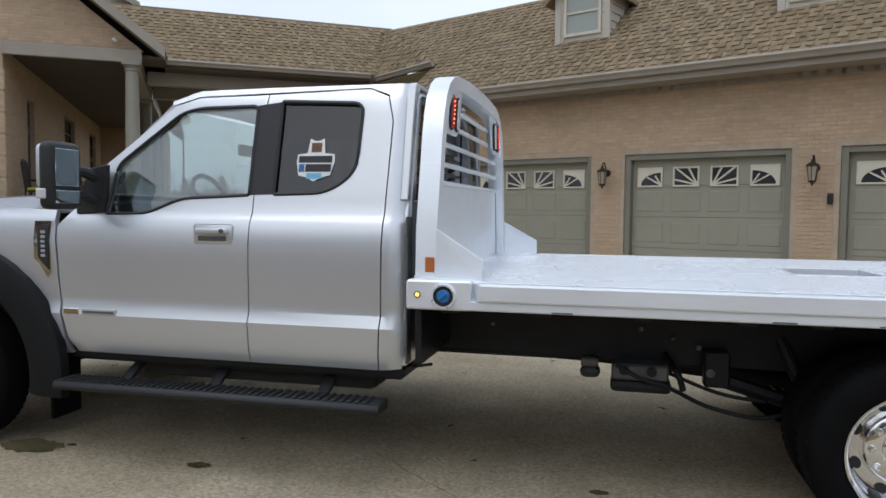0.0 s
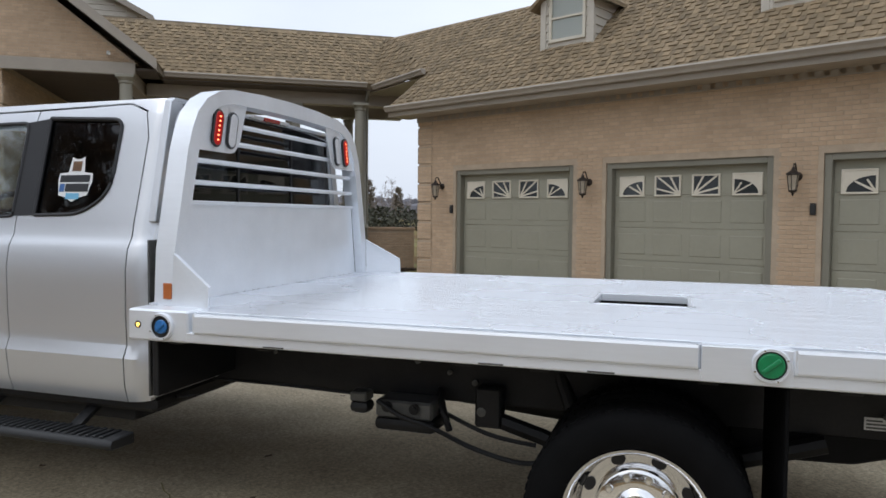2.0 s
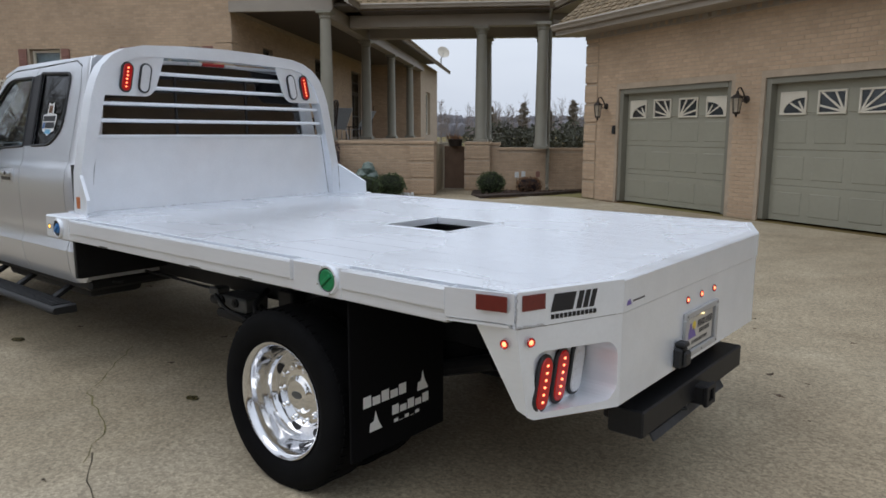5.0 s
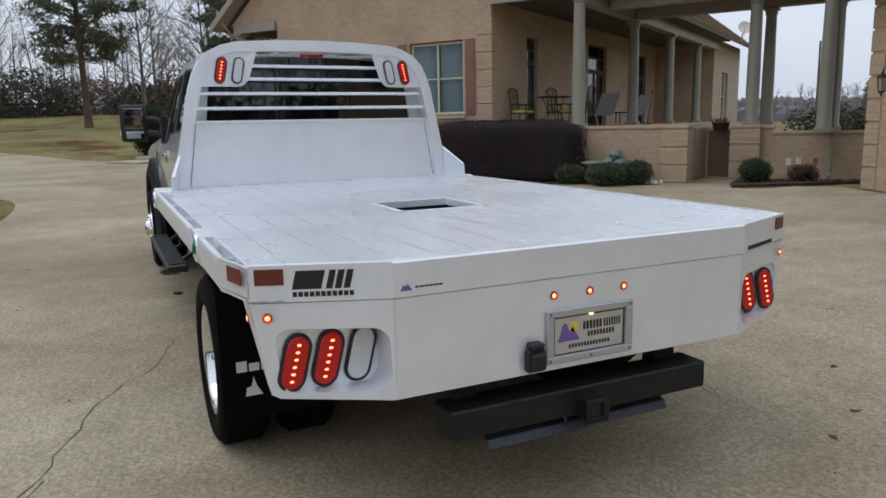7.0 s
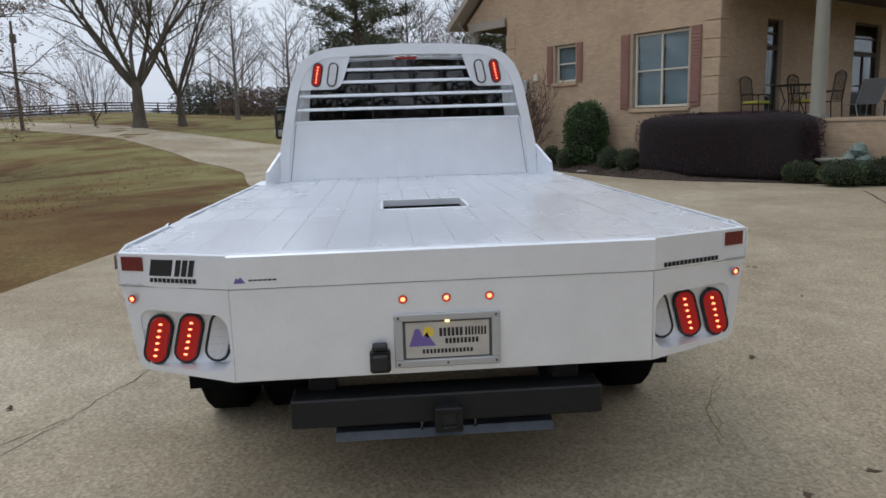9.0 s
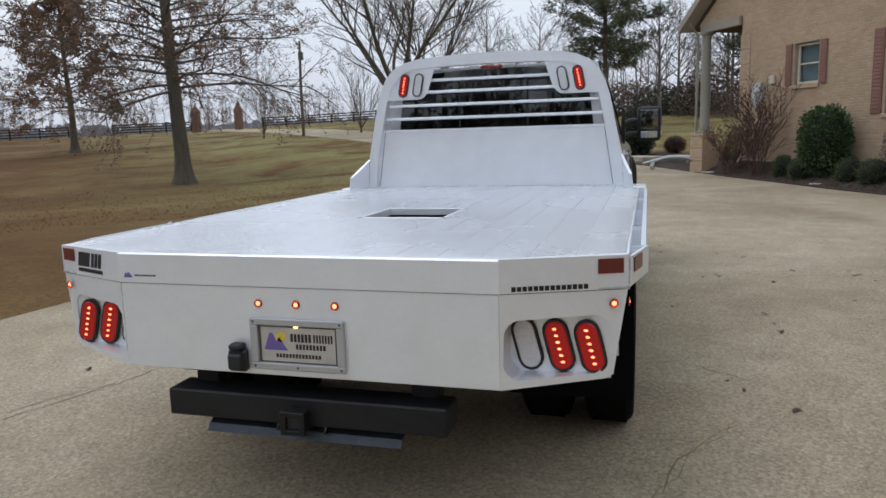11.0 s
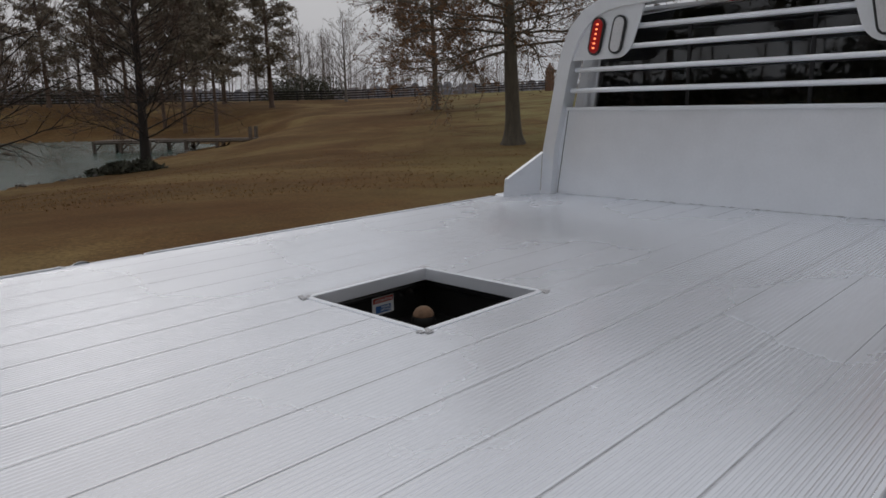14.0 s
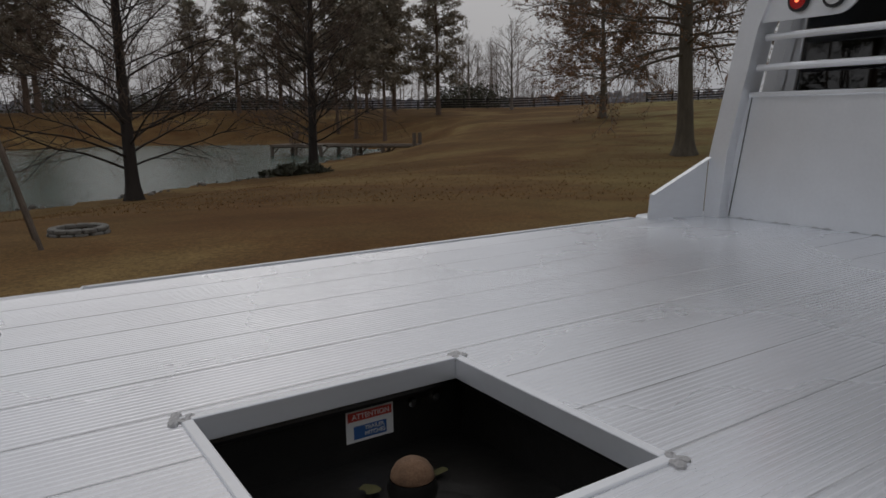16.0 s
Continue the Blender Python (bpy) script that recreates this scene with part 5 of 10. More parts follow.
part("cowl", boxed(-3.02, -0.88, 1.40, -2.86, 0.88, 1.455, 0.01), M_PLASTIC, truck)
gr = part("grille", boxed(-4.66, -0.66, 0.86, -4.58, 0.66, 1.24, 0.02), M_CHROME, truck, "chrome grille")
for k in range(3):
    part("grille_bar", boxed(-4.675, -0.6, 0.93 + 0.1 * k, -4.655, 0.6, 0.965 + 0.1 * k, 0.006), M_PLASTIC, gr)
for s in (-1, 1):
    part("headlight", boxed(-4.65, s * 0.67, 0.88, -4.56, s * 0.93, 1.21, 0.03, 2), M_CLEARLENS, truck, "clear headlight")
part("front_bumper", boxed(-4.78, -0.99, 0.52, -4.56, 0.99, 0.80, 0.05, 2), M_CHROME, truck, "chrome front bumper")
part("engine_bay", boxed(-4.55, -0.55, 0.6, -3.02, 0.55, 1.34), M_BLACK, truck)
# inside
for y in (-0.42, 0.42):
    seat = part("front_seat", boxed(-2.30, y - 0.25, 0.86, -1.80, y + 0.25, 1.02, 0.05, 2), M_INTERIOR, truck, "grey cloth front seat")
    bm = bmesh.new()
    prism(bm, [(-1.92, 0.98), (-1.78, 0.98), (-1.62, 1.50), (-1.72, 1.52)], "y", y - 0.24, y + 0.24, 0.03)
    part("seat_back", bm, M_INTERIOR, seat)
    part("headrest", boxed(-1.72, y - 0.13, 1.52, -1.62, y + 0.13, 1.68, 0.035, 2), M_INTERIOR, seat)
part("rear_seat", boxed(-1.35, -0.75, 0.85, -1.02, 0.75, 1.45, 0.05, 2), M_INTERIOR, truck, "grey rear bench seat")
part("dashboard", prismed([(-2.95, 1.40), (-2.62, 1.42), (-2.52, 1.34), (-2.56, 1.05), (-2.95, 0.95)], "y", -0.85, 0.85, 0.02), M_DASH, truck, "dark dashboard")
bm = bmesh.new()
wheel_m = Matrix.Translation((-2.36, -0.40, 1.40)) @ Matrix.Rotation(radians(62), 4, "Y")
circle = [wheel_m @ Vector((0.19 * math.cos(a * math.pi / 12), 0.19 * math.sin(a * math.pi / 12), 0)) for a in range(25)]
tube(bm, circle, 0.015, 8, False)
for a in (0, 2.1, 4.2):
    tube(bm, [wheel_m @ Vector((0, 0, 0)), wheel_m @ Vector((0.19 * math.cos(a), 0.19 * math.sin(a), 0))], 0.013, 6)
part("steering_wheel", bm, M_DASH, truck, "black steering wheel")
part("inside_mirror", boxed(-2.36, -0.13, 1.70, -2.33, 0.13, 1.77, 0.012, 2), M_DASH, truck, "interior mirror")
# sticker on the rear side glass: plain shapes
for s in (-1,):
    bm = bmesh.new()
    pts = [(-1.56, 1.61), (-1.545, 1.545), (-1.50, 1.535), (-1.46, 1.515), (-1.42, 1.535), (-1.375, 1.545), (-1.355, 1.61), (-1.36, 1.645), (-1.41, 1.65), (-1.42, 1.72), (-1.445, 1.71), (-1.47, 1.71), (-1.495, 1.72), (-1.505, 1.65), (-1.555, 1.645)]
    vs = [bm.verts.new((x, s * (side_y(z) - 0.004), z)) for x, z in pts]
    bm.faces.new(vs)
    stick = part("window_sticker", bm, M_PRINT_WHITE, truck, "white and blue sticker on the rear side glass", smooth=False)
    for x0, x1, z0, z1, mat in ((-1.548, -1.37, 1.605, 1.637, M_PRINT_BLACK), (-1.545, -1.515, 1.562, 1.598, M_STICKERBLUE), (-1.51, -1.372, 1.562, 1.598, M_PRINT_BLACK), (-1.50, -1.42, 1.528, 1.555, M_STICKERTEAL), (-1.485, -1.43, 1.655, 1.70, M_RUST)):
        bm = bmesh.new()
        vs = [bm.verts.new((x, s * (side_y(z) - 0.0025), z)) for x, z in ((x0, z0), (x1, z0), (x1, z1), (x0, z1))]
        bm.faces.new(vs)
        part("sticker_print", bm, mat, stick, smooth=False)


# the body sits a little lower below the belt line, and its nose is set back
for ob in truck.children_recursive:
    for v in ob.data.vertices if ob.type == "MESH" else ():
        v.co.z = float(np.interp(v.co.z, (0.2, 0.45, 0.575, 0.82, 1.25, 1.45, 1.885, 1.96), (0.18, 0.425, 0.553, 0.79, 1.208, 1.40, 1.86, 1.96)))
        v.co.x += 0.11 * float(np.interp(v.co.x, (-3.0, -2.1), (1.0, 0.0)))

# --- wheels ---
def wheel(x, y, s, deep, radius=0.405, grow_=1.0, name="wheel"):
    """A tyre on a polished rim; the axle runs along y and the outside faces s. deep: a rear rim, dished inwards."""
    root = new(name)
    root.parent = truck
    root.matrix_local = Matrix.Translation((x, y, radius)) @ Matrix.Rotation(-s * math.pi / 2, 4, "X") @ Matrix.Diagonal((0.95, 0.95, 1, 1) if deep else (1, 1, 1, 1))
    bm = bmesh.new()
    lathe(bm, [(0.262, 0.085), (0.275, 0.10), (0.31, 0.113), (0.36, 0.112), (0.385, 0.10), (0.398, 0.082), (0.404, 0.05), (0.404, -0.05), (0.398, -0.082), (0.385, -0.10), (0.36, -0.112), (0.31, -0.113), (0.275, -0.10), (0.262, -0.085)], 56, Matrix.Diagonal((grow_, grow_, 1, 1)))
    blocks = bmesh.new()
    for k in range(56):
        a = 2 * math.pi * k / 56
        for w, ww in ((-0.082, 0.035), (0.047, 0.035)):
            m = Matrix.Rotation(a + (0.03 if w > 0 else 0), 4, "Z") @ Matrix.Translation((0.402 * grow_, 0, w + ww / 2))
            box(blocks, -0.004, -0.014, -ww / 2, 0.003, 0.014, ww / 2, 0, m)
    tyre = part("tyre", bm, M_RUBBER, root, "black tyre with a block tread")
    tagged(part("tread", blocks, M_RUBBER, tyre, smooth=False), "worn tread blocks", kind="stuff")
    bm = bmesh.new()
    if deep:
        lathe(bm, [(0.255, 0.075), (0.272, 0.088), (0.268, 0.098), (0.258, 0.094), (0.246, 0.08), (0.240, 0.04), (0.234, 0.0), (0.226, -0.030), (0.212, -0.046), (0.170, -0.054), (0.12, -0.054), (0.0, -0.054)], 56)
        z_hub, face_z = -0.054, -0.049
    else:
        lathe(bm, [(0.255, 0.075), (0.272, 0.088), (0.268, 0.098), (0.258, 0.094), (0.246, 0.07), (0.235, 0.02), (0.22, 0.03), (0.16, 0.075), (0.12, 0.08), (0.0, 0.08)], 56)
        z_hub, face_z = 0.08, 0.055
    rim = part("rim", bm, M_POLISHED, root, "polished aluminium rim")
    # black discs laid on the rim stand in for the shaded holes
    for k in range(8):
        a = 2 * math.pi * (k + 0.5) / 8
        bm = bmesh.new()
        lathe(bm, [(0, 0), (0.021, 0), (0.021, 0.006), (0, 0.006)], 14, Matrix.Rotation(a, 4, "Z") @ Matrix.Translation((0.194, 0, face_z - (0.002 if deep else -0.002))) @ (Matrix.Rotation(radians(-7 if deep else 38), 4, "Y")) @ Matrix.Diagonal((1, 1.35, 1, 1)))
        part("vent_hole", bm, M_PRINT_BLACK, rim)
    bm = bmesh.new()
    cap_z = z_hub + (0.056 if deep else 0.092)
    lathe(bm, [(0.160, z_hub), (0.160, z_hub + 0.020), (0.155, z_hub + 0.032), (0.144, z_hub + 0.038), (0.090, z_hub + 0.039), (0.084, z_hub + 0.044), (0.078, cap_z - 0.010), (0.066, cap_z - 0.001), (0, cap_z)], 48)
    hub = part("hub_cover", bm, M_CHROME, root, "chrome hub cover")
    bm = bmesh.new()
    lathe(bm, [(0.0, cap_z + 0.0005), (0.034, cap_z + 0.0005), (0.032, cap_z + 0.003), (0, cap_z + 0.003)], 24, Matrix.Diagonal((1, 0.5, 1, 1)))
    part("hub_badge", bm, M_CASTGREY, hub)
    for k in range(10):
        a = 2 * math.pi * k / 10
        bm = bmesh.new()
        lathe(bm, [(0.0165, 0), (0.0165, 0.006), (0.0145, 0.014), (0.009, 0.019), (0, 0.020)], 12, Matrix.Rotation(a, 4, "Z") @ Matrix.Translation((0.128, 0, z_hub + 0.036)))
        part("lug_nut", bm, M_CHROME, hub)
    return root


REAR_X, FRONT_X = 1.165, -3.60
for s in (-1, 1):
    wheel(FRONT_X, s * 0.97, s, False)
    wheel(REAR_X, s * 1.035, s, True, 0.376, 1.02)
    wheel(REAR_X, s * 0.735, s, True, 0.376, 1.02)

# --- chassis ---
for s in (-1, 1):
    part("frame_rail", prismed([(s * 0.40, 0.56), (s * 0.47, 0.56), (s * 0.47, 0.79), (s * 0.40, 0.79)], "x", -4.5, 2.35, 0.006), M_BLACK, truck)
    part("bed_sill", boxed(-0.9, s * 0.38, 0.79, 2.35, s * 0.47, 0.875, 0.004), M_BLACK, truck)
    bm = bmesh.new()
    tube(bm, [(0.50, s * 0.52, 0.52), (0.85, s * 0.52, 0.42), (REAR_X, s * 0.52, 0.39), (1.5, s * 0.52, 0.43), (1.85, s * 0.52, 0.54)], 0.038, 8)
    part("leaf_spring", bm, M_BLACK, truck)
    bm = bmesh.new()
    tube(bm, [(0.95, s * 0.56, 0.36), (0.80, s * 0.45, 0.72)], 0.032, 10)
    part("shock_absorber", bm, M_BLACK, truck)
    part("spring_hanger", boxed(0.44, s * 0.48, 0.48, 0.56, s * 0.57, 0.66, 0.01), M_BLACK, truck)
    flap = part("mud_flap", boxed(1.615, s * 0.60, 0.24, 1.628, s * 1.15, 0.90, 0.003), M_FLAP, truck, "long black mud flap with white print")
    # white print on the flaps: plain bars and small figures
    sgn = s
    for y0, y1, z0, z1 in ((0.84, 1.09, 0.445, 0.490), (0.70, 0.93, 0.372, 0.412), (0.76, 0.92, 0.338, 0.352)):
        bm = bmesh.new()
        n_bar = 5
        for k in range(n_bar):
            w = (y1 - y0) / n_bar
            box(bm, 1.628, sgn * (y0 + w * k + 0.004), z0, 1.6295, sgn * (y0 + w * (k + 1) - 0.004), z1 - 0.012 * (k % 2))
        part("flap_print", bm, M_PRINT_WHITE, flap, "white print")
    for y, z in ((0.74, 0.465), (1.02, 0.375)):
        bm = bmesh.new()
        prism(bm, [(sgn * (y - 0.035), z - 0.035), (sgn * (y + 0.035), z - 0.035), (sgn * (y + 0.03), z), (sgn * (y + 0.01), z + 0.005), (sgn * y, z + 0.045), (sgn * (y - 0.012), z + 0.005)], "x", 1.628, 1.6295)
        part("flap_print", bm, M_PRINT_WHITE, flap)
for k in range(8):
    x = -0.75 + k * 0.42 + (0.0 if k not in (4,) else -0.14)
    part("cross_member", boxed(x, -1.12, 0.87, x + 0.07, 1.12, 0.965, 0.004), M_BLACK, truck)
part("bed_floor_underside", boxed(-0.88, -1.10, 0.968, 0.895, 1.10, 0.982), M_BLACK, truck)
bm = bmesh.new()
tube(bm, [(REAR_X, -0.9, 0.405), (REAR_X, -0.2, 0.405), (REAR_X, 0.2, 0.405), (REAR_X, 0.9, 0.405)], 0.06, 12)
lathe(bm, [(0, -0.2), (0.12, -0.16), (0.2, -0.05), (0.2, 0.05), (0.12, 0.16), (0, 0.2)], 16, Matrix.Translation((REAR_X, 0, 0.40)) @ Matrix.Rotation(math.pi / 2, 4, "Y"))
part("rear_axle", bm, M_BLACK, truck)
bm = bmesh.new()
tube(bm, [(REAR_X - 0.2, 0, 0.42), (-0.6, 0, 0.55), (-2.4, 0, 0.60)], 0.05, 12)
part("drive_shaft", bm, M_BLACK, truck)
bm = bmesh.new()
tube(bm, [(-2.6, 0.30, 0.52), (-0.5, 0.32, 0.52), (0.3, 0.62, 0.52), (1.75, 0.58, 0.60), (1.95, 0.72, 0.56), (2.2, 0.80, 0.53)], 0.05, 10)
part("exhaust_pipe", bm, M_CASTGREY, truck, "grey exhaust pipe")
part("rear_tank", prismed([(1.50, 0.90), (2.25, 0.90), (2.24, 0.57), (2.20, 0.52), (1.96, 0.452), (1.50, 0.44)], "y", -0.468, 0.45, 0.01), M_TANK, truck, "black tank behind the rear axle")
part("front_axle", boxed(-3.77, -0.85, 0.34, -3.65, 0.85, 0.46, 0.02), M_BLACK, truck)
part("transmission", boxed(-3.0, -0.25, 0.42, -1.8, 0.25, 0.62, 0.06, 2), M_BLACK, truck)
part("fuel_tank", boxed(-2.5, -0.86, 0.42, -1.15, -0.49, 0.60, 0.04, 2), M_BLACK, truck, "black tank under the cab")
part("side_sill", boxed(-2.95, -0.93, 0.50, -0.98, 0.93, 0.575, 0.02), M_BLACK, truck)
for s in (-1, 1):
    part("dark_wing", boxed(-0.89, s * 0.475, 0.62, -0.86, s * 1.05, 0.90, 0.004), M_BLACK, truck)
part("splash_guard", boxed(-0.955, -1.0, 0.60, -0.945, -0.92, 1.3, 0.003), M_CASTGREY, truck, "thin grey edge guard behind the cab")
# valve block with its hoses
vb = part("valve_block", boxed(0.0, -0.66, 0.510, 0.27, -0.50, 0.590, 0.010), M_CASTGREY, truck, "pale cast valve block over a black tray")
part("block_base", boxed(-0.005, -0.67, 0.452, 0.285, -0.48, 0.512, 0.024, 2), M_BLACK, vb)
part("filter_canister", boxed(-0.155, -0.62, 0.500, -0.055, -0.52, 0.560, 0.028, 2), M_PLASTIC, vb)
part("canister_head", boxed(-0.150, -0.615, 0.556, -0.065, -0.525, 0.602, 0.008), M_CASTGREY, vb, "pale canister head")
for x in (0.06, 0.19):
    bm = bmesh.new()
    lathe(bm, [(0.0, 0), (0.024, 0), (0.024, 0.014), (0.014, 0.014), (0.014, 0.022), (0, 0.022)], 14, Matrix.Translation((x, -0.66, 0.562)) @ Matrix.Rotation(math.pi / 2, 4, "X"))
    part("fitting", bm, M_BLACK, vb)
for pts, r in (([(0.02, -0.68, 0.59), (0.14, -0.69, 0.53), (0.27, -0.67, 0.49), (0.45, -0.62, 0.40), (0.66, -0.62, 0.36), (0.80, -0.60, 0.38)], 0.011), ([(0.24, -0.55, 0.55), (0.5, -0.58, 0.46), (0.72, -0.58, 0.43)], 0.010), ([(-0.9, -0.60, 0.60), (-0.5, -0.62, 0.605), (-0.12, -0.60, 0.590)], 0.008), ([(0.26, -0.5, 0.62), (0.31, -0.62, 0.56), (0.34, -0.62, 0.47)], 0.016), ([(-1.05, -0.75, 0.56), (-0.97, -0.78, 0.545), (-0.88, -0.76, 0.555)], 0.008)):
    bm = bmesh.new()
    tube(bm, [tuple(p) for p in curve(pts, 6)], r, 7)
    part("hose", bm, M_BLACK, truck, "black hose")
for x, y, z, r in ((0.30, -0.49, 0.70, 0.012), (0.42, -0.49, 0.66, 0.014), (0.47, -0.56, 0.55, 0.022), (-0.62, -0.475, 0.73, 0.010), (0.14, -0.48, 0.74, 0.014), (2.06, -0.49, 0.66, 0.012)):
    bm = bmesh.new()
    lathe(bm, [(0, 0), (r, 0), (r, 0.01), (r * 0.5, 0.014), (0, 0.014)], 10, Matrix.Translation((x, y, z)) @ Matrix.Rotation(math.pi / 2, 4, "X"))
    part("bolt", bm, M_CASTGREY, truck)
lab = part("chassis_label", boxed(1.99, -0.475, 0.600, 2.085, -0.4712, 0.650), M_PRINT_WHITE, truck, "white label on the chassis", smooth=False)
for k in range(3):
    part("label_print", boxed(1.997, -0.4765, 0.606 + 0.014 * k, 2.078 - 0.012 * k, -0.4755, 0.613 + 0.014 * k), M_CASTGREY, lab, smooth=False)
# --- flatbed ---
DECK, EDGE, HEAD_X = 1.017, 1.14, -0.885
HATCH = (0.911, 1.335, -0.212, 0.212)


def ribbed_plank(x0, x1, y0, y1, mat):
    """One extruded deck plank: fine ribs along its length and a groove at either side."""
    n = max(2, int((y1 - y0 - 0.008) / 0.0119))
    prof = [(y0 + 0.0014, DECK - 0.028), (y0 + 0.0014, DECK - 0.0012), (y0 + 0.003, DECK - 0.0006)]
    step = (y1 - y0 - 0.008) / n
    for k in range(n):
        a = y0 + 0.004 + k * step
        prof += [(a + step * 0.15, DECK), (a + step * 0.62, DECK), (a + step * 0.74, DECK - 0.0009), (a + step * 0.98, DECK - 0.0009)]
    prof += [(y1 - 0.0014, DECK - 0.0012), (y1 - 0.0014, DECK - 0.028)]
    return prismed(prof, "x", x0, x1)


def deck_piece(x0, x1, y0, y1):
    bm = ribbed_plank(x0, x1, y0, y1, M_DECK)
    for sg in (-1, 1):
        if sg * (y0 + y1) > 0 and max(abs(y0), abs(y1)) > 0.735 and x1 > 2.2:
            # cut along the slant of the tail corner
            bmesh.ops.bisect_plane(bm, geom=bm.verts[:] + bm.edges[:] + bm.faces[:], plane_co=(2.497, sg * 0.735, 1), plane_no=(0.405, sg * 0.155, 0), clear_outer=True)
            bmesh.ops.holes_fill(bm, edges=[e for e in bm.edges if e.is_boundary])
    plank = part("deck_plank", bm, M_DECK, truck, "ribbed aluminium deck plank", smooth=False)
    if y0 > -EDGE + 0.05:
        tail = x1 if x1 < 2.4 else 2.49 - max(0.0, abs(y0) - 0.735) / 2.6
        # grey strip, nearly flush, marks the joint between two planks
        part("joint_dirt", boxed(x0, y0 - 0.0017, DECK - 0.02, tail, y0 + 0.0017, DECK - 0.0011), M_JOINTSTRIP, plank, "thin grey strip along the plank joint", smooth=False)


row = -EDGE + 0.002
while row < EDGE - 0.01:
    nxt = min(row + (0.1533 if row > -EDGE + 0.01 else 0.115), EDGE - 0.002)
    if nxt > EDGE - 0.06:
        nxt = EDGE - 0.002
    lo, hi = HATCH[2] - 0.014, HATCH[3] + 0.014
    if row < hi and nxt > lo:
        deck_piece(HEAD_X, HATCH[0] - 0.014, row, nxt)
        deck_piece(HATCH[1] + 0.014, 2.497, row, nxt)
        if row < lo:
            deck_piece(HATCH[0] - 0.014, HATCH[1] + 0.014, row, lo)
        if nxt > hi:
            deck_piece(HATCH[0] - 0.014, HATCH[1] + 0.014, hi, nxt)
    else:
        deck_piece(HEAD_X, 2.497, row, nxt)
    row = nxt
# hatch with its rim, the dark well and the ball cover
x0, x1, ya, yb = HATCH
bm = bmesh.new()
for q in ((x0 - 0.016, ya - 0.016, x1 + 0.016, ya), (x0 - 0.016, yb, x1 + 0.016, yb + 0.016), (x0 - 0.016, ya, x0, yb), (x1, ya, x1 + 0.016, yb)):
    box(bm, q[0], q[1], DECK - 0.034, q[2], q[3], DECK + 0.003, 0.0015)
hatch = part("hatch_frame", bm, M_ALU, truck, "aluminium frame round the hitch hatch", smooth=False)
for cx_, cy_ in ((x0, ya), (x0, yb), (x1, ya), (x1, yb)):
    bm = bmesh.new()
    for j in range(7):
        lathe(bm, [(0, 0.006), (0.007, 0.003), (0.009, -0.004)], 7, Matrix.Translation((cx_ + (0.014 if cx_ > 1.1 else -0.014) + random.uniform(-0.014, 0.014), cy_ + (0.014 if cy_ > 0 else -0.014) + random.uniform(-0.014, 0.014), DECK)))
    tagged(part("weld_bead", bm, M_SEAM, hatch), kind="stuff")
bm = bmesh.new()
wz = 0.87
ov = 0.05
box(bm, x0 - ov, ya - ov, wz - 0.02, x1 + ov, yb + ov, wz)
well = part("hitch_well", bm, M_WELL, truck, "black painted hitch well", smooth=False)
for q in ((x0 - ov, ya - ov, x1 + ov, ya - ov + 0.01), (x0 - ov, yb + ov - 0.01, x1 + ov, yb + ov), (x0 - ov, ya - ov + 0.01, x0 - ov + 0.01, yb + ov - 0.01), (x1 + ov - 0.01, ya - ov + 0.01, x1 + ov, yb + ov - 0.01)):
    part("well_wall", boxed(q[0], q[1], wz, q[2], q[3], DECK - 0.036), M_WELL, well, smooth=False)
bm = bmesh.new()
tube(bm, [(x0 - 0.03, ya - 0.03, DECK - 0.05), (x1 + 0.03, ya - 0.03, DECK - 0.05), (x1 + 0.03, yb + 0.03, DECK - 0.05), (x0 - 0.03, yb + 0.03, DECK - 0.05), (x0 - 0.03, ya - 0.03, DECK - 0.05)], 0.009, 8)
part("well_lip", bm, M_WELL, well)
bm = bmesh.new()
lathe(bm, [(0.0, 0.089), (0.013, 0.0882), (0.022, 0.082), (0.0275, 0.073), (0.029, 0.065), (0.024, 0.063)], 24, Matrix.Translation((1.11, -0.02, wz + 0.018)))
part("ball_cover", bm, M_RUST, well, "worn brown hitch ball cover")
bm = bmesh.new()
lathe(bm, [(0.030, 0.064), (0.034, 0.05), (0.030, 0.03), (0.045, 0.012), (0.06, 0.004), (0.06, 0.0)], 24, Matrix.Translation((1.11, -0.02, wz + 0.018)))
part("ball_stem", bm, M_WELL, well)
bm = bmesh.new()
lathe(bm, [(0.115, 0.0), (0.115, 0.004), (0.10, 0.006), (0.05, 0.006), (0.045, 0.0)], 32, Matrix.Translation((1.10, 0.0, wz + 0.001)))
part("ball_plate", bm, M_WELL, well)
for (xa, yb_, w, h) in ((1.11, -0.14, 0.025, 0.012), (1.15, -0.12, 0.022, 0.014), (0.99, 0.02, 0.05, 0.016), (1.0, -0.13, 0.03, 0.01), (1.19, -0.06, 0.04, 0.02)):
    bm = bmesh.new()
    lobes = [bm.verts.new((xa + w * 0.8 * math.cos(0.7 * k) * random.uniform(0.45, 1.1), yb_ + h * 1.3 * math.sin(0.7 * k) * random.uniform(0.45, 1.1), wz + 0.005 + random.uniform(0, 0.008))) for k in range(9)]
    heart = bm.verts.new((xa, yb_, wz + 0.009))
    for k in range(9):
        bm.faces.new((heart, lobes[k], lobes[(k + 1) % 9]))
    part("dry_leaf", bm, M_LEAFDIRT, well, "dry leaf debris")
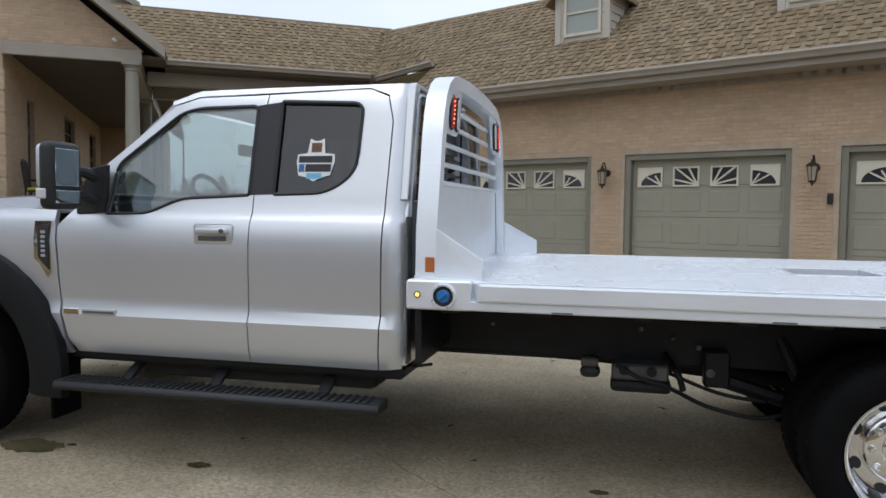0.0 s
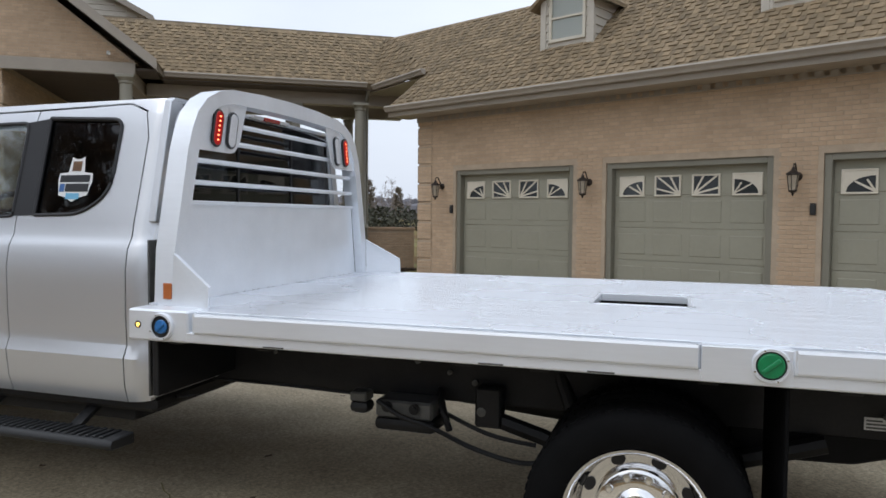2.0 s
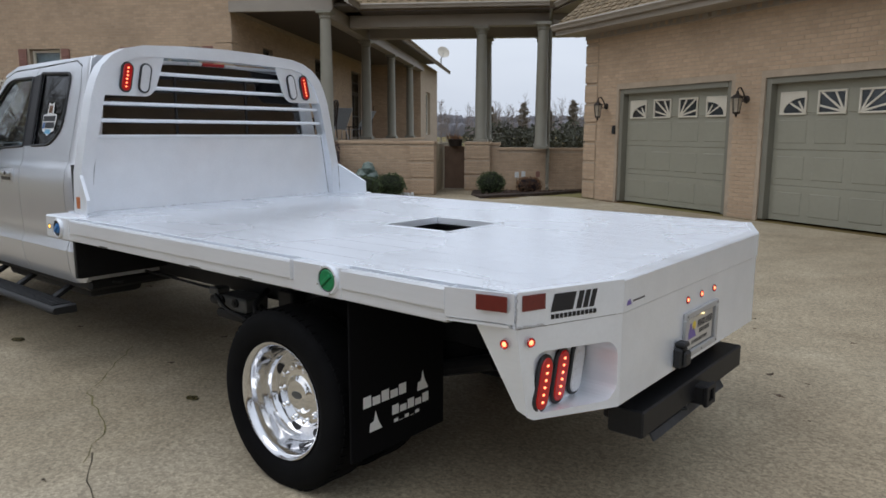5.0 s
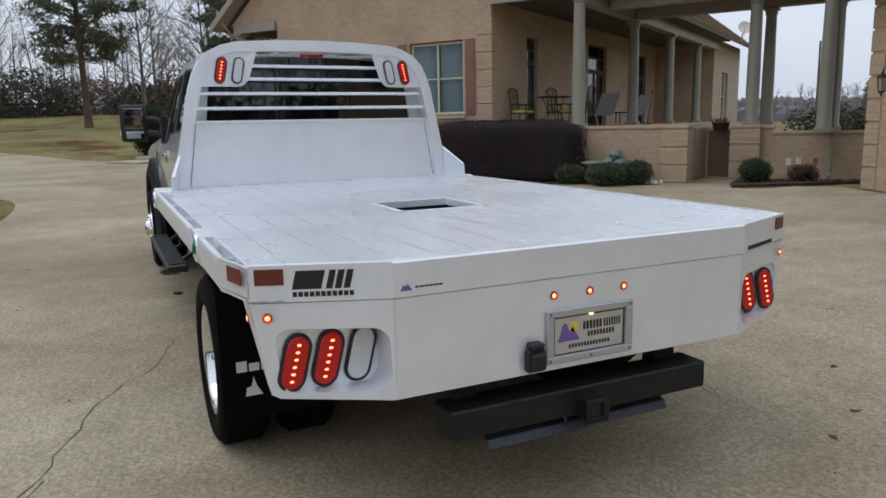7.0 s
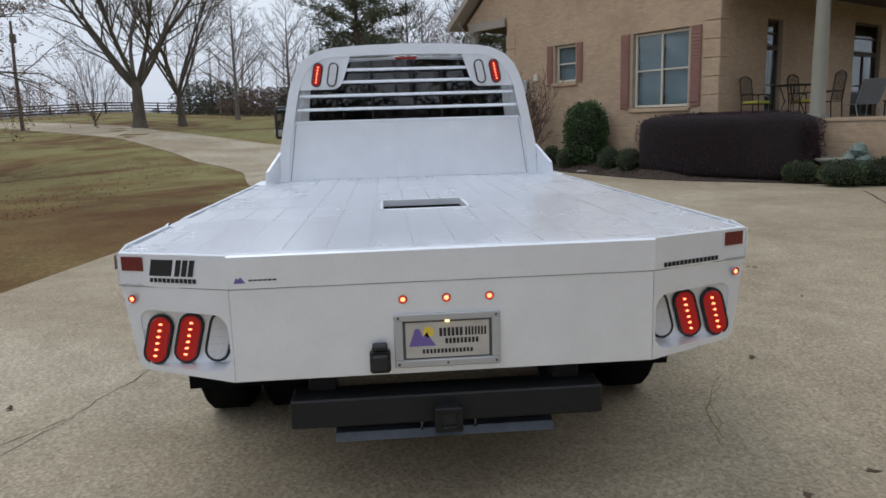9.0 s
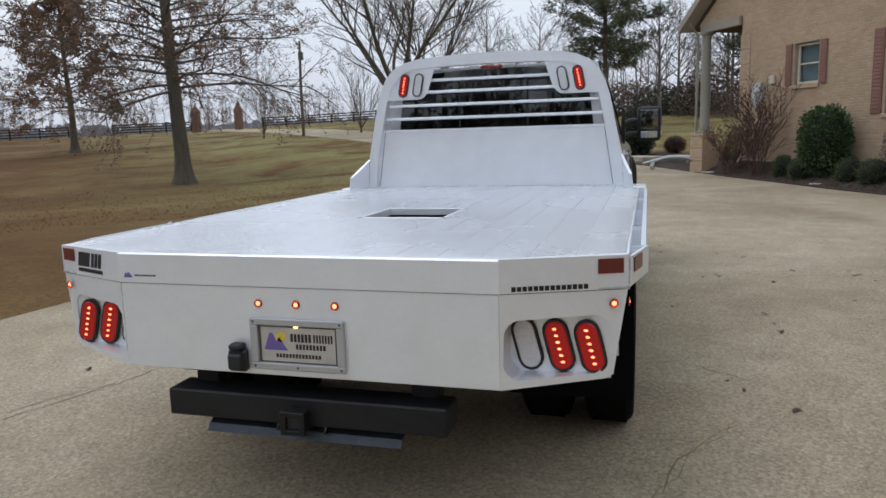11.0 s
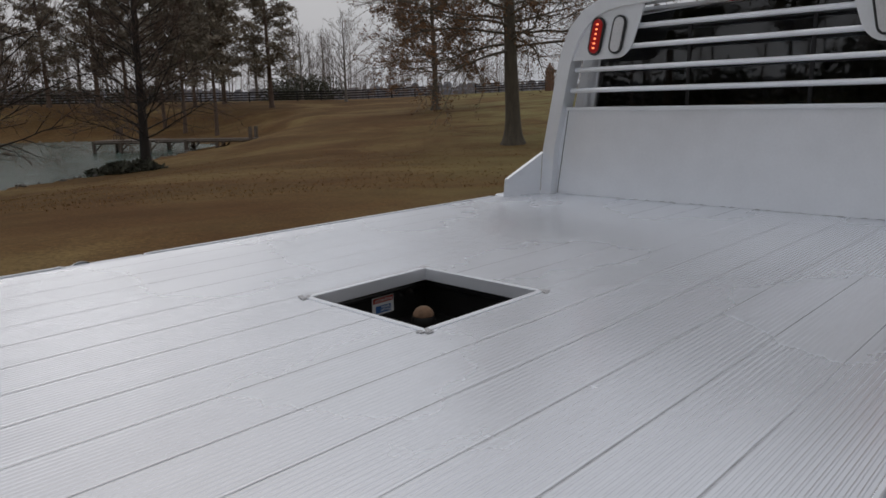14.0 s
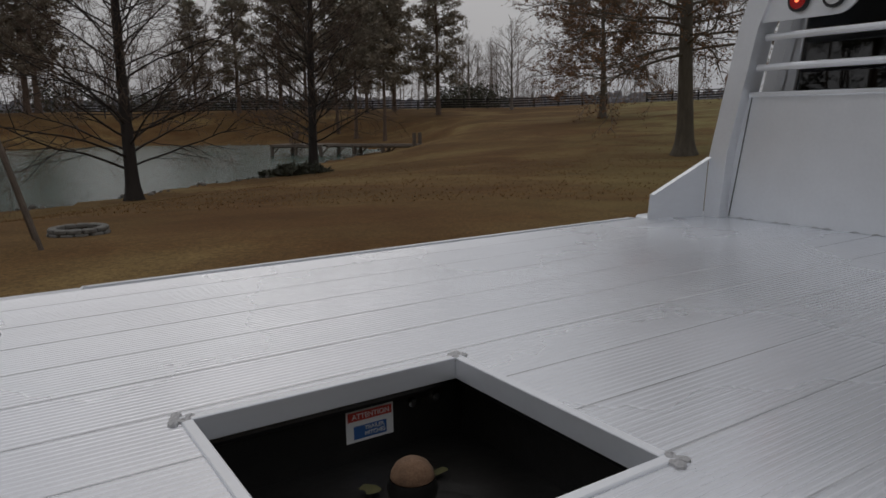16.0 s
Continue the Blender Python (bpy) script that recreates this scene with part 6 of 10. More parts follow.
for x in (0.977, 0.93):
    bm = bmesh.new()
    lathe(bm, [(0, 0.012), (0.007, 0.01), (0.009, 0), (0, 0)], 10, Matrix.Translation((x, ya - ov + 0.01, 0.945)) @ Matrix.Rotation(-math.pi / 2, 4, "X"))
    part("bolt", bm, M_CHROME, well)
wl_y = ya - ov + 0.0115
warn = part("warning_label", boxed(1.01, ya - ov + 0.010, 0.90, 1.095, wl_y, 0.955), M_PRINT_WHITE, well, "white, red and blue warning label", smooth=False)
part("label_red", boxed(1.013, wl_y, 0.936, 1.092, wl_y + 0.0008, 0.951), M_STICKERRED, warn, smooth=False)
part("label_blue", boxed(1.023, wl_y, 0.905, 1.082, wl_y + 0.0008, 0.927), M_STICKERBLUE, warn, smooth=False)
face_y = Matrix(((-1, 0, 0, 0), (0, 0, 1, 0), (0, 1, 0, 0), (0, 0, 0, 1)))
text_on("label_words", "ATTENTION", 0.012, Matrix.Translation((1.085, wl_y + 0.001, 0.9395)) @ face_y, M_PRINT_WHITE, warn)
text_on("label_words", "TRAILER\nHITCHES", 0.0095, Matrix.Translation((1.063, wl_y + 0.001, 0.9185)) @ face_y, M_PRINT_WHITE, warn)

# side channels, rub rails and stake pockets
for s in (-1, 1):
    bm = bmesh.new()
    prism(bm, [(s * 1.10, 0.893), (s * 1.180, 0.893), (s * 1.186, 0.898), (s * 1.186, 0.934), (s * EDGE, 0.938), (s * EDGE, DECK), (s * 1.10, DECK - 0.004)], "x", HEAD_X - 0.006, 2.12, 0.002)
    prism(bm, [(s * 1.10, 0.905), (s * EDGE, 0.905), (s * EDGE, DECK), (s * 1.10, DECK - 0.004)], "x", 2.12, 2.335, 0.0)
    prism(bm, [(2.12, s * EDGE), (2.12, s * 1.192), (2.335, s * 1.146), (2.335, s * EDGE)], "z", 0.905, 0.914, 0.0)
    chan = part("side_channel", bm, M_ALU, truck, "white aluminium side channel", smooth=False)
    spans = [(-0.58, 1.37), (1.62, 2.14)] if s < 0 else [(-0.58, 2.14)]
    for a, b in spans:
        bm = bmesh.new()
        prism(bm, [(s * 1.18, 0.936), (s * 1.194, 0.936), (s * 1.198, 0.943), (s * 1.198, 1.004), (s * 1.194, 1.014), (s * 1.176, 1.014), (s * 1.176, 1.008), (s * 1.185, 1.005), (s * 1.185, 0.943)], "x", a + 0.02, b - 0.02, 0.0)
        part("rub_rail", bm, M_ALU, chan, "white aluminium rub rail", smooth=False)
        for e, sg in ((a + 0.02, -1), (b - 0.02, 1)):
            tip = 2.352 if e > 2 else e + sg * 0.025
            tip_y = 1.143 if e > 2 else EDGE - 0.002
            plate("rail_end", [(e, s * 1.195, 0.918 if e > 2 else 0.937), (tip, s * tip_y, 0.918 if e > 2 else 0.937), (tip, s * tip_y, 1.014), (e, s * 1.195, 1.014)], 0.009, M_ALU, chan)
        x = a + 0.12
        while x < b + 0.6:
            if x > b - 0.1:
                break
            part("stake_pocket", boxed(x, s * EDGE, 0.91, x + 0.006, s * 1.184, 1.010, 0.001), M_ALU, chan, smooth=False)
            part("stake_pocket", boxed(x + 0.075, s * EDGE, 0.91, x + 0.081, s * 1.184, 1.010, 0.001), M_ALU, chan, smooth=False)
            x += 0.68
    for x in (-0.25, 0.62, 1.0):
        part("drain_slot", boxed(x, s * 1.184, 0.897, x + 0.09, s * 1.1875, 0.903), M_CASTGREY, chan, smooth=False)
    # tail end of the channel with its reflector
    for x, w in ((2.125, 1.187), (2.215, 1.166)):
        part("stake_pocket", boxed(x, s * EDGE, 0.914, x + 0.006, s * w, 1.011, 0.001), M_ALU, chan, smooth=False)
    plate("side_reflector", [(2.235, s * 1.1835, 0.957), (2.336, s * 1.1608, 0.957), (2.336, s * 1.1608, 1.006), (2.235, s * 1.1835, 1.006)], -0.003 * s, M_REFLECTOR, chan, "dark red side reflector")
    # front corner of the bed
    part("bed_corner", boxed(HEAD_X - 0.01, s * 1.06, 0.892, -0.60, s * 1.1885, DECK + 0.006, 0.008), M_ALU, chan, smooth=False)


def fuel_cup(x, z, mat, word, r=0.040):
    cup = part("fuel_cup", bmesh.new(), M_GREYPLATE, truck, word)
    m = Matrix.Translation((x, -1.189, z)) @ Matrix.Rotation(math.pi / 2, 4, "X")
    bm = bmesh.new()
    lathe(bm, [(0.0, 0.004), (0.044, 0.004), (0.046, 0.014), (0.054, 0.014), (0.058, 0.006), (0.058, 0.0)], 32, m)
    part("cup_ring", bm, M_ALU, cup, "bright aluminium ring")
    bm = bmesh.new()
    lathe(bm, [(0.0, 0.0052), (0.0445, 0.0052), (0.0455, 0.010), (0.0435, 0.0048)], 28, m)
    part("cup_recess", bm, M_PLASTIC, cup, "dark recess round the cap")
    bm = bmesh.new()
    lathe(bm, [(0.0, 0.014), (r - 0.004, 0.014), (r, 0.010), (r, 0.004)], 24, m)
    box(bm, -r * 0.8, -0.007, 0.012, r * 0.8, 0.007, 0.023, 0.003, m @ Matrix.Rotation(0.7, 4, "Z"))
    part("cap", bm, mat, cup, "plastic fuel cap")
    for k in range(4):
        bm = bmesh.new()
        lathe(bm, [(0, 0.017), (0.0035, 0.016), (0.004, 0.012)], 8, m @ Matrix.Rotation(k * math.pi / 2 + 0.4, 4, "Z") @ Matrix.Translation((0.051, 0, 0)))
        part("screw", bm, M_CHROME, cup)


fuel_cup(-0.722, 0.955, M_BLUECAP, "round filler with a blue cap", 0.029)
part("plate_behind_cap", boxed(1.36, -1.1895, 0.896, 1.63, -1.14, 1.012, 0.002), M_ALU, truck, smooth=False)
fuel_cup(1.565, 0.962, M_GREENCAP, "round filler with a green cap")


def led(pos, direction, mat=None, lit=None):
    m = look(pos, Vector(pos) - Vector(direction))
    base = part("marker_light", bmesh.new(), M_CASTGREY, truck, "small round marker light")
    bm = bmesh.new()
    lathe(bm, [(0.0, 0.001), (0.0115, 0.001), (0.014, 0.004), (0.016, 0.0)], 16, m)
    part("bezel", bm, mat or M_RED, base)
    bm = bmesh.new()
    lathe(bm, [(0.0, 0.006), (0.005, 0.005), (0.0085, 0.001)], 12, m)
    part("lens", bm, lit or M_LEDDOT, base)


for yy in (-0.15, 0.0, 0.15):
    led((2.513, yy, 0.842), (1, 0, 0))
n_corner = Vector((0.405, 0.15, 0)).normalized()
for s in (-1, 1):
    led((2.384, s * 1.096, 0.858), (n_corner.x, s * n_corner.y, 0))
    led((2.315, s * 1.141, 0.850), (0, s, 0))
led((-0.842, -1.1892, 0.958), (0, -1, 0), M_CASTGREY, M_AMBERLED)

# tail skirt: middle panel, its top band, and the two slanted corners with their light pockets
mid_panel = part("tail_panel", boxed(2.49, -0.735, 0.575, 2.511, 0.735, 0.9015, 0.002), M_ALU, truck, "white aluminium tail panel", smooth=False)
bm = bmesh.new()
prism(bm, [(2.46, DECK + 0.0012), (2.508, DECK + 0.002), (2.5155, DECK - 0.004), (2.5155, 0.9045), (2.46, 0.9045)], "y", -0.737, 0.737)
part("tail_band", bm, M_ALU, truck, smooth=False)


def corner(s):
    """A slanted tail corner: panel with a rounded window, a straight light plate behind it, three oval lights."""
    p0, p1 = Vector((2.511, s * 0.735, 0)), Vector((2.356, s * 1.14, 0))
    d = (p1 - p0)
    L = d.length
    d.normalize()
    nrm = Vector((abs(d.y), s * abs(d.x), 0)).normalized()
    outline = [(0, 0.575), (L - 0.075, 0.598), (L - 0.048, 0.612), (L - 0.004, 0.9015), (0, 0.9015)]
    hole = rounded([(0.010, 0.645), (0.047, 0.606), (L - 0.105, 0.616), (L - 0.082, 0.645), (L - 0.068, 0.795), (L - 0.098, 0.82), (0.047, 0.812), (0.014, 0.78)], 0.02, 3)
    bm = bmesh.new()
    es, loops = [], []
    for loop in (outline, hole):
        vs = [bm.verts.new((*(p0 + d * u).to_2d(), z)) for u, z in loop]
        loops.append(vs)
        es += [bm.edges.new((vs[i], vs[(i + 1) % len(vs)])) for i in range(len(vs))]
    bmesh.ops.triangle_fill(bm, edges=es, use_beauty=True)
    back_x = 2.374
    rim = loops[1]
    inner = [bm.verts.new((back_x, v.co.y, v.co.z)) for v in rim]
    for i in range(len(rim)):
        j = (i + 1) % len(rim)
        bm.faces.new((rim[i], rim[j], inner[j], inner[i]))
    bm.faces.new(inner)
    panel = part("tail_corner", bm, M_ALU, truck, "slanted white tail corner with recessed lights", smooth=False)
    q0, q1 = p0 + nrm * 0.004, p1 + nrm * 0.004
    plate("corner_band", [(q0.x, q0.y, 0.9045), (q1.x, q1.y, 0.9045), (q1.x, q1.y, DECK + 0.0018), (q0.x, q0.y, DECK + 0.0018)], 0.03 * s, M_ALU, panel)
    # side return, narrowing downwards
    plate("side_return", [(2.357, s * 1.139, 0.903), (2.375, s * 1.094, 0.613), (2.335, s * 1.096, 0.628), (2.20, s * 1.139, 0.903)], 0.006 * s, M_ALU, panel)
    bm = bmesh.new()
    for k in range(26):
        t = k / 25
        lathe(bm, [(0, 0.004), (0.004, 0)], 6, Matrix.Translation((2.357 + random.uniform(-0.002, 0.002), s * (1.141 + random.uniform(-0.002, 0.002)), 0.905 + t * 0.105)) @ Matrix.Rotation(math.pi / 2, 4, "Y"))
    for k in range(16):
        u = L - 0.10 + 0.1 * k / 15
        q = p0 + d * u + nrm * 0.004
        lathe(bm, [(0, 0.004), (0.005, 0)], 6, Matrix.Translation((q.x, q.y, 0.908 + random.uniform(-0.002, 0.002))) @ Matrix.Rotation(math.pi / 2, 4, "Y"))
    tagged(part("weld_bead", bm, M_SEAM, panel), kind="stuff")
    ref = p0 + d * (L - 0.105) + nrm * 0.0055
    ref1 = p0 + d * (L - 0.018) + nrm * 0.0055
    plate("tail_reflector", [(ref.x, ref.y, 0.959), (ref1.x, ref1.y, 0.959), (ref1.x, ref1.y, 1.008), (ref.x, ref.y, 1.008)], -0.0025 * s, M_REFLECTOR, panel, "dark red reflector")
    for y, lit in ((1.020, True), (0.914, True), (0.806, False)):
        oval_light(panel, back_x + 0.001, s * y, 0.706, 0.090, 0.190, lit, lean=s * 0.25)
    return panel


def oval_light(parent, x, y, z, w, h, lit, lean=0.0, dots=True):
    """An oval lamp in a rubber ring, facing +x."""
    cl, sl = math.cos(lean), math.sin(lean)
    def turn(a, b):
        return (y + a * cl - b * sl, z + a * sl + b * cl)
    bm = bmesh.new()
    prism(bm, [turn(a, b) for a, b in stadium(w, h)], "x", x, x + 0.014, 0.004)
    ring_ = part("lamp_ring", bm, M_PLASTIC, parent, "black rubber lamp ring")
    bm = bmesh.new()
    prism(bm, [turn(a, b) for a, b in stadium(w - 0.02, h - 0.02)], "x", x + 0.010, x + 0.018, 0.004)
    part("lens", bm, (M_REDLED if lit else M_CLEARLENS), ring_, "red lit lens" if lit else "clear lens", smooth=True)
    if lit:
        for k in range(6):
            bm = bmesh.new()
            lathe(bm, [(0, 0.003), (0.0035, 0.002), (0.0045, 0)], 8, Matrix.Translation((x + 0.018, *turn(0, (-0.055 + 0.022 * k) * h / 0.178))) @ Matrix.Rotation(math.pi / 2, 4, "Y") @ Matrix.Diagonal((1, 1.6, 1, 1)))
            part("diode", bm, M_LEDDOT, ring_)
    else:
        bm = bmesh.new()
        for k in range(5):
            q = turn(0, h * (-0.29 + 0.145 * k))
            box(bm, x + 0.0175, q[0] - w * 0.25, q[1] - 0.003, x + 0.0195, q[0] + w * 0.25, q[1] + 0.003)
        tagged(part("lens_rib", bm, M_CLEARLENS, ring_), kind="stuff")


tails = {s: corner(s) for s in (-1, 1)}


def corner_print(s, u0, u1, z0, z1, mat, n=1, gap=0.0, slant=0.0):
    """Plain printed bars on the band of a tail corner; u runs outwards from the middle panel."""
    p0, p1 = Vector((2.511, s * 0.735, 0)), Vector((2.356, s * 1.14, 0))
    d = (p1 - p0).normalized()
    nrm = Vector((abs(d.y), s * abs(d.x), 0)).normalized()
    for k in range(n):
        a, b = u0 + (u1 - u0) * k / n + gap / 2, u0 + (u1 - u0) * (k + 1) / n - gap / 2
        pts = []
        for u, z in ((a, z0), (b, z0), (b + slant, z1), (a + slant, z1)):
            q = p0 + d * u + nrm * 0.0052
            pts.append((q.x, q.y, z))
        plate("print", pts, -0.0008 * s, mat, tails[s], "black printed lettering as bars")


corner_print(-1, 0.218, 0.306, 0.944, 1.001, M_PRINT_BLACK, 1, 0, -0.014)
corner_print(-1, 0.128, 0.208, 0.944, 1.001, M_PRINT_BLACK, 3, 0.007, -0.014)
corner_print(-1, 0.118, 0.306, 0.921, 0.936, M_PRINT_BLACK, 11, 0.004)
corner_print(1, 0.038, 0.298, 0.911, 0.927, M_PRINT_BLACK, 14, 0.004)
bm = bmesh.new()
prism(bm, [(-0.735 + 0.02, 0.924), (-0.735 + 0.06, 0.924), (-0.735 + 0.045, 0.945), (-0.735 + 0.035, 0.938), (-0.735 + 0.03, 0.944)], "x", 2.5155, 2.5163)
part("print", bm, M_PURPLE, mid_panel, "small purple print", smooth=False)
for k in range(6):
    part("print", boxed(2.5155, -0.665 + 0.016 * k, 0.93, 2.5163, -0.652 + 0.016 * k, 0.936), M_PRINT_BLACK, mid_panel, smooth=False)

# plate holder: recessed box with a dealer plate; all writing as bars
hold = part("plate_holder", bmesh.new(), M_GREYPLATE, truck, "grey recessed plate holder with a dealer plate")
for q in ((-0.185, 0.60, 0.185, 0.625), (-0.185, 0.765, 0.185, 0.79), (-0.185, 0.625, -0.155, 0.765), (0.155, 0.625, 0.185, 0.765)):
    part("holder_frame", boxed(2.511, q[0], q[1], 2.526, q[2], q[3], 0.003), M_GREYPLATE, hold, smooth=False)
part("holder_back", boxed(2.5112, -0.155, 0.625, 2.5125, 0.155, 0.765), M_CASTGREY, hold, smooth=False)
M_TAGPLATE = material("dull_plate", (0.50, 0.47, 0.42), 0.35, vary=0.1, scale=12)
tag_ = part("dealer_plate", boxed(2.5125, -0.146, 0.630, 2.5145, 0.146, 0.757, 0.0006), M_TAGPLATE, hold, "white dealer plate", smooth=False)


def on_plate(y0, y1, z0, z1, mat, n=1, gap=0.004):
    bm = bmesh.new()
    for k in range(n):
        w = (y1 - y0) / n
        box(bm, 2.5145, y0 + k * w + gap / 2, z0, 2.5150, y0 + (k + 1) * w - gap / 2, z1)
    part("print", bm, mat, tag_, smooth=False)


bm = bmesh.new()
prism(bm, [(-0.135, 0.672), (-0.04, 0.672), (-0.06, 0.70), (-0.072, 0.722), (-0.085, 0.705), (-0.098, 0.735), (-0.112, 0.735)], "x", 2.5145, 2.5150)
part("print", bm, M_PURPLE, tag_, smooth=False)
bm = bmesh.new()
lathe(bm, [(0, 0.0004), (0.019, 0.0004), (0.019, 0)], 20, Matrix.Translation((2.5146, -0.066, 0.722)) @ Matrix.Rotation(math.pi / 2, 4, "Y"))
part("print", bm, M_YELLOW, tag_, smooth=False)
on_plate(-0.03, 0.055, 0.705, 0.735, M_PRINT_BLACK, 6)
on_plate(0.06, 0.138, 0.705, 0.735, M_PRINT_BLACK, 7)
on_plate(-0.01, 0.11, 0.678, 0.697, M_PRINT_BLACK, 9)
on_plate(-0.09, 0.09, 0.645, 0.660, M_PRINT_BLACK, 14)
for yy, zz in ((-0.17, 0.778), (0.17, 0.778), (-0.17, 0.612), (0.17, 0.612), (0, 0.612)):
    bm = bmesh.new()
    lathe(bm, [(0, 0.003), (0.004, 0.002), (0.005, 0)], 8, Matrix.Translation((2.526, yy, zz)) @ Matrix.Rotation(math.pi / 2, 4, "Y"))
    part("screw", bm, M_CASTGREY, hold)
bm = bmesh.new()
lathe(bm, [(0, 0.0), (0.009, 0.0), (0.007, -0.006), (0, -0.007)], 12, Matrix.Translation((2.522, 0.0, 0.764)))
part("plate_lamp", bm, M_PLATELAMP, hold, "small warm plate lamp")
sock = part("trailer_socket", boxed(2.511, -0.272, 0.590, 2.545, -0.200, 0.672, 0.008), M_PLASTIC, truck, "black trailer socket")
part("socket_lid", boxed(2.545, -0.266, 0.598, 2.562, -0.206, 0.660, 0.008), M_PLASTIC, sock)
part("socket_lid", boxed(2.511, -0.262, 0.672, 2.555, -0.210, 0.694, 0.006), M_PLASTIC, sock)

# hitch bar, receiver and step
hb_ = part("hitch_bar", boxed(2.385, -0.555, 0.395, 2.525, 0.55, 0.498, 0.006), M_BLACK, truck, "black steel hitch bar")
part("receiver", boxed(2.40, -0.05, 0.382, 2.568, 0.035, 0.462, 0.006), M_BLACK, hb_)
bm = bmesh.new()
for q in ((-0.05, 0.382, 0.035, 0.394), (-0.05, 0.450, 0.035, 0.462), (-0.05, 0.394, -0.038, 0.450), (0.023, 0.394, 0.035, 0.450)):
    box(bm, 2.566, q[0] - 0.006, q[1] - 0.004, 2.583, q[2] + 0.006, q[3] + 0.004, 0.003)
part("receiver_collar", bm, M_BLACK, hb_)
# black patch colours in the dark inside of the receiver tube
part("receiver_bore", boxed(2.564, -0.036, 0.396, 2.570, 0.021, 0.448), M_PRINT_BLACK, hb_)
bm = bmesh.new()
prism(bm, [(2.36, 0.384), (2.46, 0.374), (2.495, 0.362), (2.510, 0.334), (2.503, 0.332), (2.489, 0.355), (2.455, 0.364), (2.36, 0.373)], "y", -0.405, 0.375)
part("step_plate", bm, M_STEEL_GREY, hb_, "worn dark steel step", smooth=False)
for yy in (-0.10, 0.09):
    bm = bmesh.new()
    tube(bm, [(2.49, yy, 0.398), (2.515, yy, 0.390), (2.520, yy, 0.372), (2.490, yy, 0.362)], 0.006, 6)
    part("chain_loop", bm, M_CASTGREY, hb_)
for yy in (-0.45, 0.44):
    part("hitch_upright", boxed(2.34, yy - 0.05, 0.42, 2.42, yy + 0.05, 0.80, 0.006), M_BLACK, hb_)
part("tail_cross_beam", boxed(2.36, -0.78, 0.80, 2.44, 0.78, 0.90, 0.004), M_BLACK, truck)
# black sheet added inside the tail skirt to keep the hollow dark
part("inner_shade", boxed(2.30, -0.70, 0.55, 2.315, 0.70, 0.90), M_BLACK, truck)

# headache rack
RX0, RX1 = -0.90, -0.80
outer = [(1.022, DECK), (1.008, 1.26), (0.915, 1.70), (0.882, 1.80), (0.84, 1.885), (0.77, 1.955), (0.68, 2.0), (0.57, 2.025), (0.30, 2.042), (0.0, 2.048)]
inner = [(0.955, DECK), (0.935, 1.26), (0.838, 1.70), (0.80, 1.80), (0.76, 1.86), (0.70, 1.915), (0.63, 1.945), (0.55, 1.957), (0.30, 1.965), (0.0, 1.968)]
bm = bmesh.new()
loop_o = outer + [(-a, b) for a, b in outer[-2::-1]]
loop_i = inner + [(-a, b) for a, b in inner[-2::-1]]
vo = [[bm.verts.new((x, a, b)) for a, b in loop_o] for x in (RX0, RX1)]
vi = [[bm.verts.new((x, a, b)) for a, b in loop_i] for x in (RX0, RX1)]
for k in range(len(loop_o) - 1):
    bm.faces.new((vo[0][k], vo[0][k + 1], vo[1][k + 1], vo[1][k]))
    bm.faces.new((vi[0][k], vi[1][k], vi[1][k + 1], vi[0][k + 1]))
    for j in (0, 1):
        bm.faces.new((vo[j][k], vi[j][k], vi[j][k + 1], vo[j][k + 1]))
for e in (0, -1):
    bm.faces.new((vo[0][e], vo[1][e], vi[1][e], vi[0][e]))
bmesh.ops.bevel(bm, geom=[e for e in bm.edges if len(e.link_faces) == 2 and e.calc_face_angle(0) > 1.2], offset=0.012, segments=2, affect="EDGES", profile=0.5)
rack = part("headache_rack", bm, M_ALU, truck, "white aluminium headache rack behind the cab")
plate("rack_panel", [(-0.855, 0.975, DECK), (-0.855, -0.975, DECK), (-0.855, -0.905, 1.468), (-0.855, 0.905, 1.468)], 0.005, M_ALU, rack)
for s in (-1, 1):
    bm = bmesh.new()
    tube(bm, [(-0.849, s * 0.945, DECK + 0.006), (-0.849, s * 0.878, 1.462)], 0.0022, 5)
    part("panel_seam", bm, M_CASTGREY, rack)
bm = bmesh.new()
box(bm, -0.87, -0.885, 1.462, -0.835, 0.885, 1.480, 0.004)
part("panel_flange", bm, M_ALU, rack)
bm = bmesh.new()
for k in range(40):
    t = -0.95 + 1.9 * k / 39
    if k % 3:
        lathe(bm, [(0, 0.005), (0.004, 0.003), (0.016, 0)], 6, Matrix.Translation((-0.851, t + random.uniform(-0.01, 0.01), DECK + 0.001)) @ Matrix.Diagonal((0.5, 1.3, 1, 1)))
tagged(part("weld_bead", bm, M_SEAM, rack), kind="stuff")
for z, half in ((1.862, 0.50), (1.770, 0.53), (1.668, 0.835), (1.565, 0.862)):
    bm = bmesh.new()
    tube(bm, [(-0.850, -half, z), (-0.850, half, z)], 0.0125, 10)
    part("rack_bar", bm, M_ALU, rack)
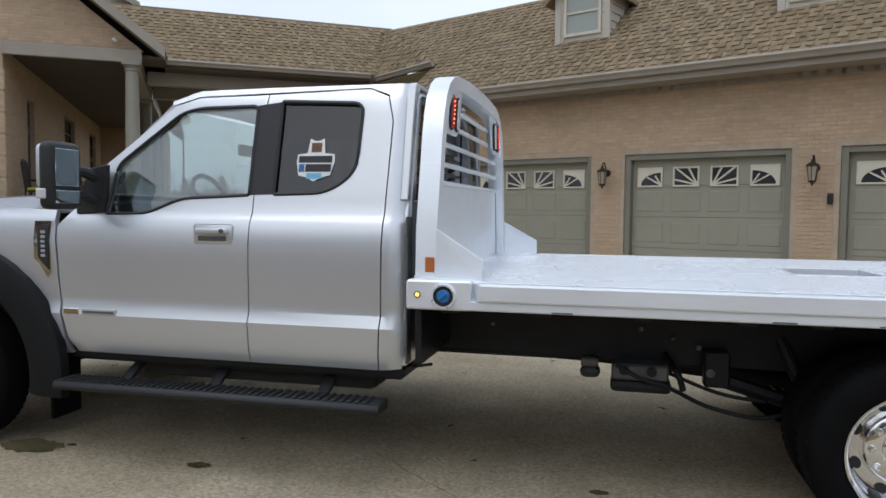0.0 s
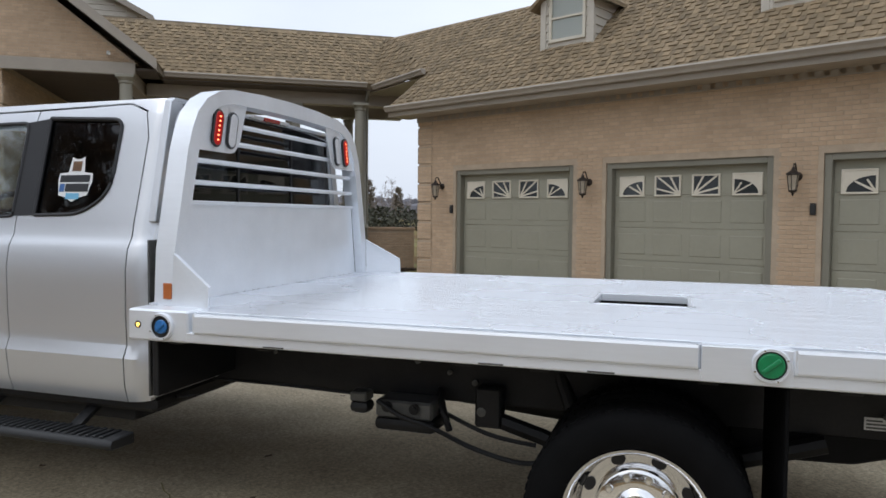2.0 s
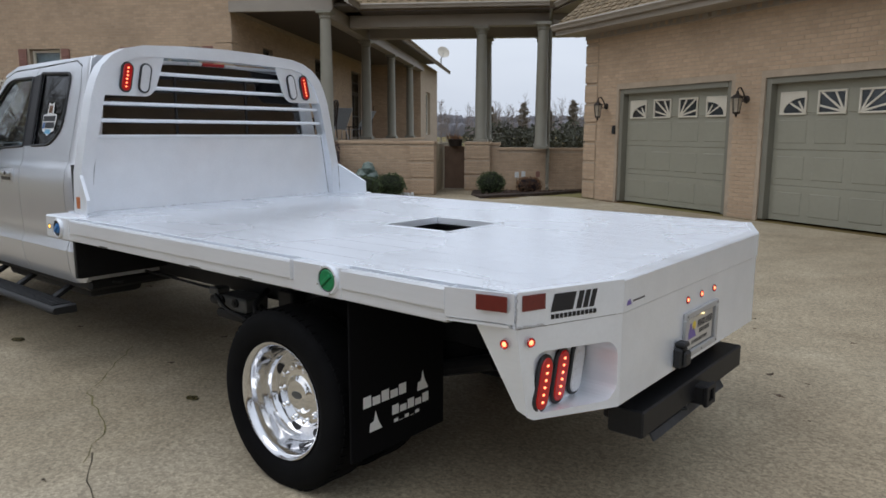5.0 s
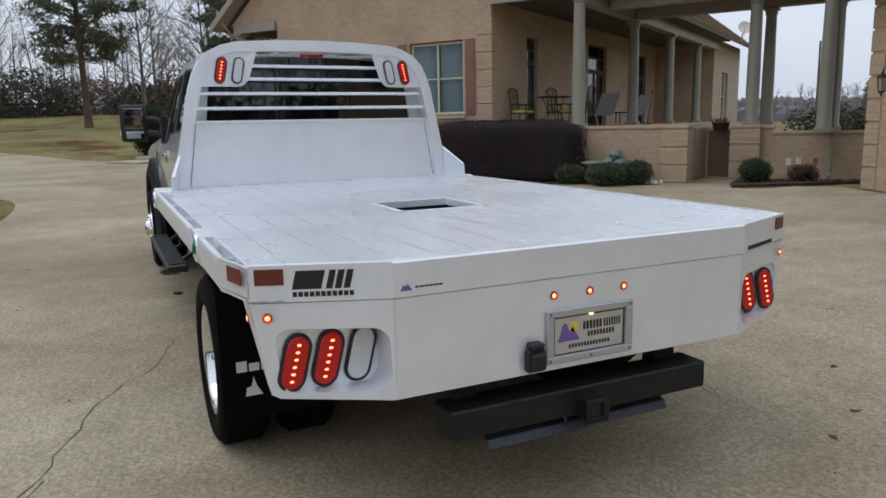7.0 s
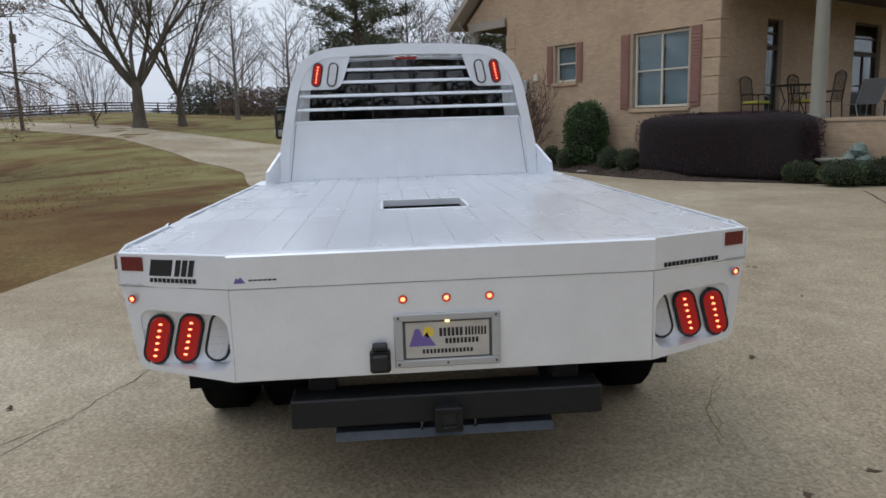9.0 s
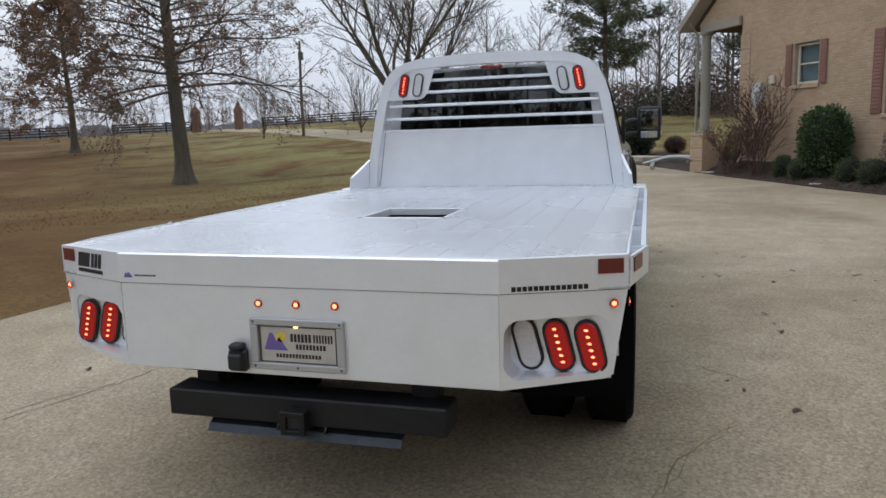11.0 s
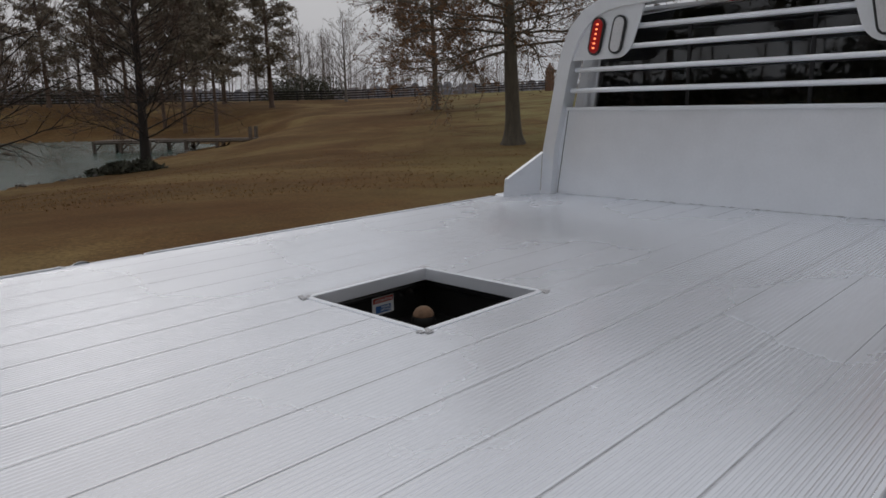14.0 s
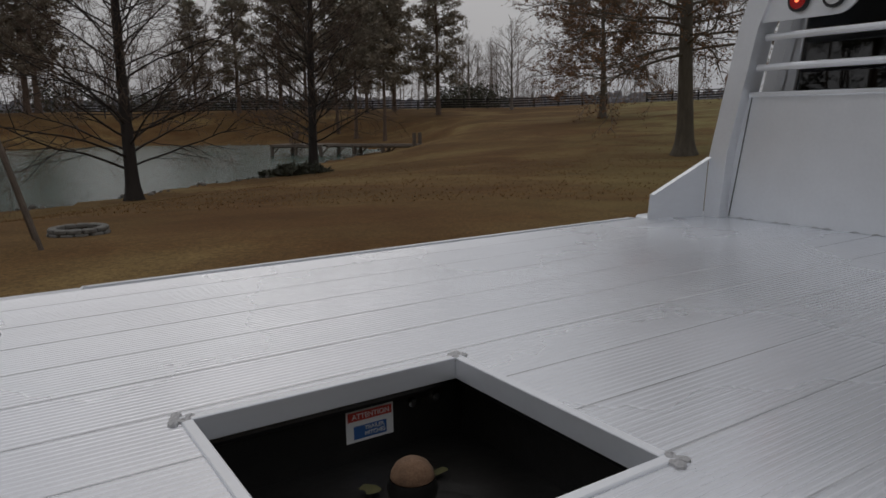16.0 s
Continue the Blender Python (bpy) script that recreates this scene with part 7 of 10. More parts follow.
for s in (-1, 1):
    out = [(0.43, 1.967), (0.55, 1.962), (0.64, 1.95), (0.71, 1.92), (0.775, 1.87), (0.815, 1.81), (0.845, 1.715)]
    low = rounded([(0.845, 1.715), (0.55, 1.715), (0.50, 1.76), (0.43, 1.967)], [0.0, 0.04, 0.03, 0.0], 4)
    pts = out + [p for p in low if p not in out]
    bm = bmesh.new()
    prism(bm, [(s * a, b) for a, b in pts], "x", -0.822, -0.814)
    lp = part("light_plate", bm, M_ALU, rack, "white light plate of the rack", smooth=False)
    oval_light(lp, -0.813, s * 0.690, 1.826, 0.076, 0.186, True, s * 0.2)
    oval_light(lp, -0.813, s * 0.572, 1.826, 0.076, 0.186, False, s * 0.2)
    wing = [(-0.80, s * 1.018, 1.245), (-0.57, s * 1.09, 1.112), (-0.57, s * 1.10, DECK), (-0.80, s * 1.03, DECK)]
    plate("rack_wing", wing, 0.007 * s, M_ALU, rack, "gusset plate of the rack")
    plate("rack_wing_flange", [(-0.80, s * 1.018, 1.245), (-0.57, s * 1.09, 1.112), (-0.57, s * 1.07, 1.112), (-0.80, s * 0.998, 1.245)], 0.005, M_ALU, rack)
    part("rack_web", boxed(-0.895, s * 0.955, DECK, -0.885, s * 1.06, 1.03), M_ALU, rack)
    amb = part("amber_reflector", boxed(-0.852, s * 1.017, 1.045, -0.808, s * 1.026, 1.115, 0.003), M_AMBER, rack, "amber side reflector")
# ---- trees, fences, pond dock and distance ----
M_OAKLEAF = material("dry_oak_leaf", (0.19, 0.10, 0.048), 0.85, island=0.45)
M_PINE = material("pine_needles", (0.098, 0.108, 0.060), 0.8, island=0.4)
# brownish needles of the far pines, paled in colour for haze
M_PINEFAR = material("brownish_hazed_needles", (0.215, 0.178, 0.130), 0.8, island=0.4)
M_TWIG = material("winter_twigs", (0.150, 0.118, 0.094), 0.9, vary=0.2, scale=2)
M_TWIG_RED = material("cypress_twigs", (0.105, 0.070, 0.050), 0.9, vary=0.2, scale=2)
M_PINEBARK = material("pine_bark", (0.120, 0.082, 0.060), 0.95, vary=0.3, scale=5, bump=0.8, bump_scale=20, stretch=(1, 1, 0.3))
M_GREYBARK = material("grey_bark", (0.165, 0.142, 0.120), 0.95, vary=0.25, scale=5, bump=0.8, bump_scale=20, stretch=(1, 1, 0.3))
M_DARKBARK = material("dark_bark", (0.032, 0.026, 0.022), 0.95, vary=0.3, scale=5, bump=0.8, bump_scale=20, stretch=(1, 1, 0.3))


class Soup:
    """Vertices and faces gathered for one mesh."""

    def __init__(self):
        self.v, self.f = [], []

    def limb(self, pts, r0, r1, n):
        base = len(self.v)
        m = len(pts)
        for i, p in enumerate(pts):
            d = (pts[min(i + 1, m - 1)] - pts[max(i - 1, 0)])
            d.normalize()
            a = d.cross(Vector((0, 0, 1)) if abs(d.z) < 0.9 else Vector((1, 0, 0))).normalized()
            b = d.cross(a)
            r = r0 + (r1 - r0) * i / (m - 1)
            for k in range(n):
                t = 2 * math.pi * k / n
                self.v.append(tuple(p + (a * math.cos(t) + b * math.sin(t)) * r))
        for i in range(m - 1):
            for k in range(n):
                s, e = base + i * n, base + (i + 1) * n
                self.f.append((s + k, s + (k + 1) % n, e + (k + 1) % n, e + k))

    def blade(self, p, d, w):
        """A thin leaf or needle tuft: two triangles from p along d."""
        base = len(self.v)
        side = d.cross(Vector((rnd(-1, 1), rnd(-1, 1), rnd(-1, 1))))
        if side.length < 1e-6:
            side = Vector((1, 0, 0))
        side = side.normalized() * w
        self.v += [tuple(p), tuple(p + d * 0.5 + side), tuple(p + d), tuple(p + d * 0.5 - side)]
        self.f.append((base, base + 1, base + 2, base + 3))


TREES = random.Random(7)
rnd = TREES.uniform


def wander(p, d, length, steps, bend, droop=0.0):
    """A crooked line from p along d; droop pulls it down (or up, if negative)."""
    pts, d = [Vector(p)], Vector(d).normalized()
    for k in range(steps):
        d = (d + Vector((rnd(-bend, bend), rnd(-bend, bend), rnd(-bend, bend) - droop))).normalized()
        pts.append(pts[-1] + d * (length / steps))
    return pts


TWIG = 0.009


def grow(wood, twigs, p, d, length, radius, level, spread, droop, leaves, leaf_size, depth=3, kids=(7, 6, 5, 4)):
    """A limb with its side limbs; the last level carries twigs and leaves."""
    steps = 1 if level == depth and depth > 2 else (6, 4, 3, 2)[min(level, 3)]
    if level == depth and depth > 3:
        steps = 1
    radius = max(radius, TWIG)
    pts = wander(p, d, length, steps, 0.16, droop)
    target = wood if level < depth - 1 else twigs
    target.limb(pts, radius, max(radius * 0.35, TWIG * 0.4), (6, 5, 3, 3)[min(level, 3)])
    if level < depth:
        n = kids[min(level, 3)]
        for k in range(n):
            t = 0.2 + 0.8 * (k + rnd(0, 0.8)) / n
            i = min(int(t * steps), steps - 1)
            q = pts[i].lerp(pts[i + 1], min(1.0, t * steps - i))
            axis = (pts[i + 1] - pts[i]).normalized()
            side = axis.cross(Vector((rnd(-1, 1), rnd(-1, 1), rnd(-1, 1)))).normalized()
            nd = axis * math.cos(spread) + side * math.sin(spread)
            grow(wood, twigs, q, nd, length * rnd(0.34, 0.56) * (1.1 - 0.4 * t), radius * 0.38, level + 1, spread, droop, leaves, leaf_size, depth, kids)
    if leaves and level >= depth - 1:
        for k in range(leaves):
            if rnd(0, 1) < 0.25:
                continue
            q = pts[-1].lerp(pts[0], rnd(0, 0.7)) + Vector((rnd(-1, 1), rnd(-1, 1), rnd(-1, 1))) * 0.10
            leaf_soup.blade(q, Vector((rnd(-1, 1), rnd(-1, 1), rnd(-1, 0.3))).normalized() * leaf_size * rnd(0.6, 1.3), leaf_size * 0.33)


leaf_soup = Soup()


def finish_tree(name, at, label, parts_, group=""):
    root = thing(name, at, label, "tree", group)
    for nm, soup, mat in parts_:
        if soup.f:
            faces_from(nm, soup.v, soup.f, mat, root, nm == "trunk")
    return root


def flared_trunk(wood, height_, r, lean=0.02, flare=1.7, taper=0.75):
    pts = wander((0, 0, -0.3), (rnd(-lean, lean), rnd(-lean, lean), 1), height_ + 0.3, 9, 0.025)
    base = len(wood.v)
    n = 12
    rings = [0.0] + [(0.3 + z) / (height_ + 0.3) for z in (0.0, 0.15, 0.35, 0.65, 1.1)] + [k / 9 for k in range(1, 10) if k / 9 > 1.5 / (height_ + 0.3)]
    for i, t in enumerate(rings):
        p = along(pts, t)
        rr = r * (1 - taper * t) * (1 + (flare - 1) * math.exp(-max(0, p.z) / 0.45))
        for k in range(n):
            a = 2 * math.pi * k / n
            q = rr * (1 + 0.10 * math.sin(5 * a + 1.3) * math.exp(-max(0, p.z) / 0.6))
            wood.v.append((p.x + q * math.cos(a), p.y + q * math.sin(a), p.z))
    for i in range(len(rings) - 1):
        for k in range(n):
            s, e = base + i * n, base + (i + 1) * n
            wood.f.append((s + k, s + (k + 1) % n, e + (k + 1) % n, e + k))
    return pts


def along(pts, t):
    f = t * (len(pts) - 1)
    i = min(int(f), len(pts) - 2)
    return pts[i].lerp(pts[i + 1], f - i)


def oak(at, h, r, label, first=0.28, reach=5.2, leaves=2, n_limbs=52, leaf=0.11, kids=(9, 6, 3, 2), name="oak_tree"):
    """A pin oak in winter: straight trunk, long level limbs sagging low down, brown leaves hanging on."""
    global leaf_soup
    wood, twigs, leaf_soup = Soup(), Soup(), Soup()
    pts = flared_trunk(wood, h, r)
    for k in range(n_limbs):
        s = (k + rnd(0, 0.7)) / n_limbs
        t = first + (0.97 - first) * s
        az = 2.4 * k + rnd(-0.4, 0.4)
        L = reach * (1.05 - 0.75 * s) * rnd(0.7, 1.15)
        grow(wood, twigs, along(pts, t), (math.cos(az), math.sin(az), -0.02 + 1.05 * s), L, r * 0.17 * (1.15 - 0.7 * s), 0, 0.72, 0.012 - 0.04 * s, leaves, leaf, 3, kids)
    return finish_tree(name, at, label, [("trunk", wood, M_BARK), ("branchwork", twigs, M_TWIG), ("crown", leaf_soup, M_OAKLEAF)])


def bare_tree(at, h, r, label, forks=5, spread=0.55, mat=None, name="bare_tree", depth=3, kids=(8, 7, 5, 4), bole=0.2):
    """A leafless spreading tree: a short bole and rising crooked limbs with fine twigs."""
    global leaf_soup
    wood, twigs, leaf_soup = Soup(), Soup(), Soup()
    bole = h * bole
    pts = flared_trunk(wood, bole, r, 0.04, 1.25, 0.35)
    top = pts[-1]
    for k in range(forks):
        az = 2 * math.pi * k / forks + rnd(-0.4, 0.4)
        tilt = rnd(0.2, 0.95)
        grow(wood, twigs, top - Vector((0, 0, rnd(0, bole * 0.3))), (math.cos(az) * tilt, math.sin(az) * tilt, 1), h * rnd(0.62, 0.85), r * 0.34, 0, spread, -0.03, 0, 0.1, depth, kids)
    return finish_tree(name, at, label, [("trunk", wood, M_BARK), ("branchwork", twigs, mat or M_TWIG)])


def leader_tree(at, h, r, label, n=24, name="bare_tree"):
    """A leafless tree with a straight leader and fine limbs rising from it."""
    global leaf_soup
    wood, twigs, leaf_soup = Soup(), Soup(), Soup()
    pts = flared_trunk(wood, h * 0.8, r, 0.03, 1.4, 0.9)
    for k in range(n):
        s = (k + rnd(0, 0.7)) / n
        t = 0.22 + 0.76 * s
        az = 2.4 * k + rnd(-0.5, 0.5)
        L = h * 0.50 * (1.0 - 0.75 * s) * rnd(0.75, 1.15)
        grow(wood, twigs, along(pts, t), (math.cos(az), math.sin(az), 0.62 + 0.6 * s), L, r * 0.30 * (1.1 - 0.8 * s), 0, 0.6, -0.03, 0, 0.1, 3, (6, 4, 3, 2))
    return finish_tree(name, at, label, [("trunk", wood, M_GREYBARK), ("branchwork", twigs, M_TWIG)])


def cypress(at, h, r, label, first=0.10):
    """A bald cypress in winter: straight dark trunk, many thin rising branches with level twigs."""
    global leaf_soup
    wood, twigs, leaf_soup = Soup(), Soup(), Soup()
    pts = flared_trunk(wood, h, r, 0.02, 1.6)
    n = 84
    for k in range(n):
        t = first + (0.98 - first) * k / n
        az = 2.4 * k + rnd(-0.4, 0.4)
        L = (5.4 * (1 - t) + 0.6) * rnd(0.6, 1.15)
        grow(wood, twigs, along(pts, t), (math.cos(az), math.sin(az), 0.35 + 0.7 * t), L, 0.045 * (1.2 - t), 0, 0.7, 0.0 - 0.04 * t, 0, 0.1, 3, (8, 6, 3, 2))
    return finish_tree("cypress_tree", at, label, [("trunk", wood, M_DARKBARK), ("branchwork", twigs, M_TWIG_RED)])


def pine(at, h, r, label, first=0.35, reach=3.4, n=34, mat=None, tufts=9, blade=0.42, width=0.05, name="pine_tree"):
    """A pine: tall trunk, clumped limbs with needle tufts and gaps between."""
    wood, needles = Soup(), Soup()
    pts = flared_trunk(wood, h, r, 0.03, 1.25)
    for k in range(n):
        s = (k + rnd(0, 0.9)) / n
        t = first + (1.0 - first) * s
        az = 2.4 * k + rnd(-0.6, 0.6)
        L = reach * (0.62 + 0.95 * s - 1.35 * s * s) * rnd(0.55, 1.25)
        limb = wander(along(pts, min(t, 1)), (math.cos(az), math.sin(az), 0.1 + 0.6 * s), L, 4, 0.2, -0.02)
        wood.limb(limb, r * 0.14, 0.012, 4)
        for j in range(tufts):
            c = along(limb, rnd(0.25, 1.0) ** 0.8) + Vector((rnd(-1, 1), rnd(-1, 1), rnd(-0.5, 0.7))) * 0.5
            for q in range(9):
                needles.blade(c + Vector((rnd(-1, 1), rnd(-1, 1), rnd(-1, 1))) * 0.1, Vector((rnd(-1, 1), rnd(-1, 1), rnd(-0.5, 0.9))).normalized() * blade * rnd(0.6, 1.3), width * 1.12)
    return finish_tree(name, at, label, [("trunk", wood, M_PINEBARK), ("crown", needles, mat or M_PINE)])


def stand(x, y, lift=0.0):
    return (x, y, height(x, y) - 0.03 + lift)


def polar(az, d):
    """A place d metres from the tail of the truck, at an azimuth."""
    az += float(np.interp(az, (-190, -165, -145, -125, -86, -60), (0.3, 0.4, 0.5, 1.2, 1.3, 0.0)))
    return stand(3.5 + d * math.cos(radians(az)), 0.5 + d * math.sin(radians(az)))


oak(stand(-23.8, -19.25), 15.5, 0.36, "large oak with clinging brown leaves on the lawn", reach=6.4, leaves=3, n_limbs=78, leaf=0.10, kids=(9, 6, 4, 2))
oak(stand(-44.3, -44.2), 12.5, 0.30, "smaller oak thick with rusty brown leaves", first=0.27, reach=5.8, leaves=7, n_limbs=50, leaf=0.15, kids=(8, 5, 3, 2))
cypress(stand(-3.3, -27.3), 13.5, 0.24, "leafless cypress at the edge of the pond", 0.10)
cypress(stand(-13.6, -35.0), 13.0, 0.25, "leafless cypress beside the dock", 0.13)
bare_tree(polar(-161.3, 58), 17.0, 0.50, "large leafless spreading tree on the far lawn", 8, 0.6, depth=4, kids=(9, 6, 4, 4))
bare_tree(polar(-164.3, 60), 14.0, 0.33, "leafless tree with many fine twigs", 8, 0.5, depth=4, kids=(8, 5, 4, 4))
small = bare_tree(polar(-150.8, 66), 6.8, 0.10, "small leafless multi-stemmed tree", 8, 0.35, kids=(7, 5, 3, 2), bole=0.06)
copy_thing(small, Matrix.Translation(polar(-158.4, 62)) @ Matrix.Rotation(1.2, 4, "Z"))
far_bare = leader_tree(polar(-130.6, 98), 13.5, 0.20, "leafless tree near the far fence")
for az, d, rot, sc in ((-124.0, 108, 1.0, 1.0), (-168.5, 72, 2.2, 1.05), (-172.5, 82, 0.6, 1.1), (178.5, 60, 4.0, 0.9), (-112, 108, 2.5, 1.0), (173.5, 70, 5.1, 1.0),
                        (-105.5, 104, 0.9, 1.0), (-117.0, 112, 3.7, 1.05), (-127.3, 112, 2.9, 0.95), (-183.0, 76, 1.9, 1.0), (-186.5, 74, 4.4, 1.1)):
    copy_thing(far_bare, Matrix.Translation(polar(az, d)) @ Matrix.Rotation(rot, 4, "Z") @ Matrix.Scale(sc, 4))

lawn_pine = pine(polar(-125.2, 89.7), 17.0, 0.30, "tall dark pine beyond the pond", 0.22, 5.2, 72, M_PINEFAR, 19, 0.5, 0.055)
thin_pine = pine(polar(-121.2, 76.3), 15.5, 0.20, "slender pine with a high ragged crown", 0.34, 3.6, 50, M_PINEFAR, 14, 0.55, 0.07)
broad_pine = pine(stand(-54.0, -2.0), 13.6, 0.27, "broad green pine beside the house lawn", 0.34, 5.6, 96, M_PINE, 34, 0.36, 0.034)
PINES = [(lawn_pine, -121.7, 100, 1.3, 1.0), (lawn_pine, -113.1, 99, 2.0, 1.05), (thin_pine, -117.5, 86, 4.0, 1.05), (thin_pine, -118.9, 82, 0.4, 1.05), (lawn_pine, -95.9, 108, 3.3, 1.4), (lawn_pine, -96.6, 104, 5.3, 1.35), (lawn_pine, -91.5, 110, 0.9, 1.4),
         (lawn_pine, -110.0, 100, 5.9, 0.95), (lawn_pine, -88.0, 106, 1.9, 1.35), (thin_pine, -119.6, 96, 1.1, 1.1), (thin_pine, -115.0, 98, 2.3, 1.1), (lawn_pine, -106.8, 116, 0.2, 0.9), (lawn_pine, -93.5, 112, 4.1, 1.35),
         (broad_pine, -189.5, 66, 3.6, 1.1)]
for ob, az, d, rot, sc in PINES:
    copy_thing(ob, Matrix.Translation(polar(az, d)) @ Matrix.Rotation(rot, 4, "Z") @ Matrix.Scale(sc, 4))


def thicket(name, centre, size, count, mat, label, blade=0.5, seed=3):
    """A ragged evergreen mass of countless small sprays."""
    soup = Soup()
    for k in range(count):
        p = Vector((rnd(-1, 1), rnd(-1, 1), abs(rnd(-1, 1))))
        if p.length > 1 + 0.15 * math.sin(9 * p.x + seed):
            continue
        q = Vector(centre) + Vector((p.x * size[0], p.y * size[1], p.z * size[2]))
        for j in range(3):
            soup.blade(q, Vector((rnd(-1, 1), rnd(-1, 1), rnd(-0.3, 1))).normalized() * blade * rnd(0.6, 1.3), blade * 0.22)
    return tagged(faces_from(name, soup.v, soup.f, mat), label, "thicket", kind="stuff")


M_GREYSTONE = material("grey_fire_ring_stone", (0.16, 0.155, 0.14), 0.9, vary=0.3, scale=12, bump=0.5)
M_CEDAR = material("dark_cedar", (0.066, 0.066, 0.044), 0.85, island=0.35)
M_BRUSH = material("brown_winter_brush", (0.145, 0.102, 0.076), 0.9, island=0.35)
for k, (az, d, w) in enumerate(((-183, 78, 5), (-179, 84, 6), (-175, 82, 5), (-171, 86, 6), (-167, 92, 5), (-187, 74, 6))):
    x, y, z = polar(az, d)
    thicket("thicket", (x, y, z), (w, w, 3.2 + 0.8 * (k % 3)), 5200, M_BRUSH if k % 2 else M_CEDAR, "brown winter brush along the far lawn", 0.30, k)

for k, (az, d, w, h) in enumerate(((-127.8, 116, 6, 5.0), (-126.4, 120, 5, 5.5), (-110, 122, 7, 5.0), (-104, 124, 7, 5.0), (-98, 122, 7, 6.0), (-92, 118, 7, 6.0), (-116, 124, 7, 4.5))):
    x, y, z = polar(az, d)
    thicket("thicket", (x, y, z), (w, w, h * 0.8), 2200, M_CEDAR, "dark brush beyond the far fence", 0.4, k)

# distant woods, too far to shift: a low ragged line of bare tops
# the pale grey-blue already holds the haze of distance
M_HAZE = material("haze_grey_woods", (0.19, 0.185, 0.20), 1.0, vary=0.10, scale=0.02, island=0.10)
soup = Soup()
for ring_r, count, hh in ((290, 1800, 6.0), (420, 2200, 11.5)):
    for k in range(count):
        a = 2 * math.pi * (k + rnd(-0.5, 0.5)) / count
        d = ring_r * rnd(0.94, 1.08)
        x, y = d * math.cos(a), d * math.sin(a)
        tall = hh * rnd(0.86, 1.03) * (1 + 0.22 * noise.noise(Vector((x, y, 0)) * 0.012))
        w = rnd(1.4, 3.4)
        z0 = height(x, y) - 1.5
        base = len(soup.v)
        n = 5
        for t, rr in ((0, 1.0), (0.6, 1.0), (0.9, 0.85), (1.0, 0.5)):
            for j in range(n):
                b = 2 * math.pi * j / n
                q = rr * w * rnd(0.7, 1.25)
                soup.v.append((x + q * math.cos(b), y + q * math.sin(b), z0 + (tall + 1.5) * t * rnd(0.93, 1.04)))
        for i in range(3):
            for j in range(n):
                s_, e_ = base + i * n, base + (i + 1) * n
                soup.f.append((s_ + j, s_ + (j + 1) % n, e_ + (j + 1) % n, e_ + j))
        soup.f.append(tuple(base + 3 * n + j for j in range(n)))
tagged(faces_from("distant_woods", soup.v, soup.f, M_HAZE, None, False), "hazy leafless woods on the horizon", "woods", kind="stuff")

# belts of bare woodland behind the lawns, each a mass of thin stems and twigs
# haze is mixed into this grey-brown
M_WOODLAND = material("hazed_grey_brown_woodland", (0.215, 0.180, 0.160), 0.95, island=0.25)


def woodland(az0, az1, d0, d1, count, h0, h1, label):
    soup = Soup()
    for k in range(count):
        x, y, z = polar(rnd(az0, az1), rnd(d0, d1))
        h = rnd(h0, h1)
        p = Vector((x, y, z - 0.3))
        stem = wander(p, (rnd(-0.08, 0.08), rnd(-0.08, 0.08), 1), h, 3, 0.05)
        soup.limb(stem, h * 0.011, 0.02, 4)
        for j in range(44):
            t = rnd(0.22, 0.98)
            a = rnd(0, 6.283)
            q = along(stem, t)
            d = Vector((math.cos(a), math.sin(a), rnd(0.5, 1.6))).normalized() * h * rnd(0.10, 0.26) * (1.15 - 0.7 * t)
            soup.limb([q, q + d], 0.022, 0.010, 3)
            for m_ in range(2):
                e = q + d * rnd(0.3, 1.0)
                soup.blade(e, (d.normalized() + Vector((rnd(-1, 1), rnd(-1, 1), rnd(-0.4, 1)))).normalized() * h * rnd(0.05, 0.10), 0.014)
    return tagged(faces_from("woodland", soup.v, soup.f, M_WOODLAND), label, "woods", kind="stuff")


woodland(-196, -164, 84, 118, 75, 8, 12, "bare grey-brown woodland behind the far lawn")
woodland(-131, -86, 122, 160, 150, 9, 14, "bare grey-brown woodland beyond the pond")
woodland(-162, -127, 170, 215, 170, 8, 12, "far bare woodland along the horizon")
woodland(112, 131, 96, 125, 70, 4, 7, "low bare woodland beyond the breezeway")
# the last belt is added behind the camera, unseen, to darken reflections
woodland(-62, 42, 52, 84, 110, 10, 15, "bare woodland added out of view behind the camera")

# fallen oak leaves and grass tufts over the lawn
M_LITTER = material("fallen_oak_leaf", (0.18, 0.105, 0.045), 0.9, island=0.4)
M_TUFT = material("dry_grass_blade", (0.20, 0.115, 0.042), 0.95, island=0.3)
litter, tufts_ = Soup(), Soup()
for k in range(12000):
    a, d = radians(rnd(-188, -88)), 14.0 * (3.6 ** rnd(0, 1))
    x, y = 3.5 + d * math.cos(a), 0.5 + d * math.sin(a)
    if y > -6.4 or pond_ring(x, y) < 1.02:
        continue
    p = Vector((x, y, height(x, y) + 0.005))
    if k % 2:
        if noise.noise(Vector((x, y, 3.0)) * 0.14) < -0.15:
            continue
        litter.blade(p, Vector((rnd(-1, 1), rnd(-1, 1), rnd(0, 0.35))).normalized() * rnd(0.03, 0.06), 0.014)
    else:
        for q in range(3):
            tufts_.blade(p + Vector((rnd(-0.05, 0.05), rnd(-0.05, 0.05), -0.02)), Vector((rnd(-0.5, 0.5), rnd(-0.5, 0.5), 1)).normalized() * rnd(0.03, 0.06), 0.008)
tagged(faces_from("fallen_leaves", litter.v, litter.f, M_LITTER), "brown oak leaves scattered over the lawn", "leaves", kind="stuff")
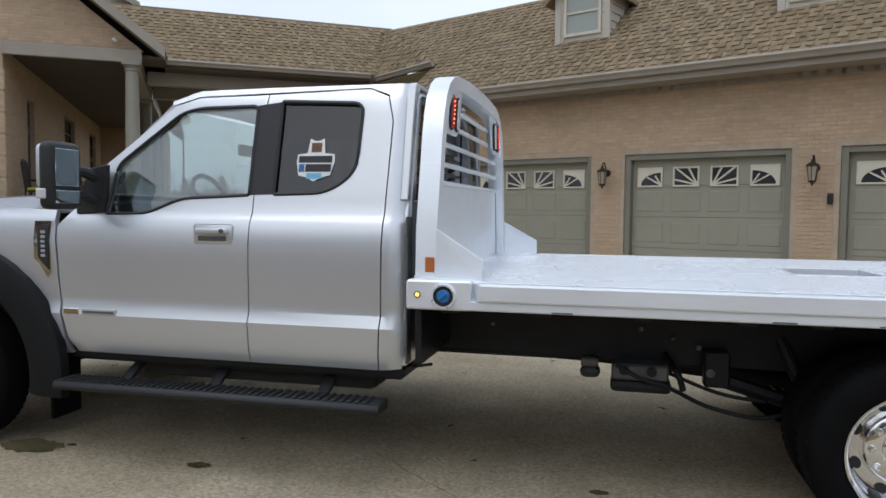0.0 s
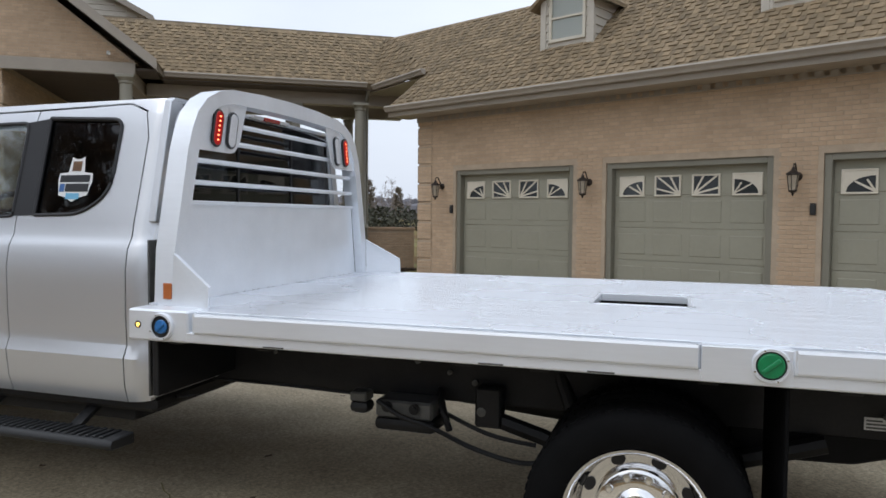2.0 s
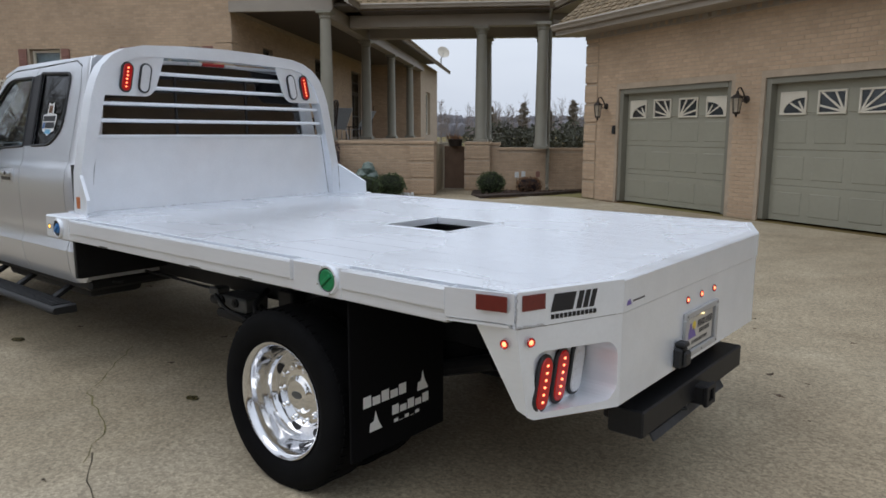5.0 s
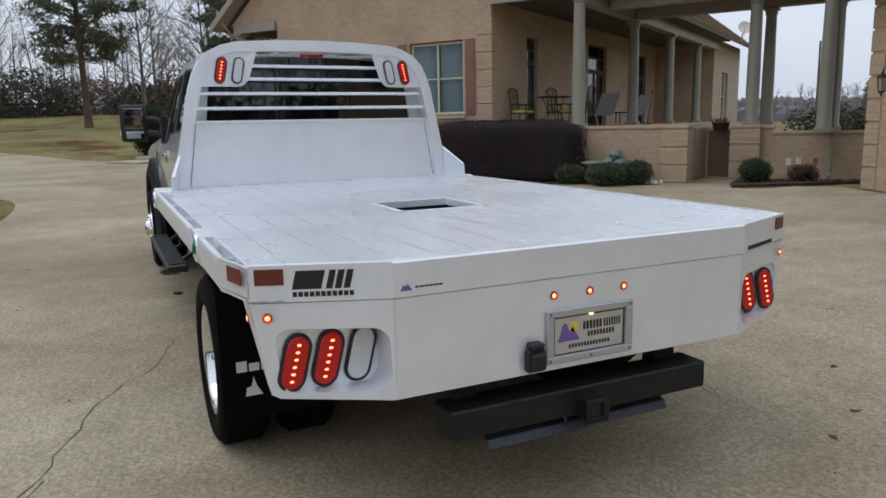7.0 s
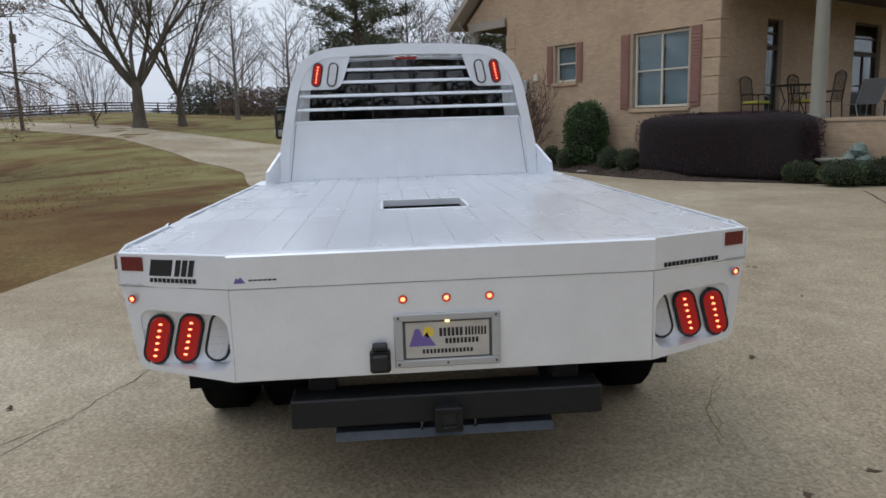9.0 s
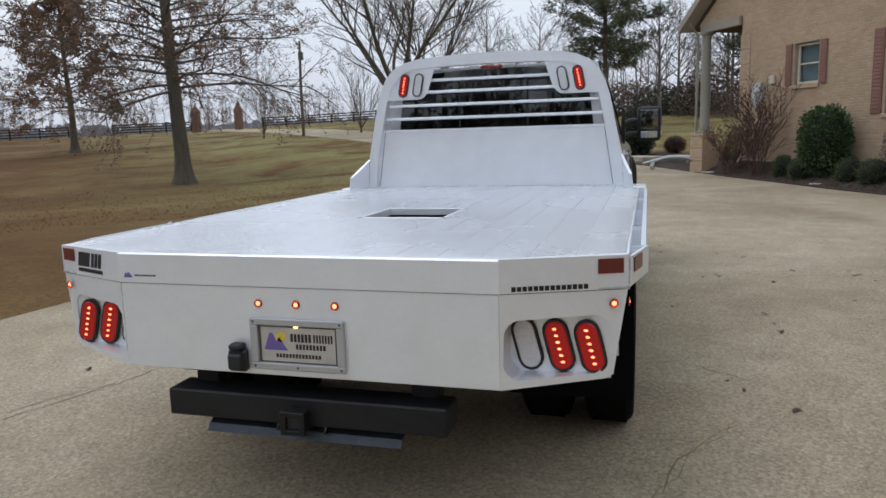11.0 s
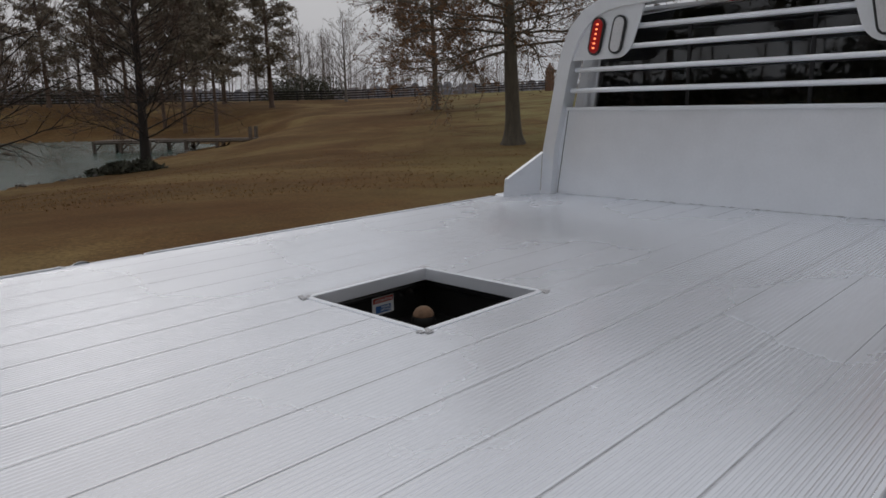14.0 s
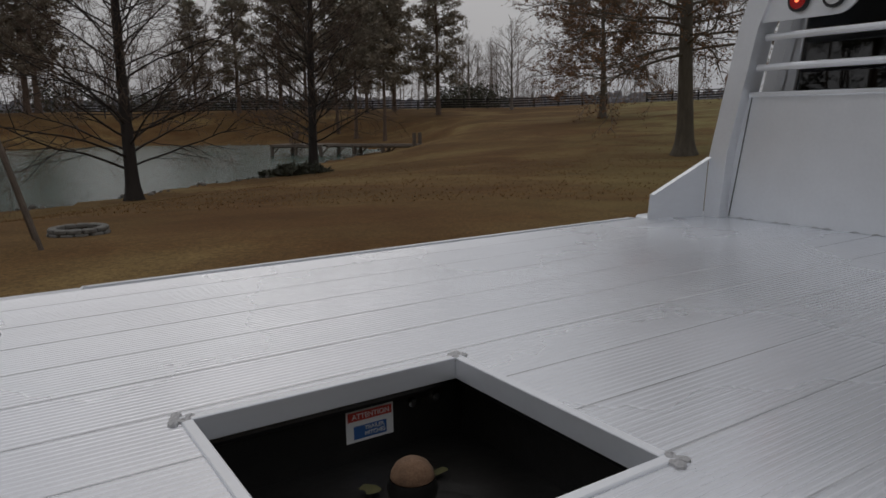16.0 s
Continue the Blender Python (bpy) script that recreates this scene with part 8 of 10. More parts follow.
tagged(faces_from("grass_tufts", tufts_.v, tufts_.f, M_TUFT), "short dormant grass tufts on the lawn", "grass", kind="stuff")

# unseen treeline added behind the camera and beyond the house: nearer winter trees closing the place
for az, d, rot, sc, src in ((-70, 60, 1, 1.0, far_bare), (-50, 55, 2, 1.1, thin_pine), (-30, 48, 0.4, 1.2, broad_pine), (-12, 52, 3.1, 1.2, far_bare), (5, 46, 4.4, 1.1, thin_pine), (20, 55, 5.0, 1.2, far_bare), (-40, 70, 2.2, 1.3, far_bare), (-20, 66, 0.1, 1.3, thin_pine), (-60, 75, 4.0, 1.2, thin_pine), (-80, 70, 1.7, 1.0, lawn_pine)):
    copy_thing(src, Matrix.Translation(polar(az, d)) @ Matrix.Rotation(rot, 4, "Z") @ Matrix.Scale(sc, 4))
# evergreen belt added out of view, so the mirrors reflect something dark
for k in range(9):
    x, y, z = polar(-48 + 11 * k, 58 + 5 * (k % 3))
    thicket("thicket", (x, y, z), (6.5, 6.5, 5.0 + 0.8 * (k % 2)), 900, M_CEDAR, "dark evergreen belt added out of view for the mirrors", 0.8, k)
# beyond the breezeway
for az, d, rot, sc, src in ((120.5, 82, 0.3, 0.32, thin_pine), (118.5, 76, 1.3, 0.27, thin_pine), (116.6, 80, 2.3, 0.34, thin_pine), (122.8, 70, 3.3, 0.25, thin_pine), (124.5, 88, 4.3, 0.32, thin_pine), (127.0, 92, 2.3, 0.30, thin_pine), (119.5, 95, 0.3, 0.36, far_bare), (114.0, 84, 5.3, 0.30, thin_pine), (125.8, 84, 5.0, 0.40, far_bare)):
    copy_thing(src, Matrix.Translation(polar(az, d)) @ Matrix.Rotation(rot, 4, "Z") @ Matrix.Scale(sc, 4))
for k, az in enumerate((114.5, 117.5, 120, 122.2, 124.6, 127.2)):
    x, y, z = polar(az, 70 + 4 * (k % 3))
    thicket("thicket", (x, y, z), (3.5, 3.5, 2.2 + 0.5 * (k % 2)), 700, M_CEDAR, "dark evergreen thicket behind the breezeway", 0.5, k)

# four-board fence along the far lawn, with a gap at the gate
def fence_run(azs, d0, d1, label):
    pts = [polar(a, d0 + (d1 - d0) * i / (len(azs) - 1)) for i, a in enumerate(azs)]
    root = thing("board_fence", pts[0], label, "fence")
    o = Vector(pts[0])
    prev = None
    for p in pts:
        q = Vector(p) - o
        part("post", boxed(q.x - 0.07, q.y - 0.07, q.z - 0.3, q.x + 0.07, q.y + 0.07, q.z + 1.35), M_FENCE, root, smooth=False)
        if prev is not None:
            d = q - prev
            side = Vector((-d.y, d.x, 0)).normalized() * 0.02
            for zz in (0.22, 0.55, 0.88, 1.2):
                bm = bmesh.new()
                vs = []
                for e in (prev, q):
                    for sg in (-1, 1):
                        for h in (0, 0.13):
                            vs.append(bm.verts.new(e + side * sg + Vector((0, 0, zz + h))))
                for f in ((0, 1, 3, 2), (4, 6, 7, 5), (0, 4, 5, 1), (2, 3, 7, 6), (1, 5, 7, 3), (0, 2, 6, 4)):
                    bm.faces.new([vs[i] for i in f])
                part("board", bm, M_FENCE, root, smooth=False)
        prev = q
    return root


fence_run([-99 - 1.75 * k for k in range(23)], 100, 104, "dark four-board fence below the far lawn")
fence_run([-140.3 - 1.75 * k for k in range(4)], 105, 104, "dark four-board fence beside the gate")
fence_run([-150.8 - 1.75 * k for k in range(15)], 102, 92, "dark four-board fence on the rise")

M_GATEBRICK = material("brown_gate_brick", (0.17, 0.095, 0.065), 0.9, vary=0.2, scale=6)
for az in (-145.9, -149.0):
    x, y, z = polar(az, 98)
    post_ = thing("gate_post", (x, y, z), "red brick gate post with a pointed cap", "gate post", "gate posts")
    part("shaft", boxed(-0.42, -0.42, -0.3, 0.42, 0.42, 2.35, 0.02), M_GATEBRICK, post_, smooth=False)
    bm = bmesh.new()
    lathe(bm, [(0.66, 2.35), (0.66, 2.45), (0.5, 2.8), (0.2, 3.3), (0.0, 3.75)], 4, Matrix.Rotation(math.pi / 4, 4, "Z"))
    part("cap", bm, M_GATEBRICK, post_, smooth=False)

x, y, z = polar(-153.85, 64)
pole = thing("utility_pole", (x, y, z), "weathered wooden utility pole with a transformer", "utility pole")
bm = bmesh.new()
tube(bm, [(0, 0, -0.5), (0, 0, 4.5), (-0.1, 0.05, 8.2)], 0.13, 8, radii=[0.15, 0.13, 0.10])
part("pole", bm, M_DOCKWOOD, pole)
part("transformer", boxed(-0.45, -0.2, 6.6, -0.1, 0.2, 7.3, 0.05), M_CASTGREY, pole, "grey transformer can")
bm = bmesh.new()
tube(bm, [(-0.1, 0.05, 7.9), (-30, -4, 7.6)], 0.012, 4)
part("wire", bm, M_FENCE, pole)
x, y, z = stand(-44.0, 61.9)
pole2 = thing("utility_pole", (x, y, z), "thin wooden pole beyond the breezeway", "utility pole")
bm = bmesh.new()
tube(bm, [(0, 0, -0.5), (0, 0, 8.6)], 0.09, 8)
part("pole", bm, M_DOCKWOOD, pole2)

# dock with its rail posts, lying out over the water
dock = thing("dock", (-19.6, -55.5, 0), "weathered wooden dock on posts in the pond", "dock")
end, shore = Vector((0.0, 0.0, 0.0)), Vector((-7.6, 9.8, 0.0))
axis = (shore - end).normalized()
sidev = Vector((-axis.y, axis.x, 0))
deck_z = -0.75
L = (shore - end).length
for k in range(int(L / 0.16)):
    c = end + axis * (0.16 * k)
    half = 1.6 if k < 28 else 0.65
    bm = bmesh.new()
    vs = [bm.verts.new(c + axis * a + sidev * b + Vector((0, 0, deck_z + h))) for h in (0, 0.06) for a, b in ((0, -half), (0.145, -half), (0.145, half), (0, half))]
    for f in ((0, 3, 2, 1), (4, 5, 6, 7), (0, 1, 5, 4), (1, 2, 6, 5), (2, 3, 7, 6), (3, 0, 4, 7)):
        bm.faces.new([vs[i] for i in f])
    part("plank", bm, M_DOCKWOOD, dock, smooth=False)
for t in (0.1, 2.2, 4.4, 6.8, 9.2, 11.8):
    for sg in (-1, 1):
        half = 1.52 if t < 4.5 else 0.58
        c = end + axis * t + sidev * (half * sg)
        bm = bmesh.new()
        tube(bm, [c + Vector((0, 0, -3.2)), c + Vector((0, 0, deck_z + (0.9 if t > 11 else 0.02)))], 0.15, 7)
        part("dock_post", bm, M_DOCKWOOD, dock)
        if t < 11:
            bm = bmesh.new()
            tube(bm, [c + Vector((0, 0, -1.5)), c + axis * 0.75 + Vector((0, 0, deck_z - 0.05))], 0.06, 5)
            part("brace", bm, M_DOCKWOOD, dock)
for sg in (-1, 1):
    bm = bmesh.new()
    tube(bm, [end + sidev * (1.55 * sg) + Vector((0, 0, deck_z - 0.08)), end + axis * 4.4 + sidev * (1.55 * sg) + Vector((0, 0, deck_z - 0.10))], 0.11, 5)
    part("stringer", bm, M_DOCKWOOD, dock)
    bm = bmesh.new()
    tube(bm, [end + axis * 4.4 + sidev * (0.6 * sg) + Vector((0, 0, deck_z - 0.08)), shore + sidev * (0.6 * sg) + Vector((0, 0, deck_z - 0.10))], 0.11, 5)
    part("stringer", bm, M_DOCKWOOD, dock)
c = end + axis * 1.2
chair = thing("dock_chair", Vector((-19.6, -55.5, 0)) + c + Vector((0, 0, deck_z + 0.05)), "brown wooden chair on the dock", "chair")
part("seat", boxed(-0.28, -0.28, 0.36, 0.28, 0.28, 0.42, 0.01), M_PINEBARK, chair, smooth=False)
part("backrest", boxed(-0.28, 0.24, 0.42, 0.28, 0.30, 0.95, 0.01), M_PINEBARK, chair, smooth=False)
for sx in (-0.25, 0.25):
    for sy in (-0.25, 0.25):
        part("leg", boxed(sx - 0.03, sy - 0.03, 0, sx + 0.03, sy + 0.03, 0.36), M_PINEBARK, chair, smooth=False)

# stones along the pond's edge
M_STONE = material("shore_stone", (0.13, 0.12, 0.105), 0.9, vary=0.3, scale=4, island=0.4)
soup = Soup()
for k in range(260):
    a = rnd(0.3, 2.9) if k % 3 else rnd(3.2, 6.2)
    ca, sa = math.cos(a), math.sin(a)
    lo, hi = 0.1, 4.0
    for _ in range(22):
        m_ = (lo + hi) / 2
        if pond_ring(POND[0] + m_ * POND[2] * ca, POND[1] + m_ * POND[3] * sa) < 1:
            lo = m_
        else:
            hi = m_
    x, y = POND[0] + lo * POND[2] * ca + rnd(-0.5, 0.5), POND[1] + lo * POND[3] * sa + rnd(-0.5, 0.5)
    r = rnd(0.05, 0.14)
    base = len(soup.v)
    for zz, rr in ((-0.1, 0.9), (0.4, 1.0), (0.85, 0.5)):
        for j in range(6):
            b = j * math.pi / 3 + rnd(-0.2, 0.2)
            soup.v.append((x + r * rr * math.cos(b), y + r * rr * math.sin(b), POND[4] + r * zz + 0.02))
    for i in range(2):
        for j in range(6):
            soup.f.append((base + i * 6 + j, base + i * 6 + (j + 1) % 6, base + i * 6 + 6 + (j + 1) % 6, base + i * 6 + 6 + j))
    soup.f.append(tuple(base + 12 + j for j in range(6)))
tagged(faces_from("shore_stones", soup.v, soup.f, M_STONE), "small dark stones along the shore", "stones", kind="stuff")

# fire ring and the swing frame's leg
bm = bmesh.new()
ring_at = stand(0.44, -9.95)
fire = thing("fire_ring", ring_at, "low grey stone fire ring on the lawn", "fire ring")
for course in (0, 1):
    for k in range(12):
        a = 2 * math.pi * (k + 0.5 * course) / 12 + rnd(-0.03, 0.03)
        bm = bmesh.new()
        box(bm, -0.082, -0.055, 0, 0.082, 0.055, 0.06, 0.014, Matrix.Translation(((0.33 - 0.012 * course) * math.cos(a), (0.33 - 0.012 * course) * math.sin(a), 0.06 * course - 0.01)) @ Matrix.Rotation(a + math.pi / 2 + rnd(-0.06, 0.06), 4, "Z"))
        part("stone", bm, M_GREYSTONE, fire)
# cut brush left on the bank beside the cypress
thicket("brush_pile", stand(-12.6, -34.6, -0.1), (1.9, 0.8, 0.55), 1500, M_CEDAR, "dark heap of cut evergreen brush on the bank", 0.3, 5)
swing = thing("swing_frame", stand(2.42, -9.05), "weathered wooden swing frame on the lawn", "swing frame")
for sx in (-1, 1):
    for sy in (-1, 1):
        bm = bmesh.new()
        tube(bm, [(sx * 1.45, sy * 0.6, -0.1), (sx * 0.95, 0.0, 2.1)], 0.03, 6)
        part("leg", bm, M_DOCKWOOD, swing)
bm = bmesh.new()
tube(bm, [(-1.1, 0, 2.1), (1.1, 0, 2.1)], 0.06, 6)
part("beam", bm, M_DOCKWOOD, swing)
part("bench", boxed(-0.7, -0.25, 0.45, 0.7, 0.25, 0.5, 0.01), M_PINEBARK, swing)
for sx in (-0.6, 0.6):
    bm = bmesh.new()
    tube(bm, [(sx, 0, 0.5), (sx, 0, 2.1)], 0.012, 5)
    part("chain", bm, M_FENCE, swing)
# ---- planting and things round the house ----
M_BOXWOOD = material("boxwood_leaf", (0.060, 0.085, 0.026), 0.6, island=0.45)
M_EVERGREEN = material("glossy_evergreen_leaf", (0.050, 0.095, 0.028), 0.45, island=0.5)
M_PURPLE = material("purple_hedge_leaf", (0.050, 0.022, 0.030), 0.65, island=0.5)
# near-black core colours: the shade deep in the foliage is painted in
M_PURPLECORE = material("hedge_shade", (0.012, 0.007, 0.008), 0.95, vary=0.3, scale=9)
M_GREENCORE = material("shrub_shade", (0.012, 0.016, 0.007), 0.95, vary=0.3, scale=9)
M_REDSTEM = material("reddish_bare_stem", (0.10, 0.058, 0.045), 0.85, vary=0.3, scale=6)
M_DEADLEAF = material("dull_red_leaf", (0.105, 0.05, 0.035), 0.85, island=0.4)
M_METER = material("grey_meter_enamel", (0.46, 0.47, 0.47), 0.45, vary=0.06, scale=8)
M_STEPSTONE = material("stepping_stone", (0.40, 0.38, 0.33), 0.9, vary=0.2, scale=9, bump=0.4)
M_WHITE = material("white_glaze", (0.66, 0.67, 0.66), 0.4, vary=0.08, scale=14)
M_STATUE = material("green_glazed_ornament", (0.045, 0.10, 0.075), 0.45, scale=9, second=(0.30, 0.34, 0.31))
M_CUSHION = material("yellow_green_cushion", (0.52, 0.50, 0.06), 0.9, vary=0.1, scale=10, bump=0.2)
M_SLING = material("grey_woven_sling", (0.32, 0.34, 0.37), 0.8, vary=0.1, scale=30)
M_EDGING = material("pale_stone_edging", (0.34, 0.32, 0.28), 0.9, vary=0.2, scale=8, bump=0.4)
GARDEN = random.Random(23)
grd = GARDEN.uniform


def at_house(a, b, z=None):
    p = HOUSE @ Vector((a, b, 0))
    return (p.x, p.y, height(p.x, p.y) if z is None else z)


def leafy(name, at, size, count, leaf, mat, core, label, category="shrub", group="", boxy=2.0, rz=32.5, lumps=0.12):
    """A clipped or loose shrub: an uneven core, coloured dark for inner shade, wrapped in small leaves."""
    root = thing(name, at, label, category, group, rz=rz)
    seed = grd(0, 99)

    def surface(d, k):
        e = (abs(d.x) ** boxy + abs(d.y) ** boxy + abs(d.z) ** boxy) ** (-1 / boxy)
        e *= k * (1 + lumps * noise.noise(d * 2.6 + Vector((seed, 0, 0))) + lumps * 0.6 * noise.noise(d * 7 + Vector((0, seed, 0))))
        return Vector((d.x * e * size[0], d.y * e * size[1], size[2] * (0.5 + 0.5 * d.z * e)))

    rows, cols = (24, 64) if boxy > 3 else (12, 20)
    verts, faces = [], []
    for i in range(rows + 1):
        th = math.pi * i / rows
        for j in range(cols):
            ph = 2 * math.pi * j / cols
            verts.append(tuple(surface(Vector((math.sin(th) * math.cos(ph), math.sin(th) * math.sin(ph), math.cos(th))), 0.97 if boxy > 3 else 0.9)))
    for i in range(rows):
        for j in range(cols):
            faces.append((i * cols + j, i * cols + (j + 1) % cols, (i + 1) * cols + (j + 1) % cols, (i + 1) * cols + j))
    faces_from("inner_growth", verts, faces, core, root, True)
    soup = Soup()
    for k in range(count):
        d = Vector((GARDEN.gauss(0, 1), GARDEN.gauss(0, 1), GARDEN.gauss(0, 1))).normalized()
        if boxy > 3:
            d = Vector((grd(-1, 1), grd(-1, 1), grd(-1, 1)))
            m = max(range(3), key=lambda i: abs(d[i]))
            d[m] = math.copysign(1, d[m])
            d.normalize()
        p = surface(d, grd(0.86, 1.03))
        out = (d + Vector((grd(-1, 1), grd(-1, 1), grd(-0.6, 1.0))) * 0.9).normalized()
        soup.blade(p, out * leaf * grd(0.6, 1.4), leaf * 0.3)
    faces_from("foliage", soup.v, soup.f, mat, root)
    return root


def twiggy(name, at, h, w, n, label, mat=None):
    """A bare many-stemmed shrub."""
    root = thing(name, at, label, "shrub")
    wood, fine = Soup(), Soup()
    for k in range(n):
        a = grd(0, 6.283)
        s = grd(0.1, 1) * w / h
        grow(wood, fine, (grd(-0.15, 0.15), grd(-0.15, 0.15), 0), (math.cos(a) * s, math.sin(a) * s, 1), h * grd(0.7, 1.0), 0.012, 0, 0.5, 0.0, 0, 0.05, 2, (6, 4, 2, 1))
    lv = Soup()
    for k in range(n * 55):
        a, d = grd(0, 6.283), grd(0, 1) ** 0.6
        z = grd(0.3, 1)
        lv.blade(Vector((math.cos(a) * d * w * z, math.sin(a) * d * w * z, z * h)), Vector((grd(-1, 1), grd(-1, 1), grd(-1, 1))).normalized() * 0.05, 0.018)
    faces_from("branchwork", wood.v, wood.f, mat or M_REDSTEM, root)
    faces_from("branchwork", fine.v, fine.f, mat or M_REDSTEM, root)
    faces_from("foliage", lv.v, lv.f, M_DEADLEAF, root)
    return root


# mulch beds
edge = [tuple(p[:2]) for p in curve(HOUSE_EDGE)]
front = [p for p in edge if p[0] > -23.5]
bed = [p for p in edge if p[0] > -28.2] + [at_house(-2.2, 12.85)[:2], at_house(-13.4, 12.98)[:2], at_house(-15.6, 13.4)[:2], at_house(-17.5, 15.6)[:2], at_house(-22.0, 18.6)[:2], at_house(-26.5, 19.6)[:2], at_house(-26.8, 17.8)[:2]]
paved("bed_front", bed, M_MULCH, "dark mulch bed along the house front", "mulch bed", 0.025, 2.0)
bed = [at_house(*p)[:2] for p in ((0.3, 11.35), (-0.05, 13.0), (-0.1, 14.4), (3.0, 14.55), (2.9, 13.4), (1.6, 11.9))]
paved("bed_breezeway", bed, M_MULCH, "dark mulch bed before the breezeway", "mulch bed", 0.025, 2.0)
EDGE_AB = sorted((x * math.cos(radians(32.5)) + y * math.sin(radians(32.5)), y * math.cos(radians(32.5)) - x * math.sin(radians(32.5))) for x, y in edge if x > -29)


def bed_rise(a, b):
    """How far the mulch is heaped above the drive, towards the house wall and round its corner."""
    lip = float(np.interp(a, [p[0] for p in EDGE_AB], [p[1] for p in EDGE_AB])) + 0.06
    reach = max(0.35, 13.09 - lip) if a > -13.4 else 1.3
    return 0.40 * ease((b - lip) / reach) * ease((a + 21.5) / 3.0) * ease((-5.6 - a) / 1.2)


def heaped(name, a0, a1, depth, n, m, label):
    vs_, fs_ = [], []
    for i in range(n + 1):
        a = a0 + (a1 - a0) * i / n
        lip = float(np.interp(a, [p[0] for p in EDGE_AB], [p[1] for p in EDGE_AB])) + 0.04
        for j in range(m + 1):
            b = lip + (13.09 - lip if depth is None else depth) * j / m
            x, y = at_house(a, b)[:2]
            vs_.append((x, y, height(x, y) + 0.022 + bed_rise(a, b) + (0.03 * noise.noise(Vector((x * 3, y * 3, 1))) if j else -0.02)))
    for i in range(n):
        for j in range(m):
            k = i * (m + 1) + j
            fs_.append((k, k + m + 1, k + m + 2, k + 1))
    return tagged(faces_from(name, vs_, fs_, M_MULCH, None, True), label, "mulch bed", kind="structure")


heaped("bed_bank", -13.4, -5.6, None, 64, 7, "banked dark mulch against the house wall")
heaped("bed_corner_bank", -21.4, -13.4, 4.0, 56, 14, "heaped dark mulch round the house corner")
chips = Soup()
for k in range(5200):
    a, b = grd(-15.5, -2.0), grd(11.2, 12.95)
    if k % 6 == 0:
        a, b = grd(0.2, 2.8), grd(12.4, 14.4)
    x, y, z = at_house(a, b)
    near = min(range(len(front)), key=lambda i: (front[i][0] - x) ** 2 + (front[i][1] - y) ** 2)
    ex, ey = front[near]
    if a < 0 and (y - ey) < 0.08:
        continue
    chips.blade(Vector((x, y, z + 0.03 + (bed_rise(a, b) if a < 0 else 0.0))), Vector((grd(-1, 1), grd(-1, 1), grd(0, 0.5))).normalized() * grd(0.03, 0.08), 0.013)
M_CHIP = material("bark_chip", (0.085, 0.055, 0.04), 0.95, island=0.5)
tagged(faces_from("bark_chips", chips.v, chips.f, M_CHIP), "loose bark chips on the mulch", "bark chips", kind="stuff")

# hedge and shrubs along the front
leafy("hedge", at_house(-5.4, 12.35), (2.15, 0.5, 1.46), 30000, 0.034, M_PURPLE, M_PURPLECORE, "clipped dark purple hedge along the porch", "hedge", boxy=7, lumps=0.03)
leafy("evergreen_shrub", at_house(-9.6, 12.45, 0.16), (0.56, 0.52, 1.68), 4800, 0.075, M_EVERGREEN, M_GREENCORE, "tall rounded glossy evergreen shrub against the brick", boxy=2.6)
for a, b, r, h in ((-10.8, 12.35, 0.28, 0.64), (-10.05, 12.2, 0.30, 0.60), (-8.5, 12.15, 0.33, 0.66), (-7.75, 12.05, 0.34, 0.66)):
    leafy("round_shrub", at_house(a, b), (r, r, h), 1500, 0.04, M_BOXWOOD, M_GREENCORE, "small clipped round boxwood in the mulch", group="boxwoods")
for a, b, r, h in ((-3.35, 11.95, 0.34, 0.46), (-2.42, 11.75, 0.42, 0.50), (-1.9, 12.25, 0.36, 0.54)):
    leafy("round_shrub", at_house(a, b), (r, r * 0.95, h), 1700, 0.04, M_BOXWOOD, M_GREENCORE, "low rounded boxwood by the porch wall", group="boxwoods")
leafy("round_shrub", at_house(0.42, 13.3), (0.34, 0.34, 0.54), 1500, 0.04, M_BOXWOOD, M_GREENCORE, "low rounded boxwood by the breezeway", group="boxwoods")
leafy("reddish_shrub", at_house(1.35, 13.5), (0.30, 0.28, 0.40), 900, 0.045, M_OAKLEAF, M_PURPLECORE, "low russet shrub by the breezeway wall")
M_DARKLEAF = material("dark_evergreen_leaf", (0.030, 0.042, 0.022), 0.65, island=0.4)
leafy("dark_evergreen", stand(-31.5, 0.75), (0.72, 0.72, 2.15), 6000, 0.09, M_DARKLEAF, M_GREENCORE, "dark upright evergreen at the lawn's edge", "tree", boxy=2.5, lumps=0.25)
leafy("round_shrub", stand(-32.0, 2.45), (0.5, 0.5, 0.85), 1500, 0.06, M_OAKLEAF, M_PURPLECORE, "low russet shrub at the lawn's edge")
twiggy("bare_shrub", at_house(-13.1, 12.4), 1.45, 0.75, 15, "bare reddish shrub at the house corner")
twiggy("bare_shrub", at_house(-11.75, 12.3), 2.45, 0.85, 17, "tall bare reddish shrub before the meter box")

# meter, downspouts, stones and ornaments
box_ = thing("meter_box", at_house(-12.6, 13.1, 2.0), "grey electric meter box on the brick wall", "meter box", rz=32.5)
part("body", boxed(-0.22, -0.16, 0.0, 0.12, -0.012, 0.66, 0.012), M_METER, box_)
bm = bmesh.new()
lathe(bm, [(0.0, 0.06), (0.07, 0.05), (0.085, 0.0)], 16, Matrix.Translation((-0.05, -0.16, 0.45)) @ Matrix.Rotation(radians(90), 4, "X"))
part("meter_dome", bm, M_CLEARLENS, box_)
bm = bmesh.new()
tube(bm, [(0.0, -0.07, 0.0), (0.0, -0.07, -1.85)], 0.025, 8)
part("conduit", bm, M_METER, box_)
